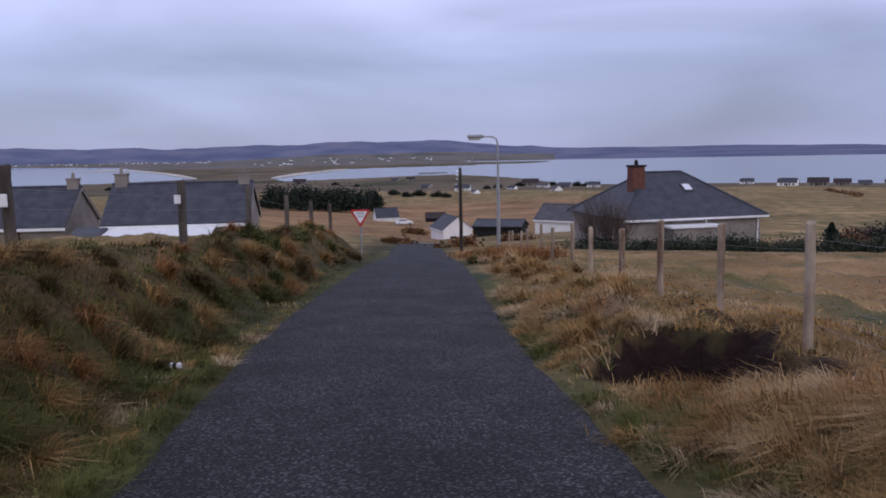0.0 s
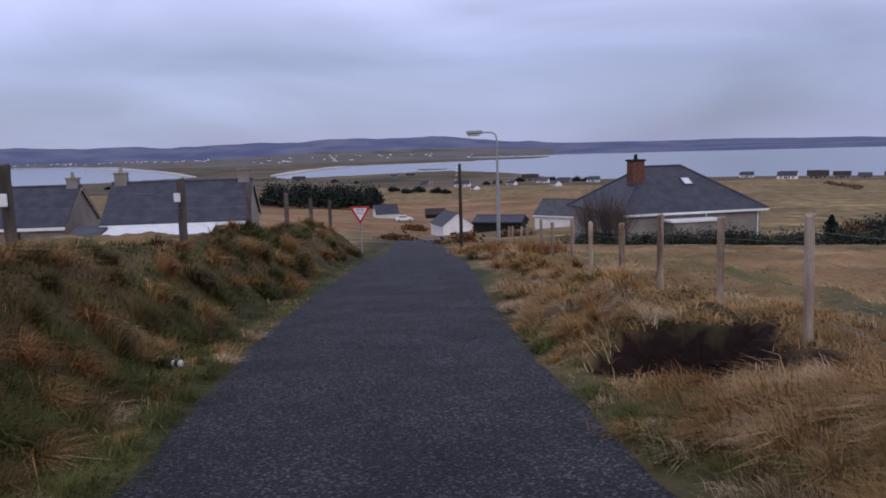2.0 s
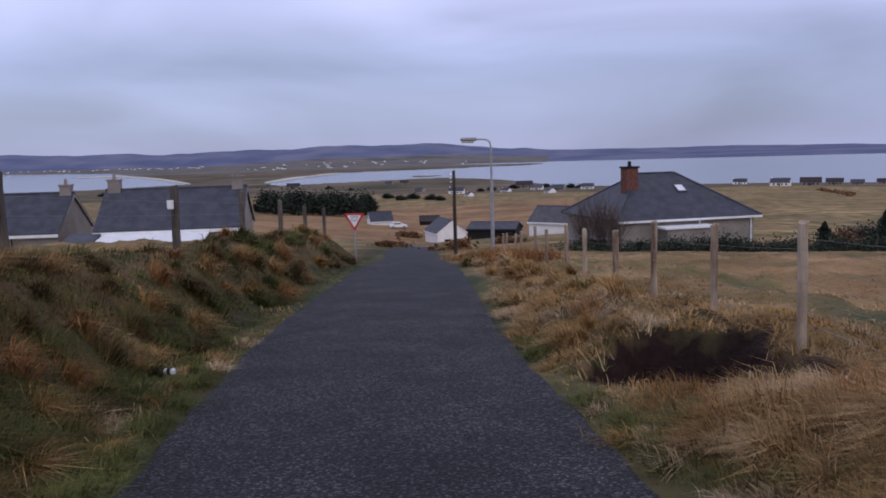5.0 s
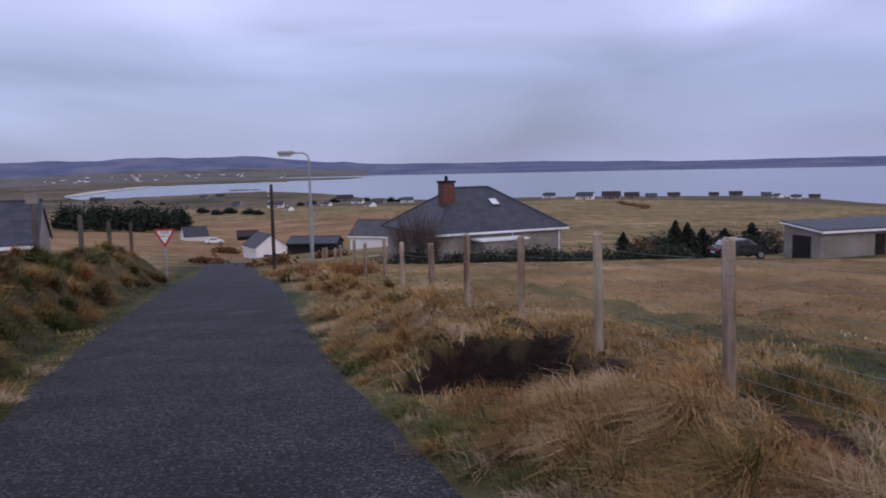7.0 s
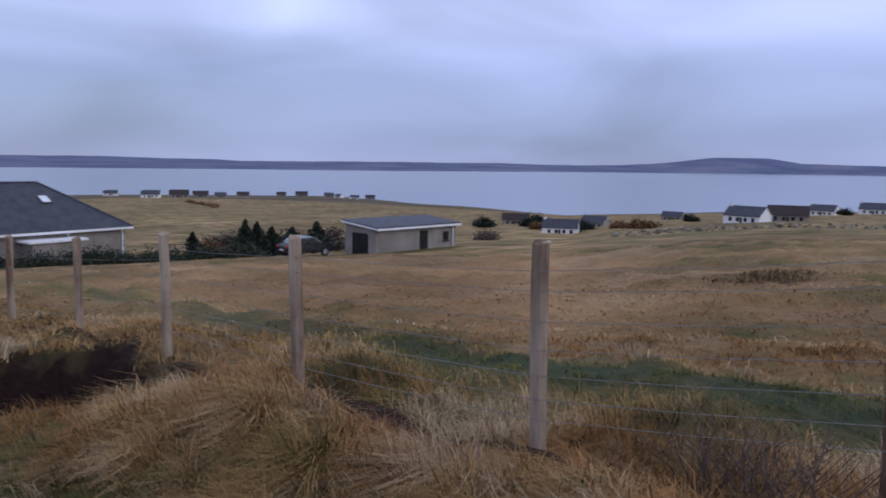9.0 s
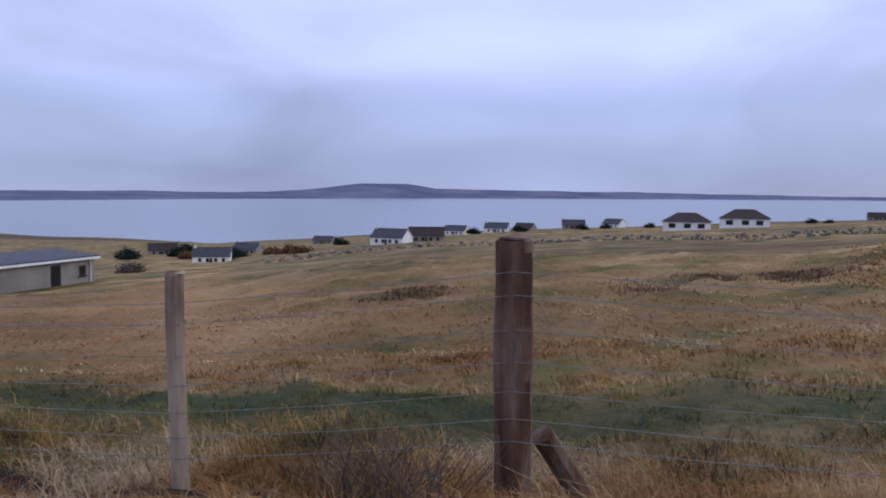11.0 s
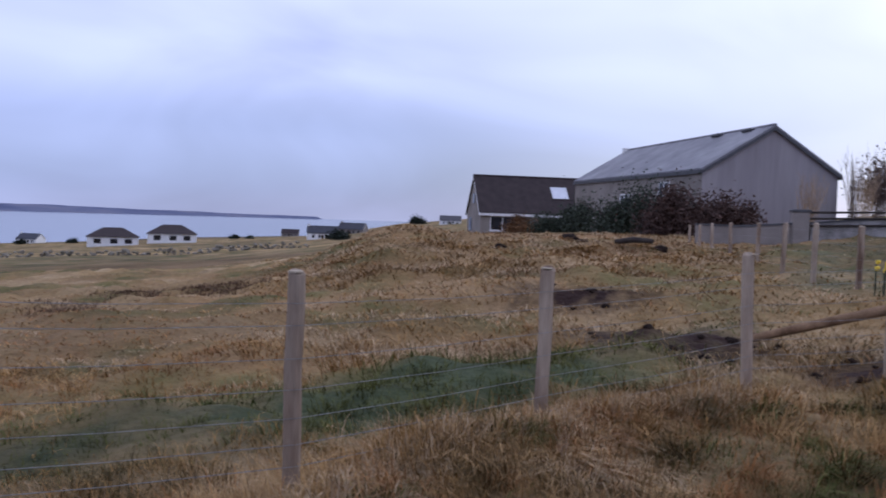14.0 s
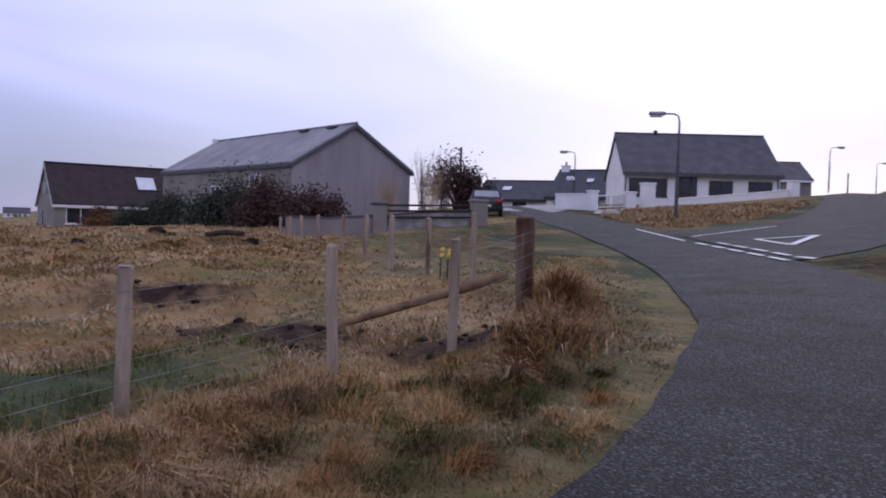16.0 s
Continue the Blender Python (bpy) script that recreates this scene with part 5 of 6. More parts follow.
def bm_mesh(bm):
    me = bpy.data.meshes.new("branchwork")
    bm.to_mesh(me)
    bm.free()
    return me


def twiggy(name, x, y, z, r, h, n, mat, label, seed, spread=0.5, girth=0.006):
    """A leafless shrub: many forking stems from one root."""
    q = random.Random(seed)
    t = thing(name, x, y, z, 0, label, "shrub")
    bm = bmesh.new()
    for k in range(n):
        a, s = q.uniform(0, math.tau), q.uniform(0.1, 1) * spread
        b = Vector((q.uniform(-.25, .25) * r, q.uniform(-.25, .25) * r, -0.05))
        tip = Vector((math.cos(a) * s * r * 2, math.sin(a) * s * r * 2, h * q.uniform(0.55, 1.05)))
        mid = b.lerp(tip, 0.5) + Vector((q.uniform(-.1, .1) * r, q.uniform(-.1, .1) * r, h * 0.08))
        tube(bm, [b, mid, tip], [girth, girth * 0.7, girth * 0.3], 3)
        for _ in range(3):
            f = q.uniform(0.35, 0.9)
            o = b.lerp(tip, f) if f > 0.5 else b.lerp(mid, f * 2)
            tube(bm, [o, o + Vector((q.uniform(-.3, .3) * r, q.uniform(-.3, .3) * r, h * q.uniform(0.1, 0.28)))], [girth * 0.5, girth * 0.2], 3)
    put("branchwork", bm_mesh(bm), mat, parent=t, kind="stuff")
    return t


# bushes before the byre
for k, (az, d, rx, rz, mat, lab) in enumerate(((113.2, 52, 2.2, 1.5, M_gorse, "low rusty shrub beside the brown-roofed house"), (115.8, 50, 2.4, 1.9, M_hedge, "dark evergreen shrub beside the grey shed"), (118.5, 46, 2.8, 2.7, M_hedge, "large dark evergreen shrub beside the grey shed"),
                                               (121.2, 42, 2.6, 2.7, M_hedge, "large dark evergreen shrub beside the grey shed"), (123.6, 39, 2.2, 2.6, M_redbush, "wine-red shrub before the grey shed"), (125.6, 38, 1.9, 2.5, M_redbush, "wine-red shrub before the grey shed"), (127.2, 39, 1.4, 1.9, M_redbush, "wine-red shrub before the grey shed"))):
    x, y = place(az, d)
    tree("shrub", x, y, ground_at(x, y), rx, rx * 0.9, rz, 10000, 0.085, mat, lab, "shrub", 20 + k, lumps=16)
# tree and palm-like shrubs right of the byre
x, y = place(136.5, 48)
tree("wind_bent_tree", x, y, 1.2, 2.1, 1.8, 3.1, 8000, 0.1, M_redbush, "wind-bent dark red-brown tree beside the shed", "tree", 41, trunk=1.5, lumps=15)
x, y = place(137.7, 49)
tree("evergreen_tree", x, y, 1.4, 1.3, 1.2, 2.3, 6000, 0.1, M_hedge, "dark evergreen tree leaning with the wind", "tree", 42, trunk=0.8, lumps=8)
for k, (az, d, h) in enumerate(((131.5, 36, 2.6), (134.7, 37, 2.7), (134.0, 42, 3.4), (135.4, 44, 3.6))):
    x, y = place(az, d)
    twiggy("pampas_grass" if k < 2 else "bare_shrub", x, y, ground_at(x, y), 0.9, h, 46, M_plume if k < 2 else M_twig, "tall straw-coloured pampas grass by the wall" if k < 2 else "tall bare shrub by the wall", 60 + k, 0.45, 0.012)
# hedge and conifers round the hip-roofed house and the shed
for k, (az, d, rx, rz) in enumerate(((10.6, 57, 2.2, 0.9), (14.2, 55, 2.4, 1.0), (16.8, 55.5, 2.4, 1.1), (19.3, 56, 2.4, 1.15), (21.8, 57, 2.4, 1.1), (24.4, 57, 2.4, 1.05), (26.8, 58, 2.2, 1.2), (29.0, 58, 2.2, 1.2))):
    x, y = place(az, d)
    tree("hedge_shrub", x, y, ground_at(x, y), rx, 1.3, rz * 1.25, 3600, 0.1, M_hedge, "clipped dark green hedge shrub beside the field", "hedge", 80 + k, lumps=20, group="hedge")
for k, (az, d, h, w) in enumerate(((26.0, 62, 2.3, 1.0), (29.5, 63, 3.2, 1.2), (30.3, 63.5, 3.0, 1.3), (31.3, 66, 2.6, 1.5), (32.7, 68, 2.5, 1.5), (34.4, 72, 2.8, 1.7))):
    x, y = place(az, d)
    tree("conifer", x, y, ground_at(x, y), w, w, h, 2600, 0.14, M_conifer, "dark green conifer beside the shed", "conifer", 100 + k, cone=True)
for k, (az, d, rx, rz, mat) in enumerate(((27.5, 66, 1.8, 1.7, M_gorse), (28.4, 70, 2.0, 2.1, M_twig), (31.0, 70, 2.4, 2.4, M_hedge), (33.6, 75, 2.4, 2.4, M_twig), (26.9, 68, 2.0, 2.0, M_redbush), (29.2, 68, 2.4, 2.1, M_hedge), (32.3, 71, 2.6, 2.2, M_redbush), (34.8, 70, 2.0, 1.8, M_hedge), (35.6, 74, 2.2, 2.2, M_twig), (46.5, 95, 2.2, 1.8, M_twig))):
    x, y = place(az, d)
    tree("shrub", x, y, ground_at(x, y), rx, rx, rz, 2200, 0.14, mat, "wind-clipped shrub near the shed", "shrub", 120 + k, lumps=10)
# bare trees at the hip-roofed house
for k, (az, d, h) in enumerate(((10.4, 58, 3.6), (11.6, 58.5, 4.2), (12.6, 56.5, 3.2))):
    x, y = place(az, d)
    twiggy("bare_tree", x, y, ground_at(x, y), 1.7, h, 110, M_twig, "bare grey-brown tree beside the hip-roofed house", 140 + k, 0.5, 0.014)
# dark copse
copse = None
for k in range(16):
    az, d = -12.0 + k * 0.47, 285 + 14 * math.sin(k * 2.3)
    x, y = place(az, d)
    z = ground_at(x, y)
    m = pose(x, y, z, 0, 0, k * 67)
    if copse is None:
        copse = tree("copse_tree", x, y, z, 4.4, 4.4, 6.8, 2600, 0.55, M_conifer, "dark wind-clipped tree of a dense copse", "tree", 160, trunk=1.2, lumps=16, group="copse")
    else:
        copy_thing(copse, m)
for k, (az, el, s) in enumerate(((-16.9, -2.2, .6), (-13.5, -2.8, .6), (-3.4, -3.1, .5), (-1.6, -3.2, .55), (-.4, -3.3, .5), (49.8, -4.6, .45), (46.3, -4.7, .35), (52.6, -4.9, .25), (73.2, -2.9, .4), (69.9, -3.1, .4), (5.6, -2.65, .6), (9.5, -2.7, .6), (99.6, -1.9, .3), (105.2, -.6, .35), (4.0, -2.75, .5), (-7.5, -2.3, .5), (-2.5, -3.25, .45), (0.3, -3.35, .4), (6.8, -2.6, .5), (7.8, -2.62, .55), (10.2, -2.7, .5), (3.2, -2.8, .4), (-6.0, -2.45, .4), (-15.8, -2.3, .5), (-18.5, -2.2, .5), (-20.5, -2.25, .45), (-22.5, -2.2, .5), (-24.2, -2.25, .5), (53.4, -4.7, .3), (60.5, -3.9, .3), (77.6, -2.7, .35), (79.2, -2.6, .3), (82.2, -2.5, .3), (92.4, -2.0, .3))):
    x, y, z, d = on_ground(az, el)
    c = copy_thing(copse, pose(x, y, z, 0, 0, k * 50))
    c.scale = (s * 1.9, s * 1.9, s * 0.9)
    tagged(c, "dark wind-clipped tree near shore houses", "tree", "shore trees")
for k, (az, el) in enumerate(((50.2, -4.75), (51.0, -4.78), (55.6, -4.5), (56.8, -4.47), (57.8, -4.45), (93.5, -1.95), (-2.0, -5.9), (-3.0, -6.6), (1.0, -7.1), (5.5, -6.5))):
    x, y, z, d = on_ground(az, el, 60)
    s = 1.0 if d < 150 else 1.6
    tree("gorse_bush", x, y, z, 2.4 * s, 1.6 * s, 1.2 * s, 900, 0.2 * s, M_gorse if k not in (5,) else M_hedge, "low rusty gorse bush in the fields", "bush", 200 + k, lumps=8, limbs=2)
# dead rushes beside the lane and the field, and a bare bush at the strainer
for k, (az, d) in enumerate(((66.5, 3.3), (69.5, 3.2), (63.5, 3.5))):
    x, y = place(az, d)
    twiggy("bare_bush", x, y, ground_at(x, y), 0.34, 0.40, 26, M_twig, "small leafless bush at the foot of the fence", 240 + k, 0.55, 0.0035)


# ---------------------------------------------------------------- walls, gate, cars
def wall_run(name, pts, h, t, mat, label, coping=None, kind="wall"):
    """A wall through ground points, with thickness, sunk at its foot, and a coping."""
    w = thing(name, *pts[0], 0, 0, label, "wall")
    base = Vector(pts[0])
    for p, q in zip(pts, pts[1:]):
        p, q = Vector(p), Vector(q)
        u = (q - p).normalized()
        n = Vector((-u.y, u.x)) * t / 2
        zp, zq = hz(*p), hz(*q)
        for nm, lo, hi, k, mt in (("wall_body", -0.5, h, 1.0, mat), ("coping", h + 0.004, h + 0.07, 1.35, coping)):
            if mt is None:
                continue
            bm = bmesh.new()
            vs = []
            for c, zz in ((p, zp), (q, zq)):
                for sgn in (-1, 1):
                    for dz in (lo, hi):
                        vs.append(bm.verts.new((c.x - base.x + sgn * n.x * k, c.y - base.y + sgn * n.y * k, zz + dz)))
            for f in ((0, 1, 3, 2), (4, 6, 7, 5), (0, 4, 5, 1), (2, 3, 7, 6), (1, 5, 7, 3), (0, 2, 6, 4)):
                bm.faces.new([vs[i] for i in f])
            part(nm, bm, mt, w)
    return w


def pier(x, y, h, w, mat, label, cap=None):
    p = thing("pier", x, y, hz(x, y), 30, label, "pier")
    part("shaft", boxed(-w / 2, -w / 2, -0.5, w / 2, w / 2, h, bevel=0.01), mat, p)
    part("cap", boxed(-w / 2 - 0.05, -w / 2 - 0.05, h + 0.002, w / 2 + 0.05, w / 2 + 0.05, h + 0.1, bevel=0.02), cap or mat, p)


# garden wall of the byre
g = [place(124.6, 31), place(127.5, 31.5), place(130.9, 32)]
wall_run("garden_wall", g, 0.62, 0.2, M_dash, "low grey rendered garden wall with dark coping", M_darksteel)
pier(*place(131.0, 32), 1.05, 0.55, M_dash, "grey rendered gate pier with cap", M_darksteel)
pier(*place(138.0, 33), 0.95, 0.6, M_dash, "grey rendered gate pier by the road", M_dash)
g = [place(131.6, 32), place(134.5, 32.4), place(137.4, 33)]
wall_run("garden_wall", g, 0.6, 0.2, M_stone, "low dark stone garden wall", M_darksteel)
G = thing("field_gate", *place(131.6, 31.8), hz(*place(131.6, 31.8)), 0, "dark wooden rail gate between grey piers", "gate")
a, b = Vector(place(131.6, 31.8)), Vector(place(137.4, 32.8))
for zz in (0.55, 0.8, 1.02):
    part("rail", tube(bmesh.new(), [(0, 0, zz), (b.x - a.x, b.y - a.y, zz + 0.1)], 0.04, 6), M_pole, G)

# white yard walls and gate of the bungalow
front_wall = [place(150.0, 52), place(153, 54.5), place(156, 57), place(158.6, 60)]
wall_run("yard_wall", front_wall, 0.42, 0.2, M_white, "low white painted yard wall of the bungalow", M_trim)
pier(*place(149.6, 51.6), 1.45, 0.7, M_white, "white painted wall pier")
pier(*place(148.4, 50.8), 0.95, 0.6, M_white, "white painted gate pier")
pier(*place(158.8, 60), 1.0, 0.6, M_white, "white painted pier at the wall's end")
pier(*place(145.9, 49.5), 1.1, 0.5, M_white, "white painted gate pier")
wall_run("yard_wall", [place(143.4, 52), place(145.8, 49.7)], 0.95, 0.2, M_white, "white painted wall beside the yard gate", M_trim)
G = thing("yard_gate", *place(146.1, 49.6), hz(*place(146.1, 49.6)), 0, "white metal double gate with dark infill", "gate")
a, b = Vector(place(146.1, 49.6)), Vector(place(148.2, 50.7))
rise = hz(*b) - hz(*a)
for half in (0, 1):
    p, q = a.lerp(b, 0.5 * half) - a, a.lerp(b, 0.5 * half + 0.49) - a
    for zz in (0.15, 0.85):
        part("rail", tube(bmesh.new(), [(p.x, p.y, zz + rise * 0.5 * half), (q.x, q.y, zz + rise * (0.5 * half + 0.5))], 0.035, 6), M_trim, G)
    for k in range(8):
        c = p.lerp(q, k / 7)
        zb = rise * (0.5 * half + 0.5 * k / 7)
        part("bar", tube(bmesh.new(), [(c.x, c.y, 0.15 + zb), (c.x, c.y, 0.85 + zb)], 0.03 if k in (0, 7) else 0.018, 5), M_trim if k in (0, 7) else M_darksteel, G)
# paved yards before the white houses
M_gravel = material("pale_gravel", tones((0.26, 0.25, 0.24), (0.38, 0.37, 0.35)), scale=1.5, rough=1.0, fine=(20, 0.3))
for name, quad in (("pavement_yard", [place(139.5, 50), place(143.4, 46.5), place(145.6, 56), place(140.3, 66)]), ("pavement_gateway", [place(146.2, 49.2), place(148.2, 50.2), place(147.8, 44.5), place(146.0, 43)])):
    s = np.linspace(0, 1, 10)
    q = np.array(quad)
    pts = [[(q[0] * (1 - i) + q[1] * i) * (1 - j) + (q[3] * (1 - i) + q[2] * i) * j for i in s] for j in s]
    pts = np.array(pts)
    z = height(pts[..., 0], pts[..., 1]) + 0.06
    put(name, mesh_grid(name, np.concatenate([pts, z[..., None]], -1)), M_gravel, "pale gravel yard before the white houses", "yard", "structure")
# rough stone wall up the far side of the side road
wall_run("roadside_wall", [place(169.5, 46), place(166.9, 58), place(164.6, 75)], 0.5, 0.5, M_stone, "rough grey roadside wall with grass at its foot")
# field walls beyond the field
def rubble(run, h, seed, label, big=1.0, mat=None):
    """A tumbled dry-stone bank: stones of many sizes heaped along a line."""
    q = random.Random(seed)
    t = thing("field_wall", *run[0], ground_at(*run[0]), 0, label, "wall")
    o = t.matrix_world.translation
    bm = bmesh.new()
    for p, r in zip(run, run[1:]):
        p, r = Vector(p), Vector(r)
        n = int((r - p).length / (0.22 * big))
        for k in range(n):
            c = p.lerp(r, (k + q.random()) / n) + Vector((q.gauss(0, 0.25), q.gauss(0, 0.25))) * big
            s = q.uniform(0.14, 0.34) * big
            z = ground_at(*c) + q.uniform(0, 1) ** 1.5 * h
            vs = bmesh.ops.create_cube(bm, size=1)["verts"]
            m = Matrix.Translation((c.x - o.x, c.y - o.y, z - o.z)) @ Euler((q.uniform(-.5, .5), q.uniform(-.5, .5), q.uniform(0, 3))).to_matrix().to_4x4() @ Matrix.Diagonal((s * 1.5, s * 1.1, s, 1))
            for v in vs:
                v.co = m @ (v.co * q.uniform(0.75, 1.15))
    me = bm_mesh(bm)
    put("stones", me, mat or M_rubble, parent=t, kind="stuff")


M_rubble = material("lichened_rubble", tones((0.16, 0.145, 0.11), (0.28, 0.25, 0.20)), scale=1.0, rough=0.95, island=0.35, fine=(6, 0.3))
rubble([place(55, 96), place(62, 100), place(70, 104)], 0.55, 1, "tumbled pale stone wall across the grazing")
rubble([place(70, 104), place(78, 104), place(85, 100)], 0.6, 2, "tumbled pale stone wall across the grazing")
rubble([place(85, 100), place(92, 96), place(97.5, 92)], 0.7, 3, "tumbled pale stone wall across the grazing")
x1, y1, _, _ = on_ground(25.6, -3.05, 200)
x2, y2, _, _ = on_ground(27.5, -3.45, 200)
rubble([(x1, y1), ((x1 + x2) / 2 + 4, (y1 + y2) / 2), (x2, y2)], 1.2, 4, "dark overgrown field wall on the far slope", 3.2, M_gorse)


def car(x, y, z, turn, paint_mat, label, scale=1.0):
    c = thing("car", x, y, z, turn, label, "car")
    side = [(-2.05, 0.35), (-2.1, 0.75), (-1.95, 0.98), (-1.55, 1.02), (-1.2, 1.45), (0.4, 1.5), (1.05, 1.02), (1.9, 0.9), (2.1, 0.7), (2.1, 0.35)]
    bm = prism(bmesh.new(), side, -0.84, 0.84)
    for v in bm.verts:
        if v.co.z > 1.1:
            v.co.y *= 0.86
    bmesh.ops.bevel(bm, geom=list(bm.edges), offset=0.05, segments=2, affect="EDGES")
    part("body", bm, paint_mat, c)
    for s in (-1, 1):
        bm = bmesh.new()
        vs = [bm.verts.new(p) for p in ((-1.38, s * 0.842, 1.06), (0.72, s * 0.842, 1.06), (0.3, s * 0.765, 1.4), (-1.12, s * 0.765, 1.4))]
        bm.faces.new(vs)
        bmesh.ops.solidify(bm, geom=bm.faces[:], thickness=0.02)
        part("side_window", bm, M_glass, c)
        for xx in (-1.3, 1.3):
            w = part("wheel", tube(bmesh.new(), [(xx, s * 0.66, 0.32), (xx, s * 0.86, 0.32)], 0.32, 16), M_tyre, c)
            part("rim", tube(bmesh.new(), [(xx, s * 0.861, 0.32), (xx, s * 0.875, 0.32)], 0.2, 12), M_steel, w)
        part("tail_light", boxed(-2.12, s * 0.62 - 0.14, 0.78, -2.03, s * 0.62 + 0.14, 0.92, bevel=0.02), M_red, c)
        part("headlight", boxed(2.02, s * 0.6 - 0.16, 0.66, 2.11, s * 0.6 + 0.16, 0.8, bevel=0.02), M_lens, c)
    bm = bmesh.new()
    vs = [bm.verts.new(p) for p in ((-1.56, -0.66, 1.08), (-1.56, 0.66, 1.08), (-1.27, 0.6, 1.4), (-1.27, -0.6, 1.4))]
    bm.faces.new(vs)
    bmesh.ops.solidify(bm, geom=bm.faces[:], thickness=0.03)
    part("rear_window", bm, M_skylight, c)
    part("plate", boxed(-2.125, -0.25, 0.55, -2.1, 0.25, 0.66), M_trim, c)
    part("bumper", boxed(-2.16, -0.8, 0.36, -2.0, 0.8, 0.56, bevel=0.04), M_tyre, c)
    return c


x, y = place(138.5, 44)
car(x, y, hz(x, y) - 0.12, 48, M_carblack, "dark blue estate car parked beside the road")
x, y = place(33.6, 62.5)
car(x, y, ground_at(x, y) + 0.05, 0, M_carblack, "black car parked beside the long shed")
x, y, z, d = on_ground(-2.75, -5.25, 120)
car(x, y, z + 0.05, -10, M_trim, "white car parked below the lane")

# ---------------------------------------------------------------- small things on the ground
x, y, _, _ = on_ground(-19.05, -14.8, 3, 15)
can = thing("drink_can", x, y, ground_at(x, y) + 0.04, 20, "crushed white and dark drink can in the verge", "can")
bm = tube(bmesh.new(), [(-0.06, 0, 0.05), (-0.052, 0, 0.052), (0, 0.005, 0.05), (0.05, 0, 0.06), (0.058, 0, 0.06)], [0.026, 0.034, 0.031, 0.034, 0.025], 12)
part("body", bm, M_trim, can)
part("band", tube(bmesh.new(), [(-0.02, 0.003, 0.0515), (0.025, 0.003, 0.0548)], [0.0335, 0.0345], 12), M_black, can)
rng = random.Random(11)


def lump(name, x, y, r, mat, label, category, group=""):
    bm = bmesh.new()
    bmesh.ops.create_icosphere(bm, subdivisions=2, radius=r)
    o = Vector((x * 3.1, y * 2.7, 0))
    for v in bm.verts:
        v.co = v.co * (1 + 0.45 * noise.noise(v.co / r * 1.3 + o) + 0.2 * noise.noise(v.co / r * 3.5 + o))
        v.co.z *= 0.6
    ob = finish(name, bm, mat)
    ob.location = (x, y, ground_at(x, y) + r * 0.12)
    return tagged(ob, label, category, group)


def clod(x, y, r):
    return lump("peat_clod", x, y, r * 0.65, M_earth, "dark lump of freshly turned peat", "clod", "turned peat")


for k in range(26):
    a = rng.uniform(0, math.tau)
    r = rng.uniform(0.35, 0.75)
    clod(2.3 + 0.6 * math.cos(a) * r * 1.2, 7.5 + 0.8 * math.sin(a) * r * 1.2, rng.uniform(0.04, 0.11))
for k in range(34):
    y = rng.uniform(1.5, 11)
    clod(3.1 + rng.gauss(0, 0.25), y, rng.uniform(0.025, 0.07))
for az, d, s in ((117.5, 12.5, 1.1), (121, 9.3, 0.9), (126, 9.0, 0.9), (136.5, 8.2, 0.7), (139, 8.8, 0.6)):
    for k in range(13):
        x, y = place(az, d)
        clod(x + rng.gauss(0, s * 0.5), y + rng.gauss(0, s * 0.4), rng.uniform(0.03, 0.10))
for az, d, r in ((114.5, 24, .28), (116.2, 24.5, .4), (117.2, 24, .3), (111.5, 21, .22), (122.4, 23, .25)):
    lump("boulder", *place(az, d), r * 0.8, M_earth, "dark weathered boulder in rough grass", "boulder", "boulders")
a, b = Vector(place(119.4, 22.5)), Vector(place(121.9, 22))
tagged(finish("fallen_branch", tube(bmesh.new(), [(*a, ground_at(*a) + 0.1), (*a.lerp(b, .5), ground_at(*a.lerp(b, .5)) + 0.22), (*b, ground_at(*b) + 0.3)], [0.07, 0.08, 0.06], 8), M_pole), "dark fallen branch lying in rough grass", "branch")
for k, (dx, dy) in enumerate(((0, 0), (.1, .05), (-.08, .06), (.05, -.08), (.16, -.02))):
    x, y = place(136.05, 13.2)
    f = thing("daffodil", x + dx, y + dy, ground_at(x + dx, y + dy), 0, "yellow daffodil flowering in the grass", "flower", "daffodils")
    part("stem", tube(bmesh.new(), [(0, 0, -0.05), (0, 0, 0.34 + 0.03 * k)], 0.008, 5), M_hedge, f)
    part("flower", tube(bmesh.new(), [(0, 0, 0.34 + 0.03 * k), (0, -0.02, 0.37 + 0.03 * k), (0, -0.05, 0.375 + 0.03 * k)], [0.012, 0.036, 0.03], 8), M_yellow, f)

for k, (az, d, h) in enumerate(((47.5, 3.5, .42), (49.0, 3.3, .36), (103, 3.4, .3), (88.5, 3.3, .3), (118, 4.2, .28))):
    x, y = place(az, d)
    twiggy("dry_stalk", x, y, ground_at(x, y), 0.12, h, 5, M_plume, "thin dry seed stalk standing by the fence", 300 + k, 0.4, 0.0025)

# ---------------------------------------------------------------- grass
def grass_material(name, stops):
    return material(name, stops, scale=0.8, detail=5, rough=0.9, island=0.4, spec=0.1)


M_g_straw = grass_material("dead_straw_grass", [(0.34, (0.17, 0.09, 0.03)), (0.46, (0.27, 0.155, 0.055)), (0.58, (0.36, 0.225, 0.095)), (0.7, (0.44, 0.30, 0.15))])
M_g_green = grass_material("green_grass", tones((0.052, 0.062, 0.017), (0.13, 0.128, 0.04)))
M_g_rust = grass_material("rust_moor_grass", tones((0.18, 0.082, 0.03), (0.32, 0.16, 0.062)))
# olive grass with the shade of the bank face and verge in its colour
M_g_dark = grass_material("olive_grass_shaded", [(0.36, (0.042, 0.037, 0.014)), (0.5, (0.082, 0.06, 0.023)), (0.64, (0.14, 0.088, 0.036))])
M_g_rush = grass_material("brown_rush", tones((0.085, 0.052, 0.032), (0.16, 0.10, 0.06)))
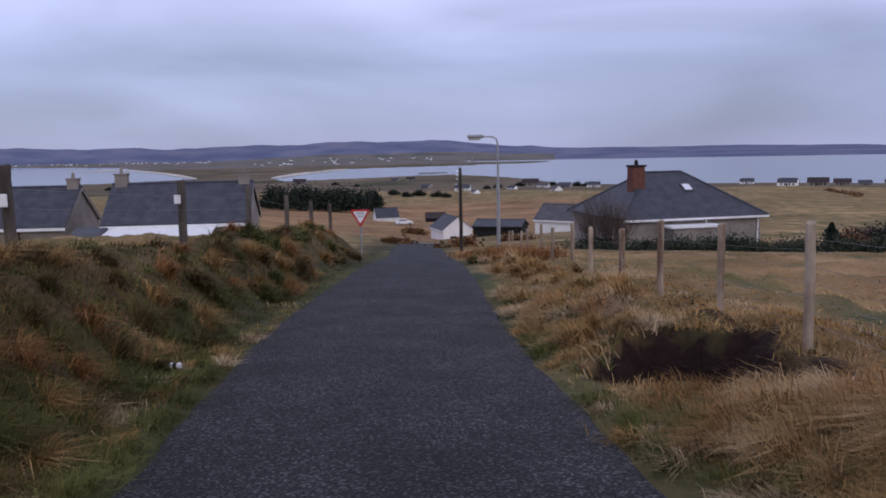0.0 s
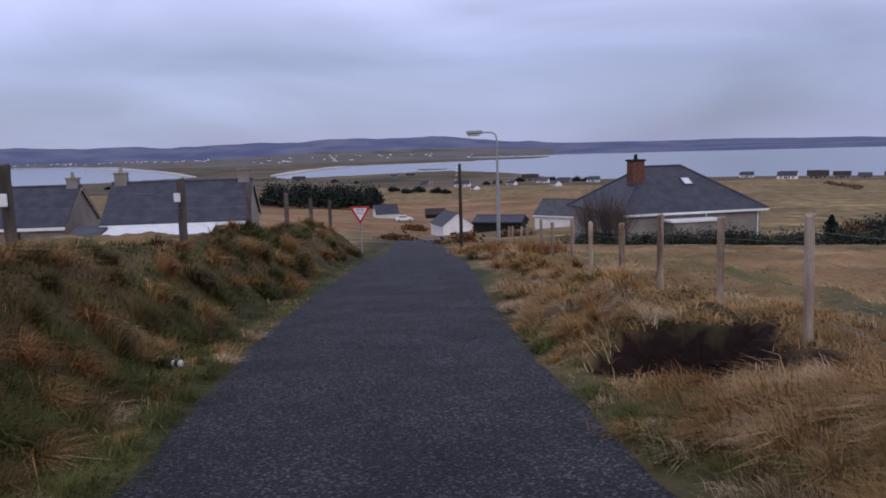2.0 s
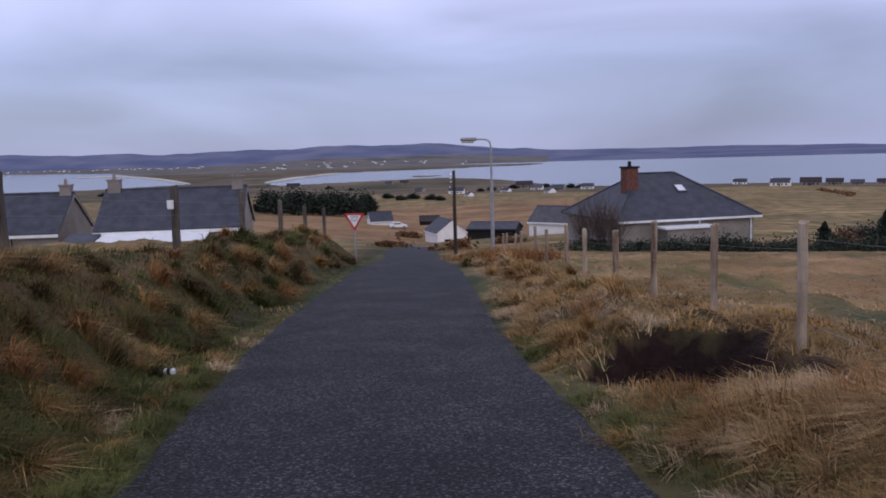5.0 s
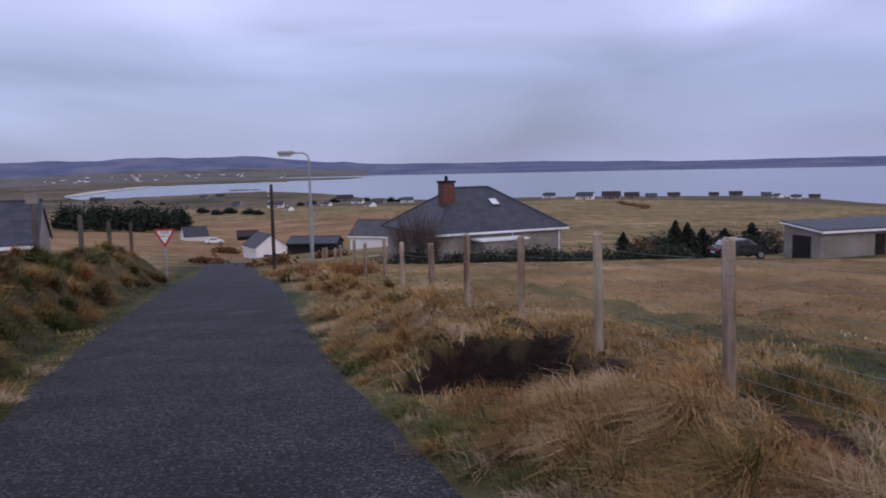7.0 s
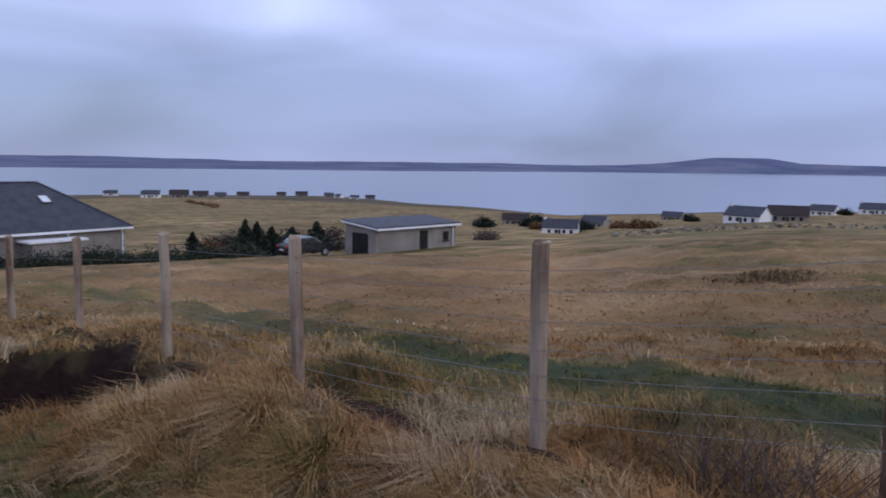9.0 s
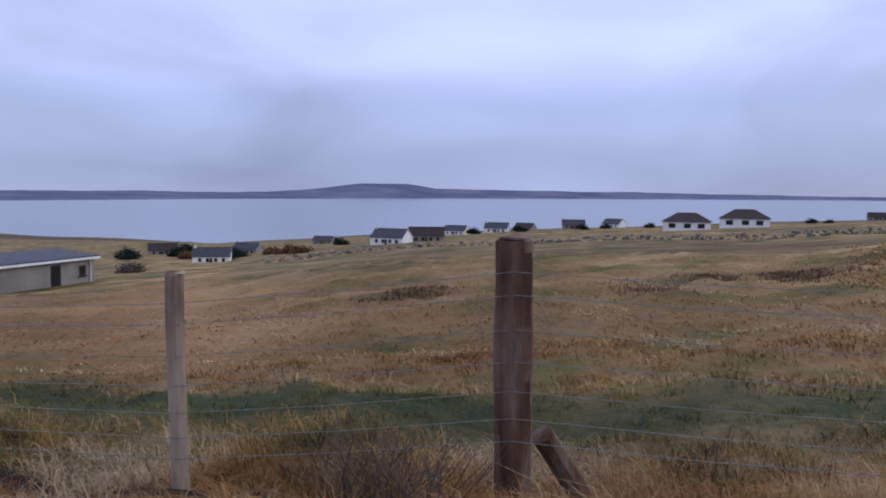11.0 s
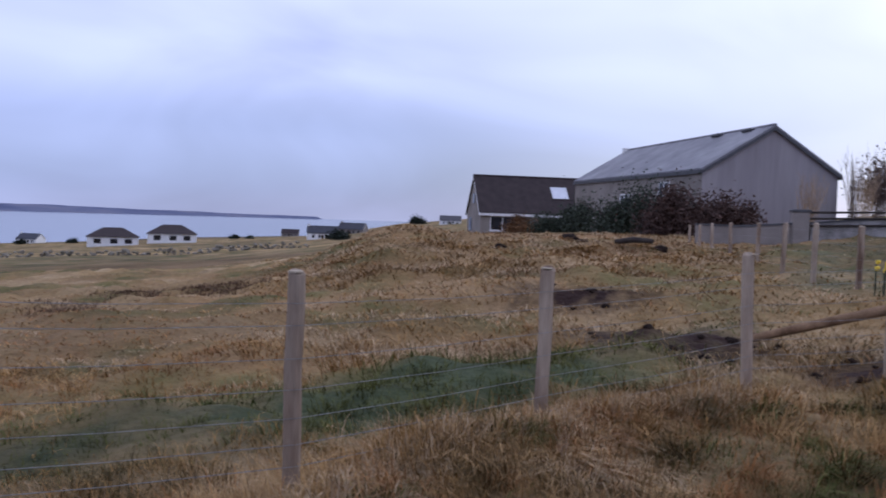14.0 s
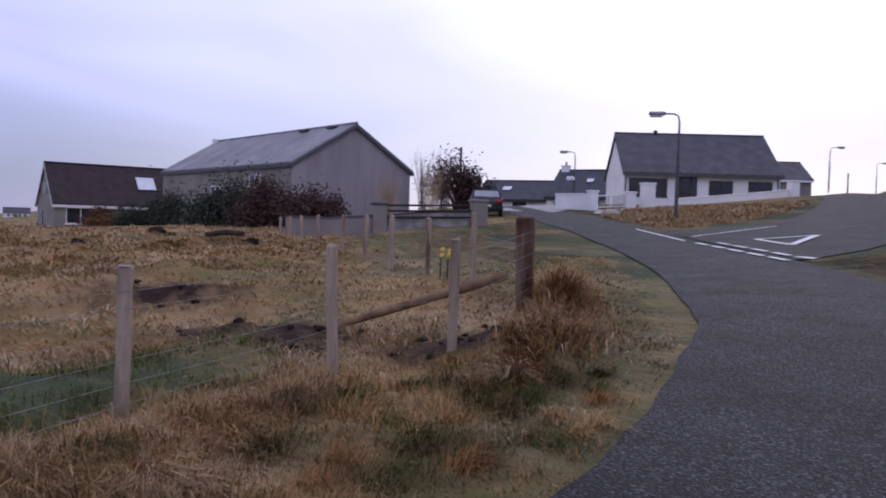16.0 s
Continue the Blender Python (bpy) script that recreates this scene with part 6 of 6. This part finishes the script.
M_g_pale = grass_material("bleached_grass", tones((0.33, 0.235, 0.13), (0.48, 0.36, 0.225)))


def blades(name, x, y, h, w, lean, mat, label, dirs=None, seed=0, carpet=False):
    """Bent grass blades, three triangles each, in one mesh."""
    r = np.random.RandomState(seed)
    n = len(x)
    z = height(x, y) - 0.02
    a = r.rand(n) * math.tau if dirs is None else dirs + r.normal(size=n) * 0.7
    lx, ly = np.cos(a) * lean * h, np.sin(a) * lean * h
    tx, ty = -np.sin(a + r.normal(size=n) * 0.8) * w / 2, np.cos(a + r.normal(size=n) * 0.8) * w / 2
    k = r.uniform(0.5, 0.75, n)
    droop = np.clip(1.15 - lean * 0.75, 0.25, 1)
    base = np.stack([x, y, z], -1)
    co = np.empty((n, 5, 3))
    co[:, 0] = base + np.stack([tx, ty, 0 * tx], -1)
    co[:, 1] = base - np.stack([tx, ty, 0 * tx], -1)
    mid = base + np.stack([lx * 0.3, ly * 0.3, h * k * np.sqrt(droop)], -1)
    co[:, 2] = mid + np.stack([tx, ty, 0 * tx], -1) * 0.8
    co[:, 3] = mid - np.stack([tx, ty, 0 * tx], -1) * 0.8
    co[:, 4] = base + np.stack([lx, ly, h * droop], -1)
    if carpet:
        co = co[:, [0, 1, 4]]
        me = bpy.data.meshes.new(name)
        me.vertices.add(3 * n)
        me.vertices.foreach_set("co", co.reshape(-1).astype(np.float32))
        me.loops.add(3 * n)
        me.loops.foreach_set("vertex_index", np.arange(3 * n, dtype=np.int32))
        me.polygons.add(n)
        me.polygons.foreach_set("loop_start", np.arange(0, 3 * n, 3, dtype=np.int32))
        me.update(calc_edges=True)
        return put(name, me, mat, label, "grass", "stuff")
    i = np.arange(n)[:, None] * 5
    quad = np.concatenate([i + 0, i + 1, i + 3, i + 2], 1)
    tri = np.concatenate([i + 2, i + 3, i + 4], 1)
    me = bpy.data.meshes.new(name)
    me.vertices.add(5 * n)
    me.vertices.foreach_set("co", co.reshape(-1).astype(np.float32))
    me.loops.add(7 * n)
    me.loops.foreach_set("vertex_index", np.concatenate([quad, tri], 1).reshape(-1).astype(np.int32))
    me.polygons.add(2 * n)
    ls = np.arange(n)[:, None] * 7 + np.array([0, 4])[None]
    me.polygons.foreach_set("loop_start", ls.reshape(-1).astype(np.int32))
    me.update(calc_edges=True)
    return put(name, me, mat, label, "grass", "stuff")


gr = np.random.RandomState(3)


def scatter(n, r0, r1, az0=-36, az1=172, power=1.0, tuft=34, spread=0.055):
    """Tufted spots, denser towards the camera."""
    m = n // tuft
    u = gr.rand(m)
    d = r0 * (r1 / r0) ** (u ** power)
    a = np.radians(gr.uniform(az0, az1, m))
    cx, cy = np.repeat(d * np.sin(a), tuft), np.repeat(d * np.cos(a), tuft)
    dd = np.repeat(d, tuft)
    s = spread * (0.6 + dd / 8) * np.repeat(gr.uniform(0.5, 1.5, m), tuft)
    ox, oy = gr.normal(size=m * tuft), gr.normal(size=m * tuft)
    # blades fall outwards from the heart of the tussock, and with the wind
    dirs = np.arctan2(oy + 0.5, ox - 0.3)
    return cx + ox * s, cy + oy * s, dirs, np.repeat(gr.rand(m), tuft)


def kinds(x, y):
    c = cover(x, y)
    off, side = off_road(x, y)
    return c, off, side


def sow(n, r0, r1, seed, size, lean=(0.45, 1.4), carpet=False, reach=99, **k):
    x, y, dirs, tr = scatter(n, r0, r1, **k)
    c, off, side = kinds(x, y)
    d = np.hypot(x, y)
    keep = (off > 0.02) & (off < reach) & (c[:, 2] < 0.42 + 0.25 * gr.rand(len(x)))
    x, y, dirs, tr, c, off, side, d = (v[keep] for v in (x, y, dirs, tr, c, off, side, d))
    n = len(x)
    g = c[:, 0] * 1.1 + 0.3 * hills(x, y, 0.5, 2.0) + 0.35 * (tr - 0.5) + 0.12 * gr.normal(size=n)
    is_green = g > 0.42
    is_rust = ~is_green & (c[:, 1] * 0.8 + 0.4 * hills(x, y, 0.6, 8.0) + 0.3 * (tr - 0.5) + 0.12 * gr.normal(size=n) > 0.30)
    on_bank = (side < 0) & (off > 0.3) & (off < 2.6) & (y < 36)
    is_dark = ~is_green & (off < 3.4) & (np.where(on_bank, 0.55, 0.06) + 0.5 * hills(x, y, 0.33, 6.0) + 0.5 * (tr - 0.5) > 0.34)
    is_rust &= ~is_dark
    south_ = smooth(90, 102, np.degrees(np.arctan2(x, y))) * smooth(6.5, 8.5, d)
    is_rust &= gr.rand(n) > 0.65 * south_
    pale = ~is_green & ~is_rust & ~is_dark & (0.34 * south_ + hills(x, y, 0.4, 3.0) + 0.5 * (tr - 0.5) + 0.15 * gr.normal(size=n) > 0.34)
    straw = ~is_green & ~is_rust & ~pale & ~is_dark
    wide = np.clip(d / 1420 * np.where(d > 8, 1.7, 1.35), 0.0035, 0.05)
    edge = smooth(0.0, 0.9, off)
    bank = np.where((side < 0) & (off > 1.6), 0.7, 1)
    keep2 = (hole(x, y) > np.where(y > 7.3, 1.6, 1.15)) & (((x - 2.15) / 0.45) ** 2 + ((y - 6.6) / 0.5) ** 2 > 1)
    is_green, is_rust, is_dark, pale, straw = (v & keep2 for v in (is_green, is_rust, is_dark, pale, straw))
    field = np.where((side > 0) & (off > 3.2), 0.7 + 0.6 * smooth(92, 104, np.degrees(np.arctan2(x, y))), 1)
    for nm, mask, mat, hh, lab in (("olive_grass", is_dark, M_g_dark, 0.22, "olive-brown grass hanging on the bank, coloured darker for shade"), ("green_grass", is_green, M_g_green, 0.14, "short green grass along the verges"), ("rust_grass", is_rust, M_g_rust, 0.2, "rust-brown moor grass in tussocks"),
                                   ("straw_grass", straw, M_g_straw, 0.23, "long dead straw-coloured grass in tussocks"), ("bleached_grass", pale, M_g_pale, 0.23, "bleached pale grass tufts")):
        q = np.where(mask)[0]
        h = hh * size * (0.55 + 0.45 * edge[q]) * bank[q] * field[q] * gr.uniform(0.6, 1.35, len(q)) * (0.7 + 0.6 * tr[q]) * np.clip(1.1 - 0.02 * d[q], 0.55, 1)
        blades(nm, x[q], y[q], h, wide[q] * gr.uniform(0.6, 1.3, len(q)), gr.uniform(*lean, len(q)), mat, lab, dirs[q], seed, carpet)


sow(225000, 1.6, 9, 1, 0.85)
sow(175000, 8, 46, 2, 0.75, lean=(0.95, 1.5), tuft=8, spread=0.12)
sow(32000, 15, 40, 6, 1.15, lean=(0.9, 1.5), tuft=20, spread=0.06, az0=95, az1=129)
sow(100000, 5, 34, 4, 0.9, reach=2.8, tuft=20, az0=-34, az1=-3)


def tussocks(n, spots, size, seed, shares):
    """Old grass in heavy heads: long blades that rise from one heart and fall over together.
    spots: rows of x, y and the way that the head falls; shares: how many heads of each material."""
    r = np.random.RandomState(seed)
    pick = r.choice(len(shares), len(spots), p=[v[1] for v in shares])
    for k, (mat, _, nm, lab) in enumerate(shares):
        q = spots[pick == k]
        if not len(q):
            continue
        m = np.repeat(np.arange(len(q)), n)
        big = r.uniform(0.65, 1.35, len(q))[m]
        a = r.rand(len(m)) * math.tau
        rad_ = np.abs(r.normal(size=len(m))) * 0.075 * big
        x, y = q[m, 0] + np.cos(a) * rad_, q[m, 1] + np.sin(a) * rad_
        fall = np.arctan2(np.sin(a) * 0.75 + np.sin(q[m, 2]), np.cos(a) * 0.75 + np.cos(q[m, 2]))
        d = np.hypot(x, y)
        # the view into the hole and the bare soil along the fence stay open
        ok = (hole(x, y) > 1.15) & (((x - 2.08) / 0.72) ** 2 + ((y - 6.35) / 1.15) ** 2 > 1) & ((np.abs(x - 3.05) > 0.24) | (y < 0.6))
        h = size * big * r.uniform(0.6, 1.15, len(m))
        blades(nm, x[ok], y[ok], h[ok], (np.clip(d / 1420 * 1.5, 0.004, 0.04) * r.uniform(0.6, 1.4, len(m)))[ok], r.uniform(0.55, 1.5, len(m))[ok], mat, lab, fall[ok], seed + k)


def heads(n, y0, y1, off0, off1, which, seed):
    """Spots for tussocks along one side of the lane, closer together near the bend."""
    r = np.random.RandomState(seed)
    y = y0 + (y1 - y0) * r.rand(n) ** 1.5
    edge = np.interp(y, LANE_F[::-1, 1], LANE_F[::-1, 0]) if which > 0 else np.interp(y, LANE_F[::-1, 3], LANE_F[::-1, 2])
    x = edge + which * r.uniform(off0, off1, n)
    fall = (math.pi if which > 0 else 0.0) - which * 0.5 + r.normal(size=n) * 0.55
    return np.stack([x, y, fall], -1)


HEADS = ((M_g_straw, 0.5, "straw_tussock", "matted tussocks of long dead straw grass"), (M_g_pale, 0.2, "bleached_tussock", "matted tussocks of bleached golden grass"), (M_g_rust, 0.2, "rust_tussock", "matted tussocks of rust-coloured moor grass"), (M_g_green, 0.1, "green_tussock", "tufts of damp green grass among dead grass"))
tussocks(240, heads(150, 0.2, 11.5, 0.5, 1.5, 1, 31), 0.34, 32, HEADS)
tussocks(170, heads(70, 10, 30, 0.35, 2.2, 1, 35), 0.34, 36, HEADS)
BANK = ((M_g_dark, 0.4, "olive_tussock", "olive-brown tussocks hanging on the bank, coloured darker for shade"), (M_g_straw, 0.26, "straw_tussock", "matted tussocks of dead grass on the bank top"), (M_g_green, 0.22, "green_tussock", "mossy green tufts on the bank"), (M_g_rust, 0.12, "rust_tussock", "rust-coloured tussocks on the bank"))
tussocks(190, heads(170, 2.5, 30, 0.6, 2.6, -1, 41), 0.36, 42, BANK)
q_ = np.random.RandomState(51)
t_ = np.concatenate([q_.uniform(0.1, 3.9, 62), q_.uniform(6.6, 9.4, 30)])
i_ = t_.astype(int)
p_ = RIM_P[i_, :2] + (RIM_P[i_ + 1, :2] - RIM_P[i_, :2]) * (t_ - i_)[:, None]
in_ = -p_ / np.linalg.norm(p_, axis=1, keepdims=True)
w_ = np.where(t_ > 5, q_.uniform(-0.3, 0.6, len(t_)), q_.uniform(-0.1, 1.3, len(t_)))[:, None]
rim_heads = np.concatenate([p_ + in_ * w_, (np.arctan2(in_[:, 1], in_[:, 0]) + q_.normal(size=len(t_)) * 0.6)[:, None]], 1)
VERGE = ((M_g_straw, 0.42, "straw_tussock", "matted dead grass on the rim of the verge"), (M_g_pale, 0.26, "bleached_tussock", "bleached grass heads along the fence"), (M_g_rust, 0.2, "rust_tussock", "rust-coloured grass on the rim of the verge"), (M_g_dark, 0.12, "olive_tussock", "olive grass below the rim, coloured darker for shade"))
tussocks(230, rim_heads[:62], 0.24, 52, VERGE)
# low tufts along both edges of the tarmac, on the foot of the bank and inside the bend
TUFTS = ((M_g_green, 0.42, "green_tuft", "short green tufts along the edge of the lane"), (M_g_dark, 0.2, "olive_tuft", "olive tufts along the edge of the lane"), (M_g_straw, 0.26, "straw_tuft", "short dead tufts along the edge of the lane"), (M_g_pale, 0.12, "bleached_tuft", "bleached tufts along the edge of the lane"))
tussocks(120, heads(120, 1.2, 14, 0.12, 0.75, 1, 61), 0.19, 62, TUFTS)
tussocks(130, heads(120, 2.0, 11, 0.12, 1.2, -1, 66), 0.21, 67, TUFTS)
bend = np.array([(*place(a, d), 0.0) for a, d in zip(q_.uniform(88, 147, 260), q_.uniform(2.6, 7.2, 260))])
bend_off, bend_side = off_road(bend[:, 0], bend[:, 1])
bend = bend[(bend_off > 0.15) & (bend_off < 2.0) & (np.hypot(bend[:, 0], bend[:, 1]) < np.interp(np.degrees(np.arctan2(bend[:, 0], bend[:, 1])), (88, 100, 116, 128, 138, 147), (3.3, 3.4, 4.6, 6.0, 6.7, 7.2)))][:95]
bend[:, 2] = math.pi + 0.5 + q_.normal(size=len(bend)) * 0.7
tussocks(170, bend, 0.22, 71, ((M_g_green, 0.3, "green_tuft", "short green tufts inside the bend"), (M_g_straw, 0.3, "straw_tuft", "dead straw tufts inside the bend"), (M_g_dark, 0.2, "olive_tuft", "olive tufts inside the bend"), (M_g_rust, 0.2, "rust_tuft", "rust-coloured tufts inside the bend")))
tussocks(220, rim_heads[62:], 0.3, 57, ((M_g_rust, 0.34, "rust_tussock", "tall rust-coloured grass at the corner post"), (M_g_straw, 0.4, "straw_tussock", "tall dead grass at the corner post"), (M_g_pale, 0.26, "bleached_tussock", "bleached grass at the corner post")))
sow(290000, 2.2, 16, 5, 0.75, carpet=True, reach=3.2, tuft=4, spread=0.12)
for az, d in ((6.1, 24), (5.2, 26), (3.0, 31)):
    bx_, by_ = place(az, d)
    n = 1600
    blades("dead_bracken", bx_ + gr.normal(size=n) * 0.55, by_ + gr.normal(size=n) * 0.5, gr.uniform(0.2, 0.6, n), np.full(n, 0.018), gr.uniform(0.3, 1.3, n), M_g_rust, "rust-brown dead bracken clump beside the fence", None, 70)
# taller rim of bleached grass along the fence round the bend
s = gr.rand(14000)
seg = np.minimum((s * 4.6).astype(int), len(RIM_P) - 2)
f = (s * 4.6 - seg)[:, None]
px, py = (RIM_P[seg, :2] + (RIM_P[seg + 1, :2] - RIM_P[seg, :2]) * f + gr.normal(size=(len(s), 2)) * 0.13).T
half = gr.rand(len(s)) < 0.55
for sel, mat, nm, lab in ((half, M_g_pale, "bleached_grass", "frosted-looking bleached grass along the fence"), (~half, M_g_straw, "straw_grass", "long dead grass along the fence")):
    blades(nm, px[sel], py[sel], gr.uniform(0.06, 0.18, sel.sum()) * (0.7 + 0.5 * np.abs(np.sin(s[sel] * 47))), np.full(sel.sum(), 0.007), gr.uniform(0.2, 1.0, sel.sum()), mat, lab, None, 9)
# rust ridge of grass at the corner strainer, and the rough verge before the bungalow
n = 5000
s = gr.rand(n)
a0, b0 = np.array(place(143.6, 7.4)), np.array(place(144.4, 10.8))
bx_, by_ = (a0[None] * (1 - s[:, None]) + b0[None] * s[:, None] + gr.normal(size=(n, 2)) * 0.22).T
h_ = gr.rand(n)
for sel, mat, nm in ((h_ < 0.3, M_g_rust, "rust_grass"), ((h_ > 0.3) & (h_ < 0.75), M_g_straw, "straw_grass"), (h_ > 0.75, M_g_pale, "bleached_grass")):
    k_ = int(sel.sum())
    blades(nm, bx_[sel], by_[sel], gr.uniform(0.1, 0.36, k_), np.full(k_, 0.009), gr.uniform(0.4, 1.3, k_), mat, "long dead grass ridge along the bend", None, 81)
n = 26000
ang, dist = np.radians(gr.uniform(146.5, 159.8, n)), gr.uniform(31, 52, n)
bx_, by_ = dist * np.sin(ang), dist * np.cos(ang)
o_, _ = off_road(bx_, by_)
g_ = o_ > 0.3
m_ = gr.rand(n) < 0.55
for sel, mat, nm in ((g_ & m_, M_g_straw, "straw_grass"), (g_ & ~m_, M_g_pale, "bleached_grass")):
    blades(nm, bx_[sel], by_[sel], gr.uniform(0.08, 0.3, sel.sum()), np.full(sel.sum(), 0.03), gr.uniform(0.5, 1.4, sel.sum()), mat, "long dead grass on the verge before the bungalow", None, 82)
# dark rushes in the field
for k, (az, d) in enumerate(((82.9, 15), (86.6, 18.5), (93.6, 18.5), (91.0, 18.8), (66, 15))):
    cx, cy = place(az, d)
    n = 1100
    blades("rush_clump", cx + gr.normal(size=n) * 0.75, cy + gr.normal(size=n) * 0.35, gr.uniform(0.06, 0.17, n), np.full(n, 0.018), gr.uniform(0.4, 1.3, n), M_g_rush, "brown rush clump in the grazing field", None, 50 + k)
